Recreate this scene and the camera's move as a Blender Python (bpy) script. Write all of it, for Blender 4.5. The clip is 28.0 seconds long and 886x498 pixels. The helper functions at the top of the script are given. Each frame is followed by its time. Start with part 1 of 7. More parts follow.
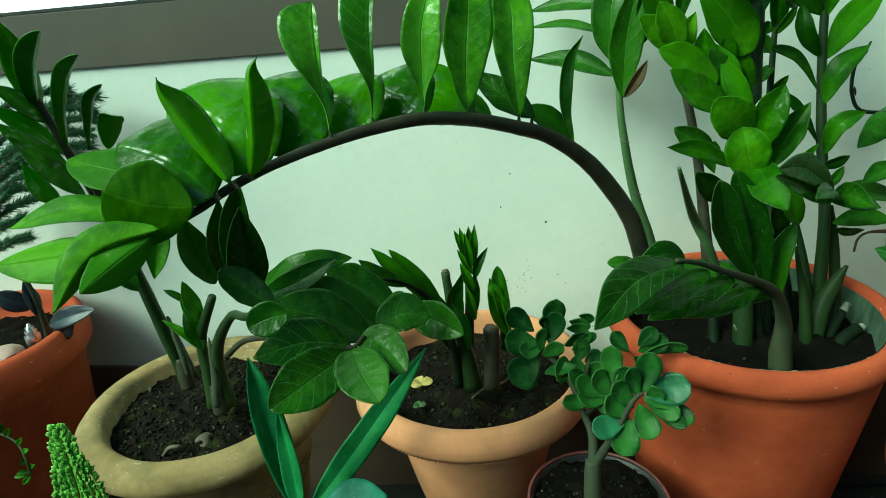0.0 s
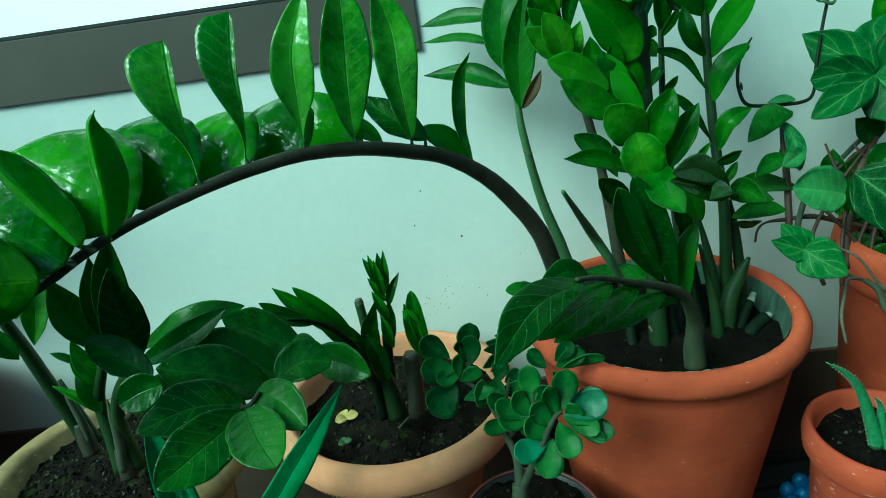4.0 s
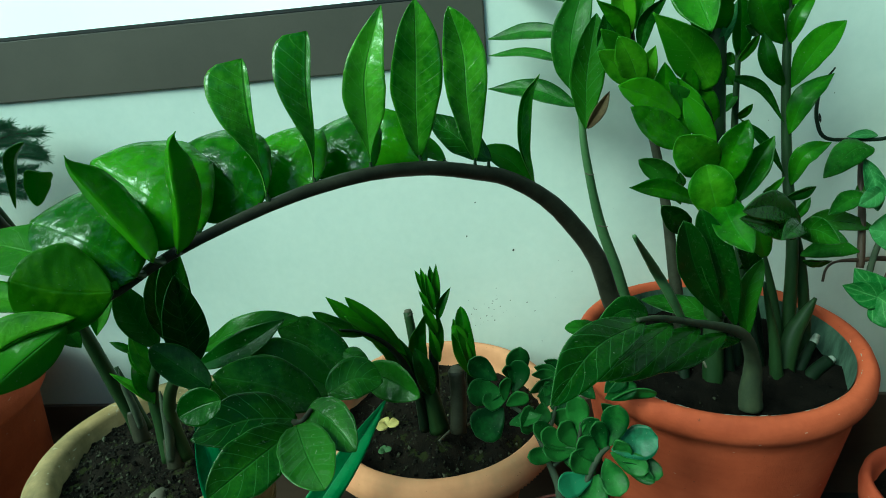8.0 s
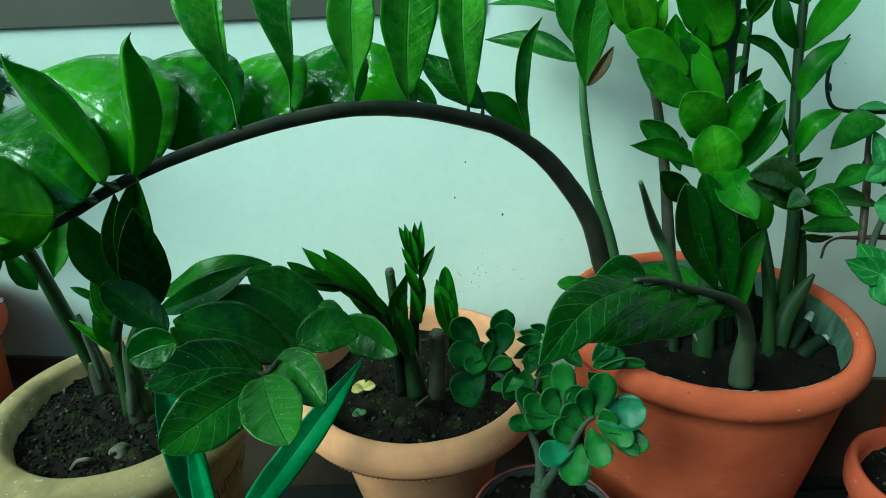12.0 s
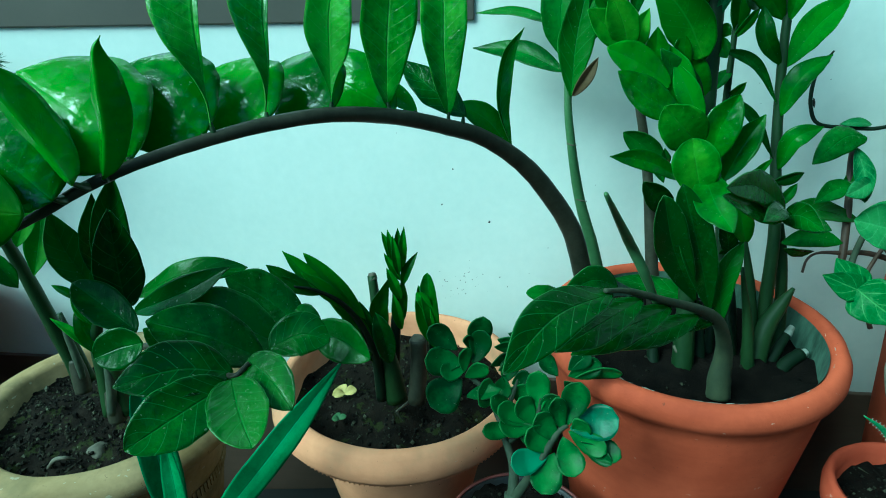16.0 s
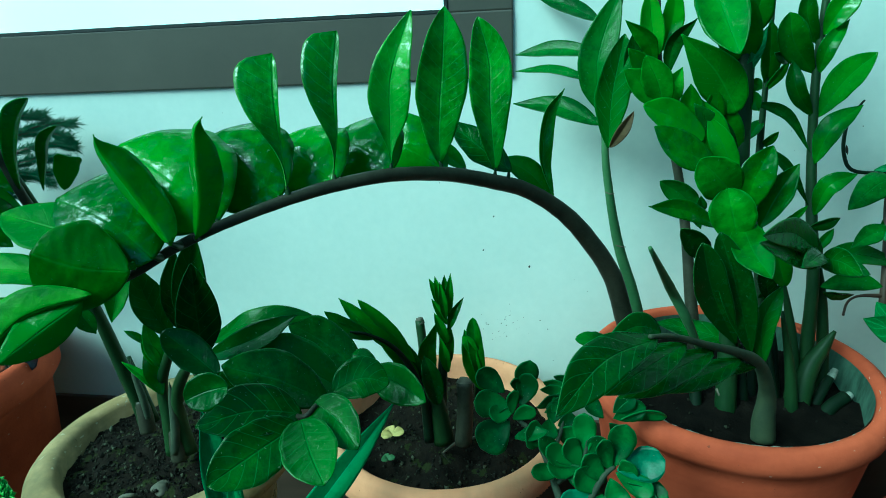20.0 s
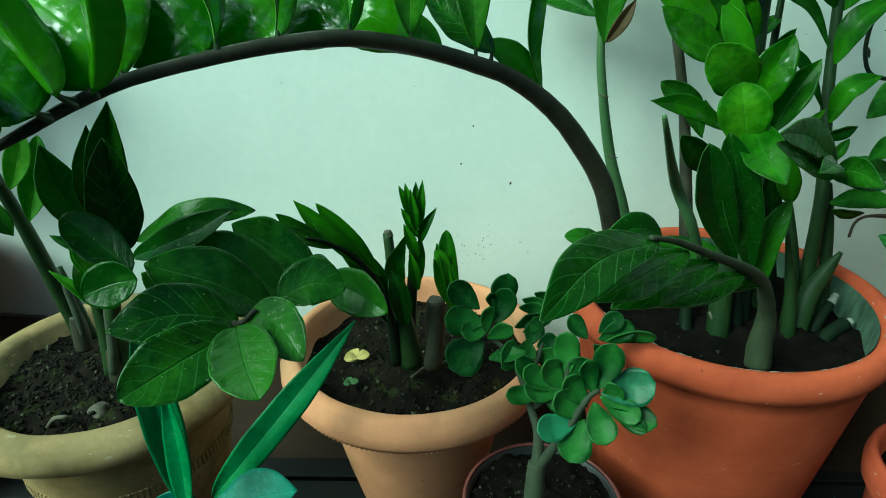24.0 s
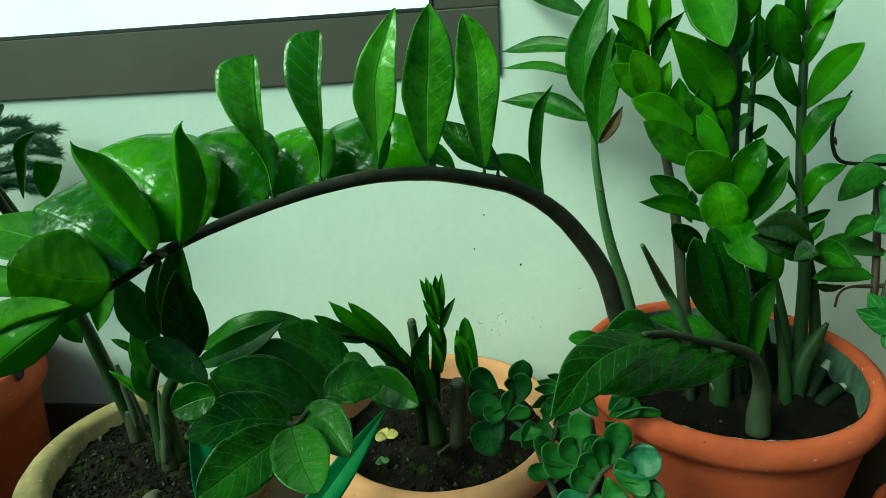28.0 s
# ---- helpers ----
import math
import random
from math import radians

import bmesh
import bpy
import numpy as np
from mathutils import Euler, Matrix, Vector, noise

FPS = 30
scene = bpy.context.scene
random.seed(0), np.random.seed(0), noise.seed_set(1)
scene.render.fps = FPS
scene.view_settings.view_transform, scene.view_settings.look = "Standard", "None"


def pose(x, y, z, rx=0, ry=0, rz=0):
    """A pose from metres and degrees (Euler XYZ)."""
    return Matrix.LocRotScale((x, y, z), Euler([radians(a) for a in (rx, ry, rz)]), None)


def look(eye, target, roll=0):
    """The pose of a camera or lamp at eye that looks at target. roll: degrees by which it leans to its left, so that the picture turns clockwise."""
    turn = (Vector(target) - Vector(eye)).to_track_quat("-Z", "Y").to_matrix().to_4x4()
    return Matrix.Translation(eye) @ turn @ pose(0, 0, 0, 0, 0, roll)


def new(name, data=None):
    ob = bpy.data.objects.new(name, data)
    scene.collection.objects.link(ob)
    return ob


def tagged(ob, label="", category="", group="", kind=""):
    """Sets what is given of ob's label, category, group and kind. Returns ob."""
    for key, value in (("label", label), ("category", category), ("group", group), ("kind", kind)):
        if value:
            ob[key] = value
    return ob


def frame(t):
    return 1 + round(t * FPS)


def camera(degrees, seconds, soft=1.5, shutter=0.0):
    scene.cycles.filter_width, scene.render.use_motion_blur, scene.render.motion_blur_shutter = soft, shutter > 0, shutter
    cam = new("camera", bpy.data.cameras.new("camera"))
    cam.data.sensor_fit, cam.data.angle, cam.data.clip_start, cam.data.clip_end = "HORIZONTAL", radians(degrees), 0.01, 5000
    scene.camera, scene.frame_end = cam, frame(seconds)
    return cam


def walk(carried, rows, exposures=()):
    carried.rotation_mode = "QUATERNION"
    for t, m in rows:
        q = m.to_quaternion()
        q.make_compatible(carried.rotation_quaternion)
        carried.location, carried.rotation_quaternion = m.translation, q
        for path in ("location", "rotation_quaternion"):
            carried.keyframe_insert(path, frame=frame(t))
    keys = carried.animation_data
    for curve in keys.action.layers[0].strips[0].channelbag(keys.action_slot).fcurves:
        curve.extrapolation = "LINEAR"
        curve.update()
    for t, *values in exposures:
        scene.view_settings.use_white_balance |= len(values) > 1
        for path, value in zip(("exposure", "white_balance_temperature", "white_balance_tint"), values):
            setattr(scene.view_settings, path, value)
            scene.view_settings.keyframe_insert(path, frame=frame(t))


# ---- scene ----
cam = camera(71.2, 28.0, soft=0.95)
METRES, EYE, TILT, LEAN, TURN = 0.75, 0.83, -22.25, 4.74, 8.08
ROWS = [
    (0.0, 0.0, 0.0, 0.0, -0.0, 0.0, 0.0),
    (0.5, 0.0072, 0.0061, 0.0072, -1.01, 0.47, 1.89),
    (1.0, 0.0184, 0.0141, 0.0143, -2.98, 1.37, 2.29),
    (1.5, 0.0189, 0.0158, 0.0118, -2.77, 1.39, 2.37),
    (2.0, 0.0308, 0.0275, 0.0212, -3.97, -0.22, 4.03),
    (2.5, 0.061, 0.0318, 0.0379, -5.57, 0.28, 6.55),
    (4.5, 0.0506, 0.0285, 0.0306, -5.54, 0.1, 5.15),
    (5.0, 0.052, 0.0264, 0.0342, -5.44, 0.44, 5.66),
    (5.5, 0.0091, 0.0233, 0.0321, -1.89, -0.16, 1.57),
    (6.0, 0.0515, 0.0216, 0.089, -1.91, -1.17, 1.43),
    (6.5, 0.0666, 0.0226, 0.0887, -3.81, -0.07, 4.39),
    (7.0, 0.0553, 0.0401, 0.0762, -3.7, -0.91, 2.32),
    (7.5, 0.0242, 0.0441, 0.0531, -1.38, -1.28, 0.32),
    (8.0, 0.0346, 0.0372, 0.0696, -1.73, -0.25, 1.44),
    (8.5, 0.0494, 0.0538, 0.0717, -3.57, -0.54, 2.17),
    (9.0, 0.0428, 0.0522, 0.0637, -2.87, -0.57, 0.89),
    (9.5, 0.0474, 0.0571, 0.0644, -3.27, -1.18, 0.68),
    (10.0, 0.0615, 0.081, 0.0619, -4.96, -1.81, 1.42),
    (10.5, 0.0725, 0.0746, 0.0664, -4.89, -1.01, 2.25),
    (11.0, 0.0516, 0.0885, 0.0476, -3.58, -2.1, 0.49),
    (11.5, 0.0401, 0.0899, 0.0403, -3.22, -2.56, -0.92),
    (13.5, 0.0329, 0.0884, 0.0347, -2.73, -1.77, -1.68),
    (14.0, 0.0299, 0.09, 0.0295, -2.82, -1.83, -2.5),
    (14.5, 0.0248, 0.081, 0.0303, -1.98, -1.85, -2.84),
    (15.0, 0.0669, 0.0802, 0.0503, -4.2, -1.75, -1.36),
    (15.5, 0.0749, 0.0862, 0.0468, -4.05, -1.97, -1.5),
    (16.0, 0.0634, 0.0832, 0.0414, -2.96, -1.92, -2.49),
    (16.5, 0.0411, 0.0853, 0.024, -1.87, -2.7, -4.53),
    (17.0, 0.0373, 0.0768, 0.0262, -1.27, -2.14, -4.49),
    (17.5, 0.0183, 0.0678, 0.0202, 0.15, -2.13, -5.29),
    (18.0, 0.0233, 0.064, 0.0288, 0.03, -1.5, -4.38),
    (18.5, 0.017, 0.0582, 0.0242, 0.68, -1.62, -4.91),
    (19.0, 0.0359, 0.0526, 0.0457, -0.84, 0.17, -2.26),
    (19.5, 0.0428, 0.0452, 0.0515, -0.63, 0.66, -1.73),
    (20.0, 0.0378, 0.0362, 0.052, -0.13, 1.62, -2.03),
    (20.5, 0.039, 0.0359, 0.0524, -0.03, 1.52, -1.9),
    (21.0, 0.0408, 0.0354, 0.0536, -0.13, 1.71, -1.74),
    (21.5, 0.0266, 0.0361, 0.0434, 0.41, 0.86, -3.03),
    (23.5, 0.0518, 0.0801, 0.0307, -1.11, -1.17, -3.66),
    (24.0, 0.0525, 0.141, 0.0018, -2.02, -3.72, -3.39),
    (24.5, 0.0535, 0.1185, 0.0185, -2.58, -2.14, -2.79),
    (25.0, 0.0321, 0.0569, 0.0409, -1.2, 0.68, -2.76),
    (25.5, 0.0384, 0.0455, 0.0511, -1.12, 1.75, -1.43),
    (26.0, 0.0405, 0.0416, 0.0537, -1.03, 1.77, -1.2),
    (26.5, 0.0402, 0.0386, 0.0558, -0.69, 2.08, -1.03),
    (27.0, 0.0414, 0.0416, 0.0556, -0.86, 1.79, -0.9),
    (27.5, 0.0336, 0.0423, 0.0509, -0.28, 1.31, -1.5),
    (28.0, 0.0395, 0.0455, 0.0551, -0.88, 1.47, -0.77),
]
EXPOSURES = [(0, 0.17, 6260, -37), (0.7, 0.12, 5717, -38), (1.1, 0.1, 5150, -46), (2, 0.08, 4760, -46), (2.5, 0.08, 4740, -46), (4.5, 0.02, 5051, -42), (5, 0.02, 5162, -40), (6, 0.0, 5317, -41), (8, 0.0, 5438, -39), (10, 0.06, 5557, -35), (11, 0.06, 5353, -35), (11.5, 0.08, 5313, -37), (13.5, 0.3, 4493, -41), (14, 0.31, 4436, -42), (17, 0.33, 4446, -40), (19, 0.35, 4402, -44), (20, 0.17, 4383, -48), (20.5, 0.06, 4593, -44), (21, 0.01, 4980, -42), (21.5, 0.02, 5434, -37), (24, 0.15, 5518, -37), (25, 0.12, 5163, -37), (25.5, 0.05, 4842, -43), (26, 0.04, 4734, -48), (26.5, 0.0, 4801, -47), (27, -0.03, 5401, -43), (28, -0.01, 6212, -46)]
walk(cam, [(t, pose(0, 0, EYE, TILT, LEAN, TURN) @ pose(METRES * x, METRES * y, METRES * z, 90 + pitch, roll, yaw)) for t, x, y, z, yaw, pitch, roll in ROWS], EXPOSURES)
# ---- light ----
world = bpy.data.worlds.new("sky")
scene.world = world
world.use_nodes = True
wn = world.node_tree
sky = wn.nodes.new("ShaderNodeTexSky")
sky.sky_type = "NISHITA"
sky.sun_disc = False
sky.sun_elevation, sky.sun_rotation = radians(45), radians(233)
sky.air_density, sky.dust_density = 1.0, 2.0
wn.nodes["Background"].inputs["Strength"].default_value = 0.13
wn.links.new(sky.outputs["Color"], wn.nodes["Background"].inputs["Color"])

sun = new("sun", bpy.data.lights.new("sun", "SUN"))
sun.data.energy, sun.data.angle, sun.data.color = 4.1, radians(34), (1.0, 0.98, 0.93)
sun.matrix_world = look((-2.05, -0.75, 2.75), (0.0, 0.8, 0.5))


# ---- materials ----
def nodes_of(name):
    m = bpy.data.materials.new(name)
    m.use_nodes = True
    t = m.node_tree
    return m, t, t.nodes["Principled BSDF"]


def node(t, kind, **values):
    n = t.nodes.new("ShaderNode" + kind)
    for key, value in values.items():
        n.inputs[key].default_value = value
    return n


def ramp(t, src, stops):
    r = t.nodes.new("ShaderNodeValToRGB")
    while len(r.color_ramp.elements) < len(stops):
        r.color_ramp.elements.new(0.5)
    for e, (p, c) in zip(r.color_ramp.elements, stops):
        e.position, e.color = p, (*c, 1)
    t.links.new(src, r.inputs["Fac"])
    return r.outputs["Color"]


def mixed(t, fac, a, b, mode="MIX"):
    m = t.nodes.new("ShaderNodeMix")
    m.data_type, m.blend_type = "RGBA", mode
    socks = (m.inputs[0], m.inputs[6], m.inputs[7])
    for value, sock in zip((fac, a, b), socks):
        if isinstance(value, bpy.types.NodeSocket):
            t.links.new(value, sock)
        elif isinstance(value, tuple):
            sock.default_value = (*value, 1)
        else:
            sock.default_value = value
    return m.outputs[2]


def maths(t, op, a, b=0.0, c=0.0):
    m = t.nodes.new("ShaderNodeMath")
    m.operation = op
    for value, sock in zip((a, b, c), m.inputs):
        if isinstance(value, bpy.types.NodeSocket):
            t.links.new(value, sock)
        else:
            sock.default_value = value
    return m.outputs[0]


def object_noise(t, scale, detail=4.0, rough=0.55, stretch=None):
    co = t.nodes.new("ShaderNodeTexCoord").outputs["Object"]
    if stretch:
        mp = t.nodes.new("ShaderNodeMapping")
        mp.inputs["Scale"].default_value = stretch
        t.links.new(co, mp.inputs["Vector"])
        co = mp.outputs["Vector"]
    n = node(t, "TexNoise", Scale=scale, Detail=detail, Roughness=rough)
    t.links.new(co, n.inputs["Vector"])
    return n.outputs["Fac"]


def bumped(t, p, height, strength, distance=0.002):
    b = node(t, "Bump", Strength=strength, Distance=distance)
    t.links.new(height, b.inputs["Height"])
    t.links.new(b.outputs["Normal"], p.inputs["Normal"])


def leaf_material(name, dark, light, vein, gloss=0.28, veins=7.0, edge=None, vein_strength=0.16, glow=0.18, midrib=0.35, shine=0.4, net=0.0, relief=0.45, broken=0.0):
    """A glossy leaf blade with midrib, side veins, mottling and a paler margin."""
    m, t, p = nodes_of(name)
    uv = t.nodes.new("ShaderNodeUVMap")
    sep = t.nodes.new("ShaderNodeSeparateXYZ")
    t.links.new(uv.outputs["UV"], sep.inputs["Vector"])
    u, v = sep.outputs["X"], sep.outputs["Y"]
    off = maths(t, "ABSOLUTE", maths(t, "SUBTRACT", v, 0.5))
    wob = object_noise(t, 60.0, 2.0)
    side = maths(t, "FRACT", maths(t, "ADD", maths(t, "SUBTRACT", maths(t, "MULTIPLY", u, veins), maths(t, "MULTIPLY", off, 3.2)), maths(t, "MULTIPLY", wob, 0.25)))
    sv = maths(t, "SUBTRACT", 1.0, maths(t, "MINIMUM", maths(t, "MULTIPLY", maths(t, "ABSOLUTE", maths(t, "SUBTRACT", side, 0.5)), 20.0), 1.0))
    mid = maths(t, "SUBTRACT", 1.0, maths(t, "MINIMUM", maths(t, "MULTIPLY", off, 38.0), 1.0))
    if net:
        cells = t.nodes.new("ShaderNodeTexVoronoi")
        cells.feature = "DISTANCE_TO_EDGE"
        cells.inputs["Scale"].default_value = 230.0
        t.links.new(t.nodes.new("ShaderNodeTexCoord").outputs["Object"], cells.inputs["Vector"])
        mesh_lines = maths(t, "MULTIPLY", maths(t, "LESS_THAN", cells.outputs["Distance"], 0.07), net)
        soft = maths(t, "SUBTRACT", 1.0, maths(t, "MINIMUM", maths(t, "MULTIPLY", maths(t, "ABSOLUTE", maths(t, "SUBTRACT", side, 0.5)), 3.4), 1.0))
        soft = maths(t, "MAXIMUM", soft, maths(t, "SUBTRACT", 1.0, maths(t, "MINIMUM", maths(t, "MULTIPLY", off, 7.0), 1.0)))
        flecks = maths(t, "MINIMUM", maths(t, "MULTIPLY", maths(t, "MAXIMUM", maths(t, "SUBTRACT", object_noise(t, 330.0, 4.0, 0.7), 0.44), 0.0), 7.0), 1.0)
        feather = maths(t, "MULTIPLY", maths(t, "MULTIPLY", soft, flecks), net * 3.2)
        feather = maths(t, "MULTIPLY", feather, maths(t, "LESS_THAN", off, 0.43))
    marg = maths(t, "GREATER_THAN", off, 0.487)
    big = object_noise(t, 22.0, 3.0)
    fine = object_noise(t, 260.0, 2.0)
    rnd = t.nodes.new("ShaderNodeObjectInfo").outputs["Random"]
    mott = object_noise(t, 85.0, 4.0, 0.65)
    blend = maths(t, "ADD", maths(t, "MULTIPLY", big, 0.45), maths(t, "ADD", maths(t, "MULTIPLY", mott, 0.4), maths(t, "MULTIPLY", fine, 0.15)))
    tone = maths(t, "ADD", blend, maths(t, "MULTIPLY", maths(t, "SUBTRACT", rnd, 0.5), 0.3))
    tone = maths(t, "ADD", tone, maths(t, "MULTIPLY", maths(t, "SUBTRACT", 0.25, off), 0.25))
    deep, bright = tuple(0.8 * k for k in dark), tuple(1.12 * k for k in light)
    col = ramp(t, tone, [(0.38, deep), (0.62, bright)])
    col = mixed(t, maths(t, "MULTIPLY", sv, vein_strength), col, vein)
    if net:
        col = mixed(t, maths(t, "MAXIMUM", mesh_lines, feather), col, vein)
    col = mixed(t, maths(t, "MULTIPLY", mid, midrib), col, vein)
    col = mixed(t, maths(t, "MULTIPLY", marg, 0.36), col, edge or vein)
    spots = maths(t, "GREATER_THAN", object_noise(t, 420.0, 1.0), 0.745)
    col = mixed(t, maths(t, "MULTIPLY", spots, 0.35), col, (0.25, 0.30, 0.18))
    t.links.new(col, p.inputs["Base Color"])
    rough = maths(t, "ADD", maths(t, "MULTIPLY", object_noise(t, 90.0, 5.0, 0.7), 0.4), gloss - 0.16)
    t.links.new(rough, p.inputs["Roughness"])
    p.inputs["Specular IOR Level"].default_value = shine
    if broken:
        wet = maths(t, "MULTIPLY", maths(t, "SUBTRACT", object_noise(t, 75.0, 5.0, 0.72, (1.0, 1.0, 1.6)), 0.49), 9.0)
        wet = maths(t, "MINIMUM", maths(t, "MAXIMUM", wet, 0.0), 1.0)
        t.links.new(maths(t, "ADD", maths(t, "MULTIPLY", wet, broken), shine), p.inputs["Specular IOR Level"])
    h = maths(t, "SUBTRACT", maths(t, "ADD", maths(t, "MULTIPLY", fine, 0.25), maths(t, "MULTIPLY", object_noise(t, 70.0, 3.0, 0.5), 0.8)), maths(t, "MULTIPLY", maths(t, "ADD", maths(t, "MULTIPLY", sv, 0.12), mid), midrib * 1.6))
    quilt = maths(t, "MULTIPLY", maths(t, "PINGPONG", side, 0.5), 0.10 if vein_strength else 0.0)
    grain = maths(t, "MULTIPLY", object_noise(t, 480.0, 3.0, 0.6), 0.12)
    bumped(t, p, maths(t, "ADD", h, maths(t, "ADD", quilt, grain)), relief, 0.0022)
    tr = t.nodes.new("ShaderNodeBsdfTranslucent")
    t.links.new(mixed(t, 0.6, col, (0.20, 0.45, 0.03)), tr.inputs["Color"])
    mx = t.nodes.new("ShaderNodeMixShader")
    mx.inputs[0].default_value = glow
    t.links.new(p.outputs[0], mx.inputs[1])
    t.links.new(tr.outputs[0], mx.inputs[2])
    t.links.new(mx.outputs[0], t.nodes["Material Output"].inputs["Surface"])
    return m


# leaf tones from dark to light: each cluster's light or shade is put into colour
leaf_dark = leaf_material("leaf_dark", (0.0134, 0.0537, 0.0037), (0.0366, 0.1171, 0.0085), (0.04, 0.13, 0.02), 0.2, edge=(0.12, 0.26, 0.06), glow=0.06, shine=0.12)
leaf_mid = leaf_material("leaf_mid", (0.0195, 0.083, 0.0024), (0.0561, 0.183, 0.0049), (0.08, 0.24, 0.03), 0.16, edge=(0.11, 0.27, 0.04), vein_strength=0.2, shine=0.18, glow=0.28)
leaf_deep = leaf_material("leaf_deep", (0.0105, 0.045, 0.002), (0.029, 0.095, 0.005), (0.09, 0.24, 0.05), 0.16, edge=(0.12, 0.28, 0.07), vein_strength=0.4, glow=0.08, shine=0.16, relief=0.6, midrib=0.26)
leaf_light = leaf_material("leaf_light", (0.054, 0.190, 0.004), (0.125, 0.330, 0.010), (0.16, 0.40, 0.04), 0.4, glow=0.3, shine=0.1, relief=0.55)
leaf_arch = leaf_material("leaf_arch", (0.032, 0.124, 0.002), (0.082, 0.255, 0.005), (0.08, 0.28, 0.02), 0.09, edge=(0.07, 0.24, 0.02), vein_strength=0.16, glow=0.32, shine=0.1, midrib=0.14, relief=0.45, broken=0.75)
# lighter copy for the upright leaves, with light from the wall behind painted in
leaf_upright = leaf_material("leaf_upright", (0.050, 0.185, 0.006), (0.135, 0.370, 0.020), (0.28, 0.54, 0.12), 0.13, 12.0, edge=(0.28, 0.48, 0.10), vein_strength=0.26, glow=0.28, shine=0.2, relief=0.6, broken=0.6)
leaf_shade = leaf_material("leaf_shade", (0.048, 0.155, 0.002), (0.105, 0.265, 0.005), (0.09, 0.27, 0.02), 0.26, edge=(0.16, 0.36, 0.05), vein_strength=0.06, glow=0.42, shine=0.14, midrib=0.16)
jade_skin = leaf_material("jade_skin", (0.013, 0.056, 0.009), (0.042, 0.136, 0.022), (0.05, 0.16, 0.03), 0.42, 1.0, edge=(0.08, 0.2, 0.05), vein_strength=0.0, glow=0.05, midrib=0.0, shine=0.15)
jade_pale = leaf_material("jade_pale", (0.014, 0.075, 0.028), (0.04, 0.15, 0.065), (0.05, 0.16, 0.08), 0.4, 1.0, edge=(0.12, 0.3, 0.14), vein_strength=0.0, glow=0.05, midrib=0.0, shine=0.3)
blade_skin = leaf_material("blade_skin", (0.020, 0.130, 0.034), (0.050, 0.228, 0.066), (0.05, 0.25, 0.11), 0.4, 1.0, vein_strength=0.0, glow=0.15, shine=0.22)
fat_skin = leaf_material("fat_skin", (0.018, 0.12, 0.07), (0.045, 0.2, 0.13), (0.06, 0.24, 0.16), 0.5, 1.0, vein_strength=0.0, glow=0.03, shine=0.25)
blue_leaf = leaf_material("blue_leaf", (0.015, 0.022, 0.032), (0.03, 0.045, 0.06), (0.05, 0.07, 0.09), 0.35, 6.0, glow=0.02)
dry_leaf = leaf_material("dry_leaf", (0.06, 0.045, 0.02), (0.12, 0.08, 0.035), (0.14, 0.1, 0.05), 0.6, glow=0.05)
yellow_leaf = leaf_material("yellow_leaf", (0.36, 0.28, 0.06), (0.5, 0.4, 0.13), (0.5, 0.46, 0.2), 0.6, glow=0.05)
syngonium_leaf = leaf_material("syngonium_leaf", (0.010, 0.052, 0.008), (0.026, 0.105, 0.016), (0.16, 0.36, 0.10), 0.36, 3.0, edge=(0.008, 0.045, 0.012), vein_strength=0.6, midrib=0.85, net=0.12, shine=0.16)
pale_leaf = leaf_material("pale_leaf", (0.034, 0.128, 0.030), (0.085, 0.235, 0.060), (0.19, 0.42, 0.15), 0.45, 6.0, edge=(0.02, 0.10, 0.03), vein_strength=0.5, net=0.10, shine=0.15)


def plain_material(name, dark, light, scale, rough=0.7, bump=0.3, fine=220.0, distance=0.002, stretch=None):
    m, t, p = nodes_of(name)
    big, small = object_noise(t, scale, 5.0, 0.6, stretch), object_noise(t, fine, 3.0, 0.6, stretch)
    tone = maths(t, "ADD", maths(t, "MULTIPLY", big, 0.75), maths(t, "MULTIPLY", small, 0.25))
    t.links.new(ramp(t, tone, [(0.3, dark), (0.7, light)]), p.inputs["Base Color"])
    t.links.new(maths(t, "ADD", maths(t, "MULTIPLY", small, 0.2), rough - 0.1), p.inputs["Roughness"])
    bumped(t, p, tone, bump, distance)
    return m


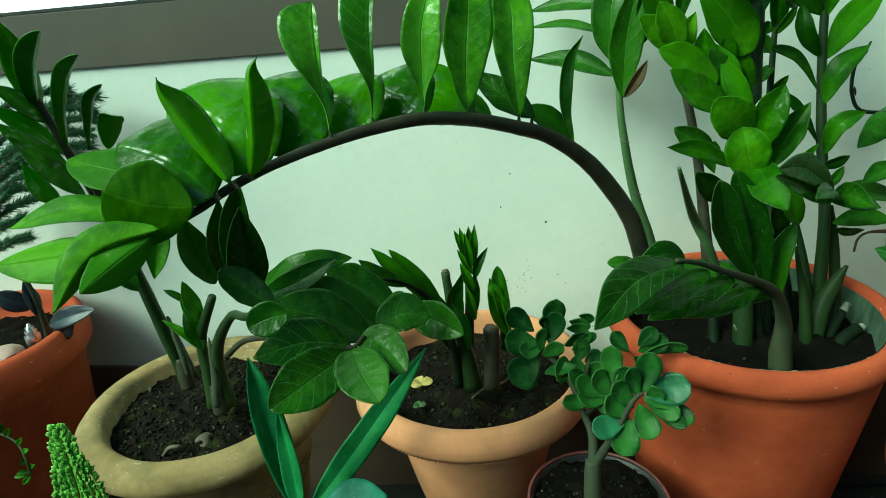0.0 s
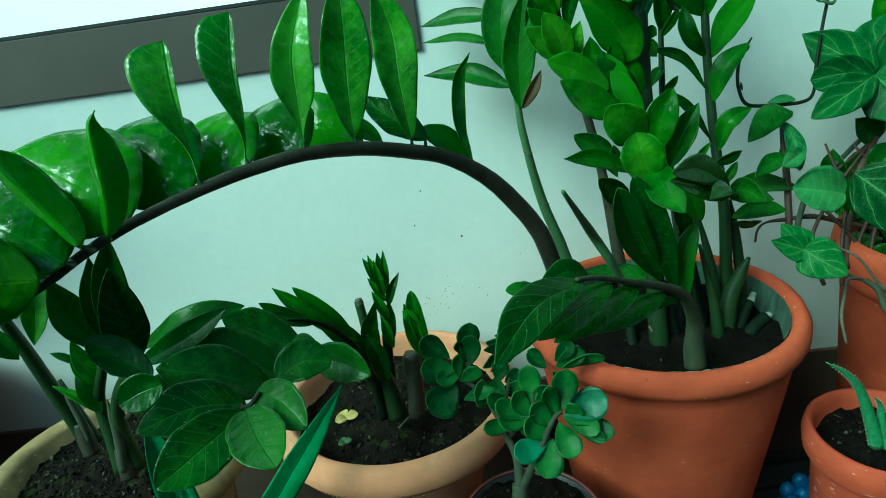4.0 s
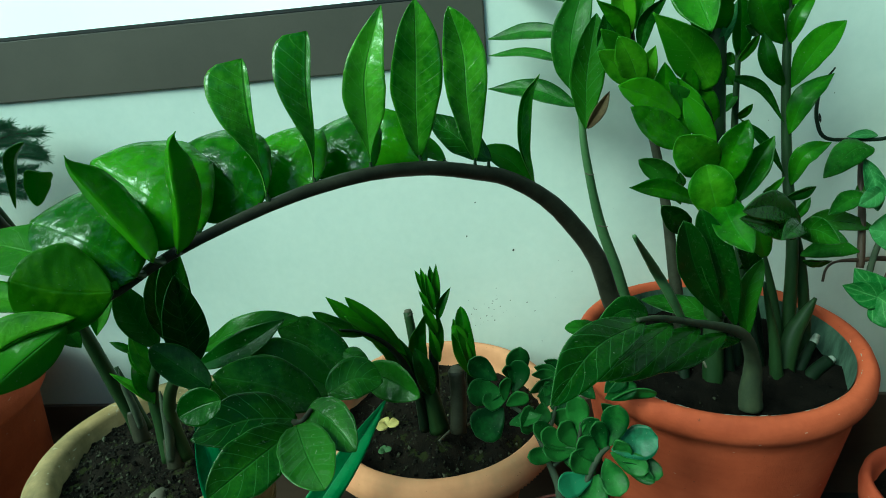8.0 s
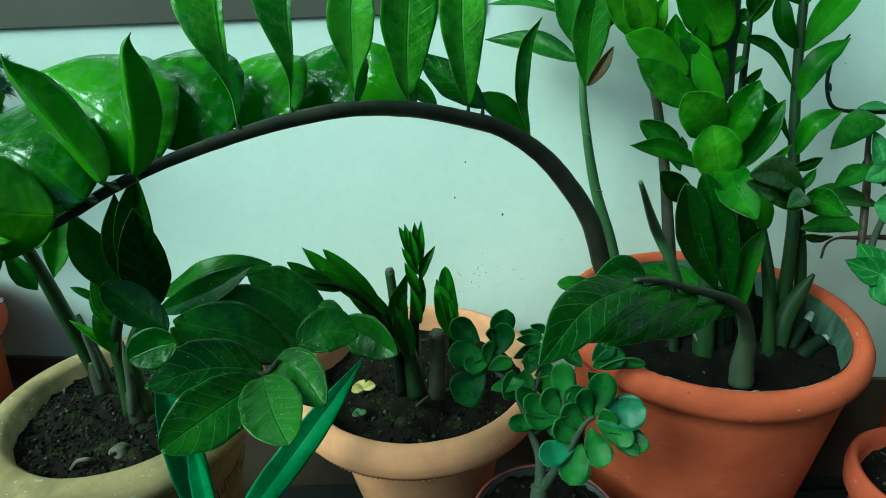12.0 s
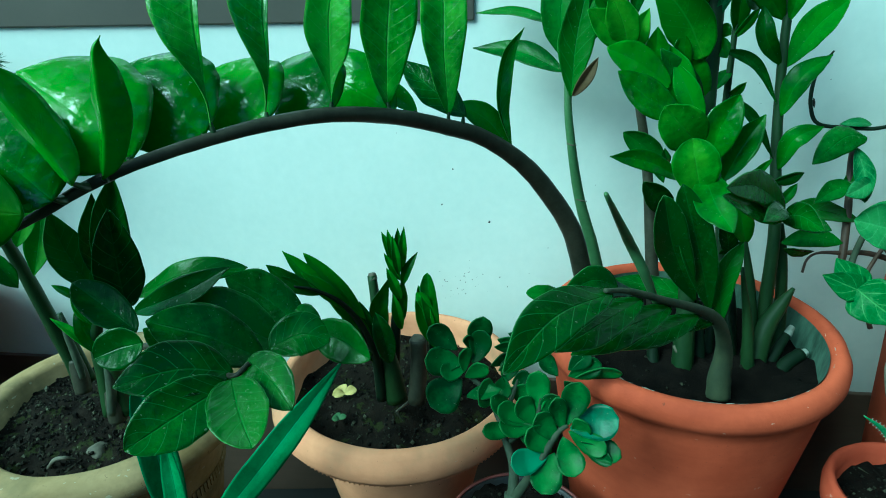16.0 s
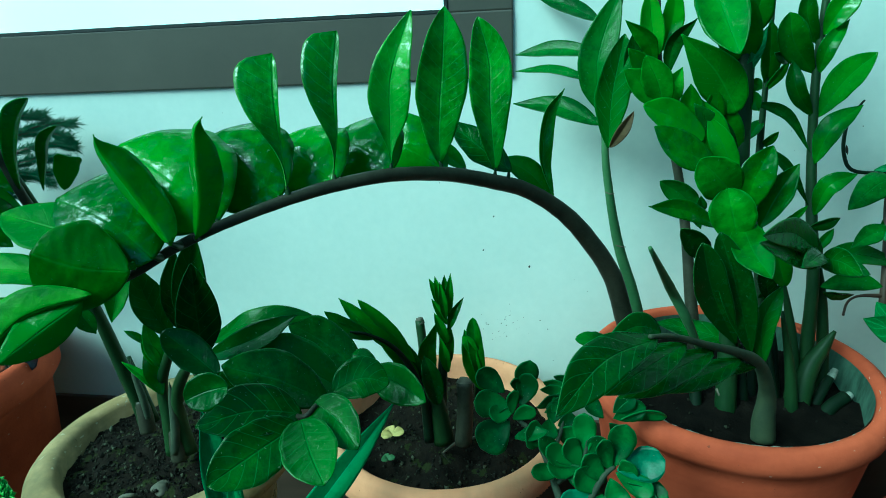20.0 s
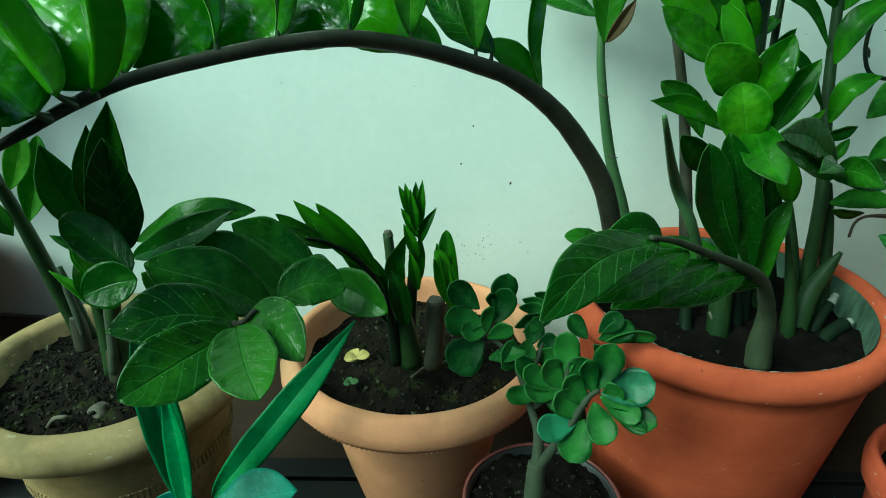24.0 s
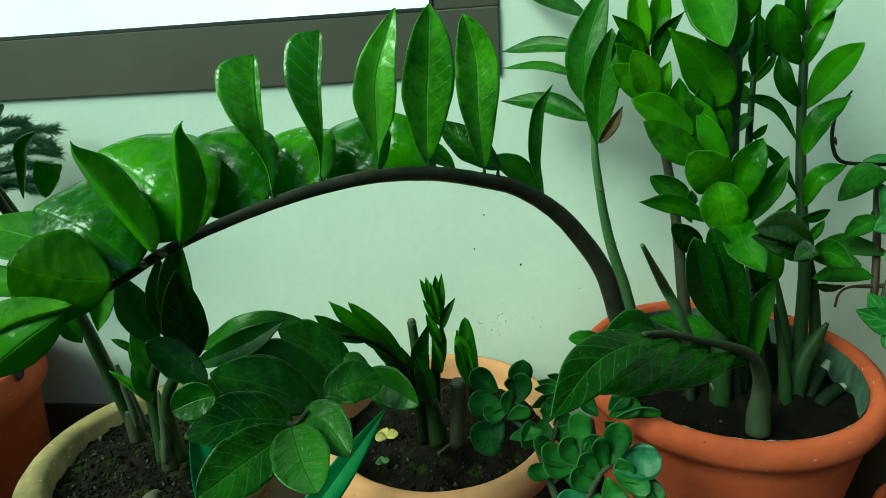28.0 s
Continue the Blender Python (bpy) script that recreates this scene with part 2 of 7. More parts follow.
def clay_material(name, dark, light, stain, scale=9.0, lime=0.62, lime_colour=(0.55, 0.5, 0.42), rough=0.75):
    """Fired clay: soft tone changes, faint turning rings, stains and specks of lime."""
    m, t, p = nodes_of(name)
    big, mid, fine = object_noise(t, scale, 5.0), object_noise(t, 45.0, 4.0), object_noise(t, 400.0, 2.0)
    rings = object_noise(t, 60.0, 2.0, 0.5, (0.02, 0.02, 3.0))
    tone = maths(t, "ADD", maths(t, "MULTIPLY", big, 0.6), maths(t, "ADD", maths(t, "MULTIPLY", mid, 0.32), maths(t, "MULTIPLY", rings, 0.08)))
    col = ramp(t, tone, [(0.38, dark), (0.62, light)])
    st = object_noise(t, scale * 0.6, 6.0, 0.7)
    col = mixed(t, maths(t, "MULTIPLY", maths(t, "SMOOTH_MIN", maths(t, "MAXIMUM", maths(t, "MULTIPLY", maths(t, "SUBTRACT", st, 0.47), 5.0), 0.0), 1.0, 0.2), 0.75), col, stain)
    ch = maths(t, "MULTIPLY", maths(t, "GREATER_THAN", object_noise(t, 130.0, 3.0, 0.6, (0.5, 0.5, 1.4)), lime + 0.08), maths(t, "GREATER_THAN", big, 0.5))
    col = mixed(t, maths(t, "MULTIPLY", ch, 0.7), col, lime_colour)
    pits = maths(t, "GREATER_THAN", object_noise(t, 190.0, 2.0), 0.735)
    col = mixed(t, maths(t, "MULTIPLY", pits, 0.5), col, (0.05, 0.03, 0.02))
    t.links.new(col, p.inputs["Base Color"])
    t.links.new(maths(t, "ADD", maths(t, "MULTIPLY", mid, 0.2), rough - 0.1), p.inputs["Roughness"])
    p.inputs["Specular IOR Level"].default_value = 0.15
    bumped(t, p, maths(t, "ADD", maths(t, "MULTIPLY", fine, 0.5), maths(t, "ADD", maths(t, "MULTIPLY", rings, 0.2), maths(t, "ADD", mid, maths(t, "MULTIPLY", pits, -0.6)))), 0.4, 0.0014)
    return m


plaster = plain_material("plaster", (0.58, 0.645, 0.595), (0.715, 0.765, 0.705), 3.5, 0.75, 0.16, 70.0)
# kept dark so that the unseen side and front walls return little light
unseen_wall_dark = plain_material("unseen_wall_dark", (0.055, 0.055, 0.05), (0.08, 0.08, 0.072), 3.0, 0.8, 0.2, 60.0)
frame_paint = plain_material("frame_paint", (0.057, 0.051, 0.040), (0.079, 0.070, 0.055), 6.0, 0.5, 0.1, 300.0)
# brown of the added low wall strip; its dark tone stands in for shade
wall_shade_brown = plain_material("wall_shade_brown", (0.060, 0.040, 0.027), (0.110, 0.074, 0.050), 5.0, 0.6, 0.2, 120.0, 0.001, (0.3, 1.0, 3.0))
gasket_black = plain_material("gasket_black", (0.008, 0.008, 0.008), (0.02, 0.02, 0.02), 20.0, 0.5)
terracotta = clay_material("terracotta", (0.36, 0.064, 0.026), (0.50, 0.102, 0.044), (0.25, 0.045, 0.02), 7.0, 0.63, (0.6, 0.45, 0.35))
terracotta_red = clay_material("terracotta_red", (0.31, 0.052, 0.024), (0.43, 0.085, 0.040), (0.21, 0.038, 0.018), 8.0, 0.56, (0.5, 0.36, 0.28))
clay_peach = clay_material("clay_peach", (0.52, 0.235, 0.12), (0.66, 0.32, 0.17), (0.36, 0.24, 0.13), 8.0, 0.68)
clay_ochre = clay_material("clay_ochre", (0.20, 0.140, 0.055), (0.35, 0.255, 0.125), (0.085, 0.080, 0.042), 10.0, 0.58, (0.40, 0.36, 0.25))
# soil_dark is near black: the shade under the leaves is put into its colour
soil_dark = plain_material("soil_dark", (0.0012, 0.001, 0.0008), (0.0075, 0.006, 0.0042), 60.0, 0.95, 0.9, 320.0, 0.004)
soil_brown = plain_material("soil_brown", (0.0018, 0.0015, 0.0011), (0.014, 0.011, 0.0075), 50.0, 0.95, 0.9, 300.0, 0.004)
crumb_skin, ct, cp = nodes_of("crumb_skin")
ct.links.new(ramp(ct, ct.nodes.new("ShaderNodeNewGeometry").outputs["Random Per Island"], [(0.0, (0.0015, 0.0015, 0.001)), (0.55, (0.012, 0.011, 0.008)), (0.85, (0.026, 0.026, 0.016)), (1.0, (0.075, 0.078, 0.05))]), cp.inputs["Base Color"])
cp.inputs["Roughness"].default_value = 0.9
cp.inputs["Specular IOR Level"].default_value = 0.1
bt = soil_brown.node_tree
bp = bt.nodes["Principled BSDF"]
moss_patch = maths(bt, "MULTIPLY", maths(bt, "GREATER_THAN", object_noise(bt, 34.0, 5.0, 0.7), 0.57), 0.7)
bt.links.new(mixed(bt, moss_patch, bp.inputs["Base Color"].links[0].from_socket, (0.022, 0.027, 0.007)), bp.inputs["Base Color"])
moss_rim = plain_material("moss_rim", (0.008, 0.026, 0.013), (0.11, 0.18, 0.12), 45.0, 0.9, 0.5, 220.0, 0.002, (1.0, 1.0, 0.3))
for soil_skin in (soil_dark, soil_brown):
    soil_skin.node_tree.nodes["Principled BSDF"].inputs["Specular IOR Level"].default_value = 0.08
stem_green = plain_material("stem_green", (0.008, 0.022, 0.006), (0.028, 0.055, 0.015), 30.0, 0.5, 0.25, 250.0, 0.001, (1.0, 1.0, 0.3))
stem_pale = plain_material("stem_pale", (0.042, 0.09, 0.03), (0.08, 0.145, 0.055), 30.0, 0.5, 0.25, 250.0, 0.001)
# darker copy of stem_green: shade among the low stems is put into its colour
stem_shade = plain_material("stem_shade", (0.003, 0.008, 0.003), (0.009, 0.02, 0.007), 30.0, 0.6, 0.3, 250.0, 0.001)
stem_dark = plain_material("stem_dark", (0.015, 0.017, 0.010), (0.052, 0.051, 0.033), 40.0, 0.5, 0.3, 300.0, 0.001)
bark_olive = plain_material("bark_olive", (0.014, 0.026, 0.009), (0.050, 0.062, 0.024), 55.0, 0.8, 0.6, 240.0, 0.0015)
bark_grey = plain_material("bark_grey", (0.016, 0.026, 0.012), (0.045, 0.06, 0.028), 60.0, 0.8, 0.5, 260.0, 0.0015)
for stem_skin in (stem_dark, stem_green, stem_shade, stem_pale):
    stem_skin.node_tree.nodes["Principled BSDF"].inputs["Specular IOR Level"].default_value = 0.18
stem_brown = plain_material("stem_brown", (0.035, 0.02, 0.012), (0.075, 0.043, 0.024), 40.0, 0.6, 0.4)
root_pale = plain_material("root_pale", (0.045, 0.042, 0.026), (0.12, 0.11, 0.075), 60.0, 0.8, 0.4)
cut_pale = plain_material("cut_pale", (0.12, 0.14, 0.10), (0.42, 0.45, 0.38), 90.0, 0.8, 0.4)
black_wood = plain_material("black_wood", (0.006, 0.007, 0.007), (0.018, 0.019, 0.018), 12.0, 0.55, 0.3, 120.0, 0.001, (0.2, 3.0, 3.0))
black_plastic = plain_material("black_plastic", (0.01, 0.011, 0.011), (0.022, 0.022, 0.022), 30.0, 0.45, 0.1)
red_edge = plain_material("red_edge", (0.12, 0.035, 0.03), (0.2, 0.06, 0.05), 40.0, 0.5)
blue_glaze = plain_material("blue_glaze", (0.02, 0.1, 0.3), (0.05, 0.22, 0.5), 50.0, 0.35, 0.2)
silver = plain_material("silver", (0.4, 0.42, 0.42), (0.6, 0.62, 0.62), 80.0, 0.3)
silver.node_tree.nodes["Principled BSDF"].inputs["Metallic"].default_value = 0.9
pink_stone = plain_material("pink_stone", (0.3, 0.2, 0.17), (0.45, 0.33, 0.28), 60.0, 0.7)
needle_green = plain_material("needle_green", (0.018, 0.090, 0.026), (0.046, 0.175, 0.050), 40.0, 0.5)
fern_green = plain_material("fern_green", (0.1, 0.3, 0.025), (0.2, 0.46, 0.06), 80.0, 0.5)
aloe_green = plain_material("aloe_green", (0.03, 0.13, 0.04), (0.1, 0.28, 0.1), 220.0, 0.5, 0.5, 500.0)
concrete = plain_material("concrete", (0.07, 0.07, 0.065), (0.11, 0.11, 0.1), 4.0, 0.9, 0.4, 90.0)
speck_black = plain_material("speck_black", (0.02, 0.02, 0.018), (0.05, 0.05, 0.04), 90.0, 0.9)


# ---- builders ----
def part(name, bm, material, parent, label="", smooth=True):
    """Link a bmesh, given in world metres, as one mesh under a thing or a part."""
    origin = parent.get("base", (0, 0, 0)) if parent else (0, 0, 0)
    bmesh.ops.translate(bm, verts=bm.verts, vec=-Vector(origin))
    me = bpy.data.meshes.new(name)
    bm.to_mesh(me)
    bm.free()
    if smooth:
        for f in me.polygons:
            f.use_smooth = True
    me.materials.append(material)
    ob = new(name, me)
    ob["base"] = tuple(origin)
    if parent:
        ob.parent = parent
    return tagged(ob, label)


def thing(name, base, label, category, group=""):
    ob = new(name)
    ob.empty_display_size = 0.02
    ob.location = base
    ob["base"] = tuple(base)
    return tagged(ob, label, category, group)


def structure(name, bm, material, label, smooth=False):
    return tagged(part(name, bm, material, None, label, smooth), kind="structure")


def box(bm, lo, hi, bevel=0.0):
    made = bmesh.ops.create_cube(bm, size=1.0)
    size, mid = Vector(hi) - Vector(lo), (Vector(hi) + Vector(lo)) / 2
    for v in made["verts"]:
        v.co = Vector((v.co.x * size.x, v.co.y * size.y, v.co.z * size.z)) + mid
    if bevel:
        edges = {e for v in made["verts"] for e in v.link_edges}
        bmesh.ops.bevel(bm, geom=list(edges), offset=bevel, segments=2, profile=0.6, affect="EDGES")
    return bm


def boxed(lo, hi, bevel=0.0):
    return box(bmesh.new(), lo, hi, bevel)


def lathe(bm, centre, profile, n=72, wobble=0.0, closed=False):
    """Turn (radius, height) pairs about the upright line through centre."""
    rings = []
    for i in range(n):
        a = 2 * math.pi * i / n
        ring = []
        for r, z in profile:
            k = r * (1 + wobble * noise.noise((math.cos(a) * 2, math.sin(a) * 2, z * 12)) + wobble * 0.5 * noise.noise((math.cos(a) * 9, math.sin(a) * 9, z * 60 + r * 40)))
            ring.append(bm.verts.new((centre[0] + k * math.cos(a), centre[1] + k * math.sin(a), centre[2] + z)))
        rings.append(ring)
    for i in range(n):
        a, b = rings[i], rings[(i + 1) % n]
        for j in range(len(profile) - 1 + (1 if closed else 0)):
            k = (j + 1) % len(profile)
            bm.faces.new((a[j], b[j], b[k], a[k]))
    return bm


def smooth_path(points, steps):
    """Points along a Catmull-Rom line through the given ones, with their place along it."""
    pts = [Vector(p) for p in points]
    pts = [pts[0] * 2 - pts[1], *pts, pts[-1] * 2 - pts[-2]]
    res = []
    for i in range(1, len(pts) - 2):
        a, b, c, d = pts[i - 1:i + 3]
        for k in range(steps):
            s = k / steps
            res.append((i - 1 + s, 0.5 * (2 * b + (c - a) * s + (2 * a - 5 * b + 4 * c - d) * s * s + (3 * b - a - 3 * c + d) * s ** 3)))
    res.append((len(points) - 1.0, pts[-2]))
    return res


def tube(bm, points, radii, n=10, steps=6, rough=0.0):
    line = smooth_path(points, steps)
    rings, side = [], None
    for i, (s, p) in enumerate(line):
        ahead = (line[min(i + 1, len(line) - 1)][1] - line[max(i - 1, 0)][1]).normalized()
        if side is None:
            side = ahead.orthogonal().normalized()
        side = (side - ahead * side.dot(ahead)).normalized()
        up = ahead.cross(side)
        k = min(int(s), len(radii) - 2)
        r = radii[k] + (radii[k + 1] - radii[k]) * (s - k)
        ring = []
        for j in range(n):
            a = 2 * math.pi * j / n
            q = side * math.cos(a) + up * math.sin(a)
            ring.append(bm.verts.new(p + q * r * (1 + rough * noise.noise((p + q * r) * 140))))
        rings.append(ring)
    for a, b in zip(rings, rings[1:]):
        for j in range(n):
            bm.faces.new((a[j], a[(j + 1) % n], b[(j + 1) % n], b[j]))
    bm.faces.new(rings[0][::-1])
    bm.faces.new(rings[-1])
    return bm


def stem(parent, points, radii, material, name="stem", label=""):
    return part(name, tube(bmesh.new(), points, radii, 10, 6, 0.05), material, parent, label)


def blade(bm, base, tip, width, facing, fold=0.25, bend=0.06, wide=0.5, twist=0.0, thick=0.0009, full=0.6, rows=22, cols=10, wave=0.035, sway=0.0, roll=0.0, hook=0.0, acute=0.28):
    """A leaf blade from base to tip that faces along facing; folded along its midrib, arched, twisted and wavy.
    roll curls one margin up, hook bends the tip back."""
    base, tip, facing = Vector(base), Vector(tip), Vector(facing).normalized()
    length = (tip - base).length
    along = (tip - base) / length
    facing = (facing - along * facing.dot(along)).normalized()
    across = along.cross(facing)
    k = math.log(0.5) / math.log(wide)
    uv = bm.loops.layers.uv.verify()
    seed = Vector((base.x * 37, base.y * 41, tip.z * 43))
    sheets = ([], [])
    for i in range(rows + 1):
        u = i / rows
        point = full + acute * max(0.0, (u - wide) / (1 - wide)) ** 1.5
        half = width / 2 * max(math.sin(math.pi * min(max(u, 0.004), 0.996) ** k), 0.0) ** point
        half = max(half, width * 0.022)
        turn = radians(twist) * (u - 0.35)
        side = across * math.cos(turn) + facing * math.sin(turn)
        up = facing * math.cos(turn) - across * math.sin(turn)
        mid = base + along * length * u + (facing * bend + across * sway) * length * math.sin(math.pi * u)
        mid -= facing * hook * length * max(0.0, u - 0.6) ** 2 * 6
        for j in range(cols + 1):
            v = 2 * j / cols - 1
            edge = half * (1 + 0.05 * noise.noise(seed + Vector((u * 6, 9 * (v > 0), 3))))
            lift = fold * abs(v) ** 1.3 * half + wave * width * noise.noise(seed + Vector((u * 3, v * 1.5, 0)))
            lift += 0.055 * half * math.sin(math.pi * abs(v)) + 0.05 * width * v * v * noise.noise(seed + Vector((u * 5, 5 * (v > 0), 7)))
            reach = v
            if roll and v < -0.35:
                past = (-0.35 - v) / 0.65
                reach = -0.35 - 0.65 * math.sin(past * 2.4 * roll) / (2.4 * roll)
                lift += half * 0.65 * (1 - math.cos(past * 2.4 * roll)) / (2.4 * roll)
            p = mid + side * edge * reach + up * lift
            sheets[0].append((bm.verts.new(p + up * thick / 2), u, (v + 1) / 2))
            sheets[1].append((bm.verts.new(p - up * thick / 2), u, (v + 1) / 2))

    def face(*corners):
        f = bm.faces.new([c[0] for c in corners])
        for loop, c in zip(f.loops, corners):
            loop[uv].uv = (c[1], c[2])

    n = cols + 1
    top, low = sheets
    for i in range(rows):
        for j in range(cols):
            a, b, c, d = i * n + j, i * n + j + 1, (i + 1) * n + j + 1, (i + 1) * n + j
            face(top[a], top[b], top[c], top[d])
            face(low[d], low[c], low[b], low[a])
        for j, flip in ((0, False), (cols, True)):
            a, d = i * n + j, (i + 1) * n + j
            quad = (top[a], top[d], low[d], low[a])
            face(*(quad[::-1] if flip else quad))
    for i, flip in ((0, True), (rows, False)):
        for j in range(cols):
            a, b = i * n + j, i * n + j + 1
            quad = (top[a], top[b], low[b], low[a])
            face(*(quad[::-1] if flip else quad))
    return bm


def leaf(parent, base, tip, width, facing, material, fold=0.25, bend=0.06, wide=0.5, twist=0.0, full=0.6, sway=0.0, roll=0.0, hook=0.0, acute=0.28, name="leaf"):
    return part(name, blade(bmesh.new(), base, tip, width, facing, fold, bend, wide, twist, full=full, sway=sway, roll=roll, hook=hook, acute=acute), material, parent)


def curved_blade(bm, spine, width, facing, twist=0.0, left=(14, 8), right=(14, 8), wide=0.5, neck=0.7, point=0.9, rows=26, cols=12, thick=0.0009):
    """A leaf along a curved midrib. facing: where its upper face looks at the base; twist: degrees that it turns on the way to the tip;
    left, right: how far each half folds up along the midrib and how far it curls on to its margin, in degrees, and what share of its width it has; wide: where it is widest;
    neck, point: how slowly it widens from the base and narrows to the tip."""
    uv = bm.loops.layers.uv.verify()
    facing = Vector(facing)
    steps = 12
    line = [p for _, p in smooth_path(spine, steps)]
    seed = Vector((spine[0][0] * 37, spine[0][1] * 41, spine[-1][2] * 43))
    sheets = ([], [])
    for i in range(rows + 1):
        u = i / rows
        at = u * (len(line) - 1)
        k = min(int(at), len(line) - 2)
        mid = line[k].lerp(line[k + 1], at - k)
        ahead = (line[min(k + 2, len(line) - 1)] - line[max(k - 1, 0)]).normalized()
        up = (facing - ahead * facing.dot(ahead)).normalized()
        up = Matrix.Rotation(radians(twist) * u * u * (3 - 2 * u), 3, ahead) @ up
        across = ahead.cross(up)
        s = u / wide if u < wide else (1 - u) / (1 - wide)
        half = max(width / 2 * max(math.sin(math.pi / 2 * min(1.0, s)), 0.0) ** (neck if u < wide else point), width * 0.018)
        wings = []
        for sign, (fold, curl, *share) in ((-1, left), (1, right)):
            x = z = 0.0
            wing = [(x, z)]
            for j in range(cols // 2):
                f = (j + 0.5) / (cols // 2)
                a = radians(fold + 1.5 * curl * f + 16 * noise.noise(seed + Vector((u * 4.5, f * 1.6 + 7 * sign, 2))) * f)
                reach = half * (share[0] if share else 1.0) * (1 + 0.06 * noise.noise(seed + Vector((u * 7, 9 * sign, 3)))) / (cols // 2)
                x, z = x + reach * math.cos(a), z + reach * math.sin(a)
                wing.append((sign * x, z))
            wings.append(wing)
        swell = 0.02 * width * noise.noise(seed + Vector((u * 4, 0, 5)))
        row = wings[0][:0:-1] + wings[1]
        for j, (x, z) in enumerate(row):
            v = 2 * j / cols - 1
            quilt = 0.005 * width * math.sin(2 * math.pi * (7 * u - 1.6 * abs(v))) * abs(v) * (1 - abs(v)) * 4
            p = mid + across * x + up * (z + swell + quilt)
            sheets[0].append((bm.verts.new(p + up * thick / 2), u, (v + 1) / 2))
            sheets[1].append((bm.verts.new(p - up * thick / 2), u, (v + 1) / 2))

    def face(*corners):
        f = bm.faces.new([c[0] for c in corners])
        for loop, c in zip(f.loops, corners):
            loop[uv].uv = (c[1], c[2])

    n = cols + 1
    top, low = sheets
    for i in range(rows):
        for j in range(cols):
            a, b, c, d = i * n + j, i * n + j + 1, (i + 1) * n + j + 1, (i + 1) * n + j
            face(top[a], top[b], top[c], top[d])
            face(low[d], low[c], low[b], low[a])
        for j, flip in ((0, False), (cols, True)):
            a, d = i * n + j, (i + 1) * n + j
            quad = (top[a], top[d], low[d], low[a])
            face(*(quad[::-1] if flip else quad))
    for i, flip in ((0, True), (rows, False)):
        for j in range(cols):
            a, b = i * n + j, i * n + j + 1
            quad = (top[a], top[b], low[b], low[a])
            face(*(quad[::-1] if flip else quad))
    return bm


def bent_leaf(parent, spine, width, facing, material, twist=0.0, left=(14, 8), right=(14, 8), wide=0.5, neck=0.7, point=0.9):
    return part("leaf", curved_blade(bmesh.new(), spine, width, facing, twist, left, right, wide, neck, point), material, parent)


def lobed_leaf(parent, material, lobes):
    """One leaf whose lobes run out from a common heart."""
    bm = bmesh.new()
    for lobe in lobes:
        curved_blade(bm, *lobe)
    return part("leaf", bm, material, parent)


def fleshy(parent, base, tip, width, facing, material, thick=0.0016, wide=0.6, bend=0.10, name="leaf"):
    """A flat, thick succulent leaf, broadest near its round end and slightly dished."""
    base, tip, facing = Vector(base), Vector(tip), Vector(facing).normalized()
    tip += (tip - base) * 0.06
    middle = base.lerp(tip, 0.55) - facing * bend * (tip - base).length
    return part(name, curved_blade(bmesh.new(), [base, middle, tip], width * 1.26, facing, 0.0, (5, 7), (5, 7), wide, 0.8, 0.42, 14, 8, thick), material, parent)


def soil(parent, centre, radius, height, material, clods, seed, dome=0.012, label="dark potting soil"):
    rnd = random.Random(seed)
    bm = bmesh.new()
    rings, n = 16, 64
    grid = []
    for i in range(rings + 1):
        r = radius * i / rings
        row = []
        for j in range(n if i else 1):
            a = 2 * math.pi * j / n
            x, y = centre[0] + r * math.cos(a), centre[1] + r * math.sin(a)
            z = height + dome * (1 - (i / rings) ** 2) + 0.011 * noise.noise((x * 25, y * 25, seed)) + 0.007 * noise.noise((x * 90, y * 90, seed))
            row.append(bm.verts.new((x, y, z)))
        grid.append(row)
    for j in range(n):
        bm.faces.new((grid[0][0], grid[1][j], grid[1][(j + 1) % n]))
    for a, b in zip(grid[1:], grid[2:]):
        for j in range(n):
            bm.faces.new((a[j], b[j], b[(j + 1) % n], a[(j + 1) % n]))
    ob = part("soil", bm, material, parent, label)
    bm = bmesh.new()
    verts, faces = [], []
    for c in range(clods * 4):
        r, a = radius * 0.98 * rnd.random() ** 0.5, rnd.random() * 2 * math.pi
        x, y = centre[0] + r * math.cos(a), centre[1] + r * math.sin(a)
        z = height + dome * (1 - (r / radius) ** 2) + 0.011 * noise.noise((x * 25, y * 25, seed)) + 0.007 * noise.noise((x * 90, y * 90, seed))
        size = 0.0004 + 0.0030 * rnd.random() ** 5
        turn = Euler((rnd.random() * 6, rnd.random() * 6, rnd.random() * 6)).to_matrix()
        long = rnd.uniform(0.8, 1.5) if rnd.random() < 0.93 else rnd.uniform(4, 9)
        thin = size if long < 2 else size * 0.4
        n0 = len(verts)
        for q in ((1, 0, 0), (-1, 0, 0), (0, 1, 0), (0, -1, 0), (0, 0, 1), (0, 0, -1)):
            k = turn @ Vector((q[0] * size * long * rnd.uniform(0.7, 1.2), q[1] * thin * rnd.uniform(0.7, 1.2), q[2] * thin))
            verts.append((x + k.x, y + k.y, z + size * 0.2 + k.z * (1.0 if long < 2 else 0.25)))
        for f in ((0, 2, 4), (2, 1, 4), (1, 3, 4), (3, 0, 4), (2, 0, 5), (1, 2, 5), (3, 1, 5), (0, 3, 5)):
            faces.append([n0 + i for i in f])
    made = [bm.verts.new(v) for v in verts]
    for f in faces:
        bm.faces.new([made[i] for i in f])
    tagged(part("crumb_layer", bm, crumb_skin, ob, smooth=False), kind="stuff")
    return ob


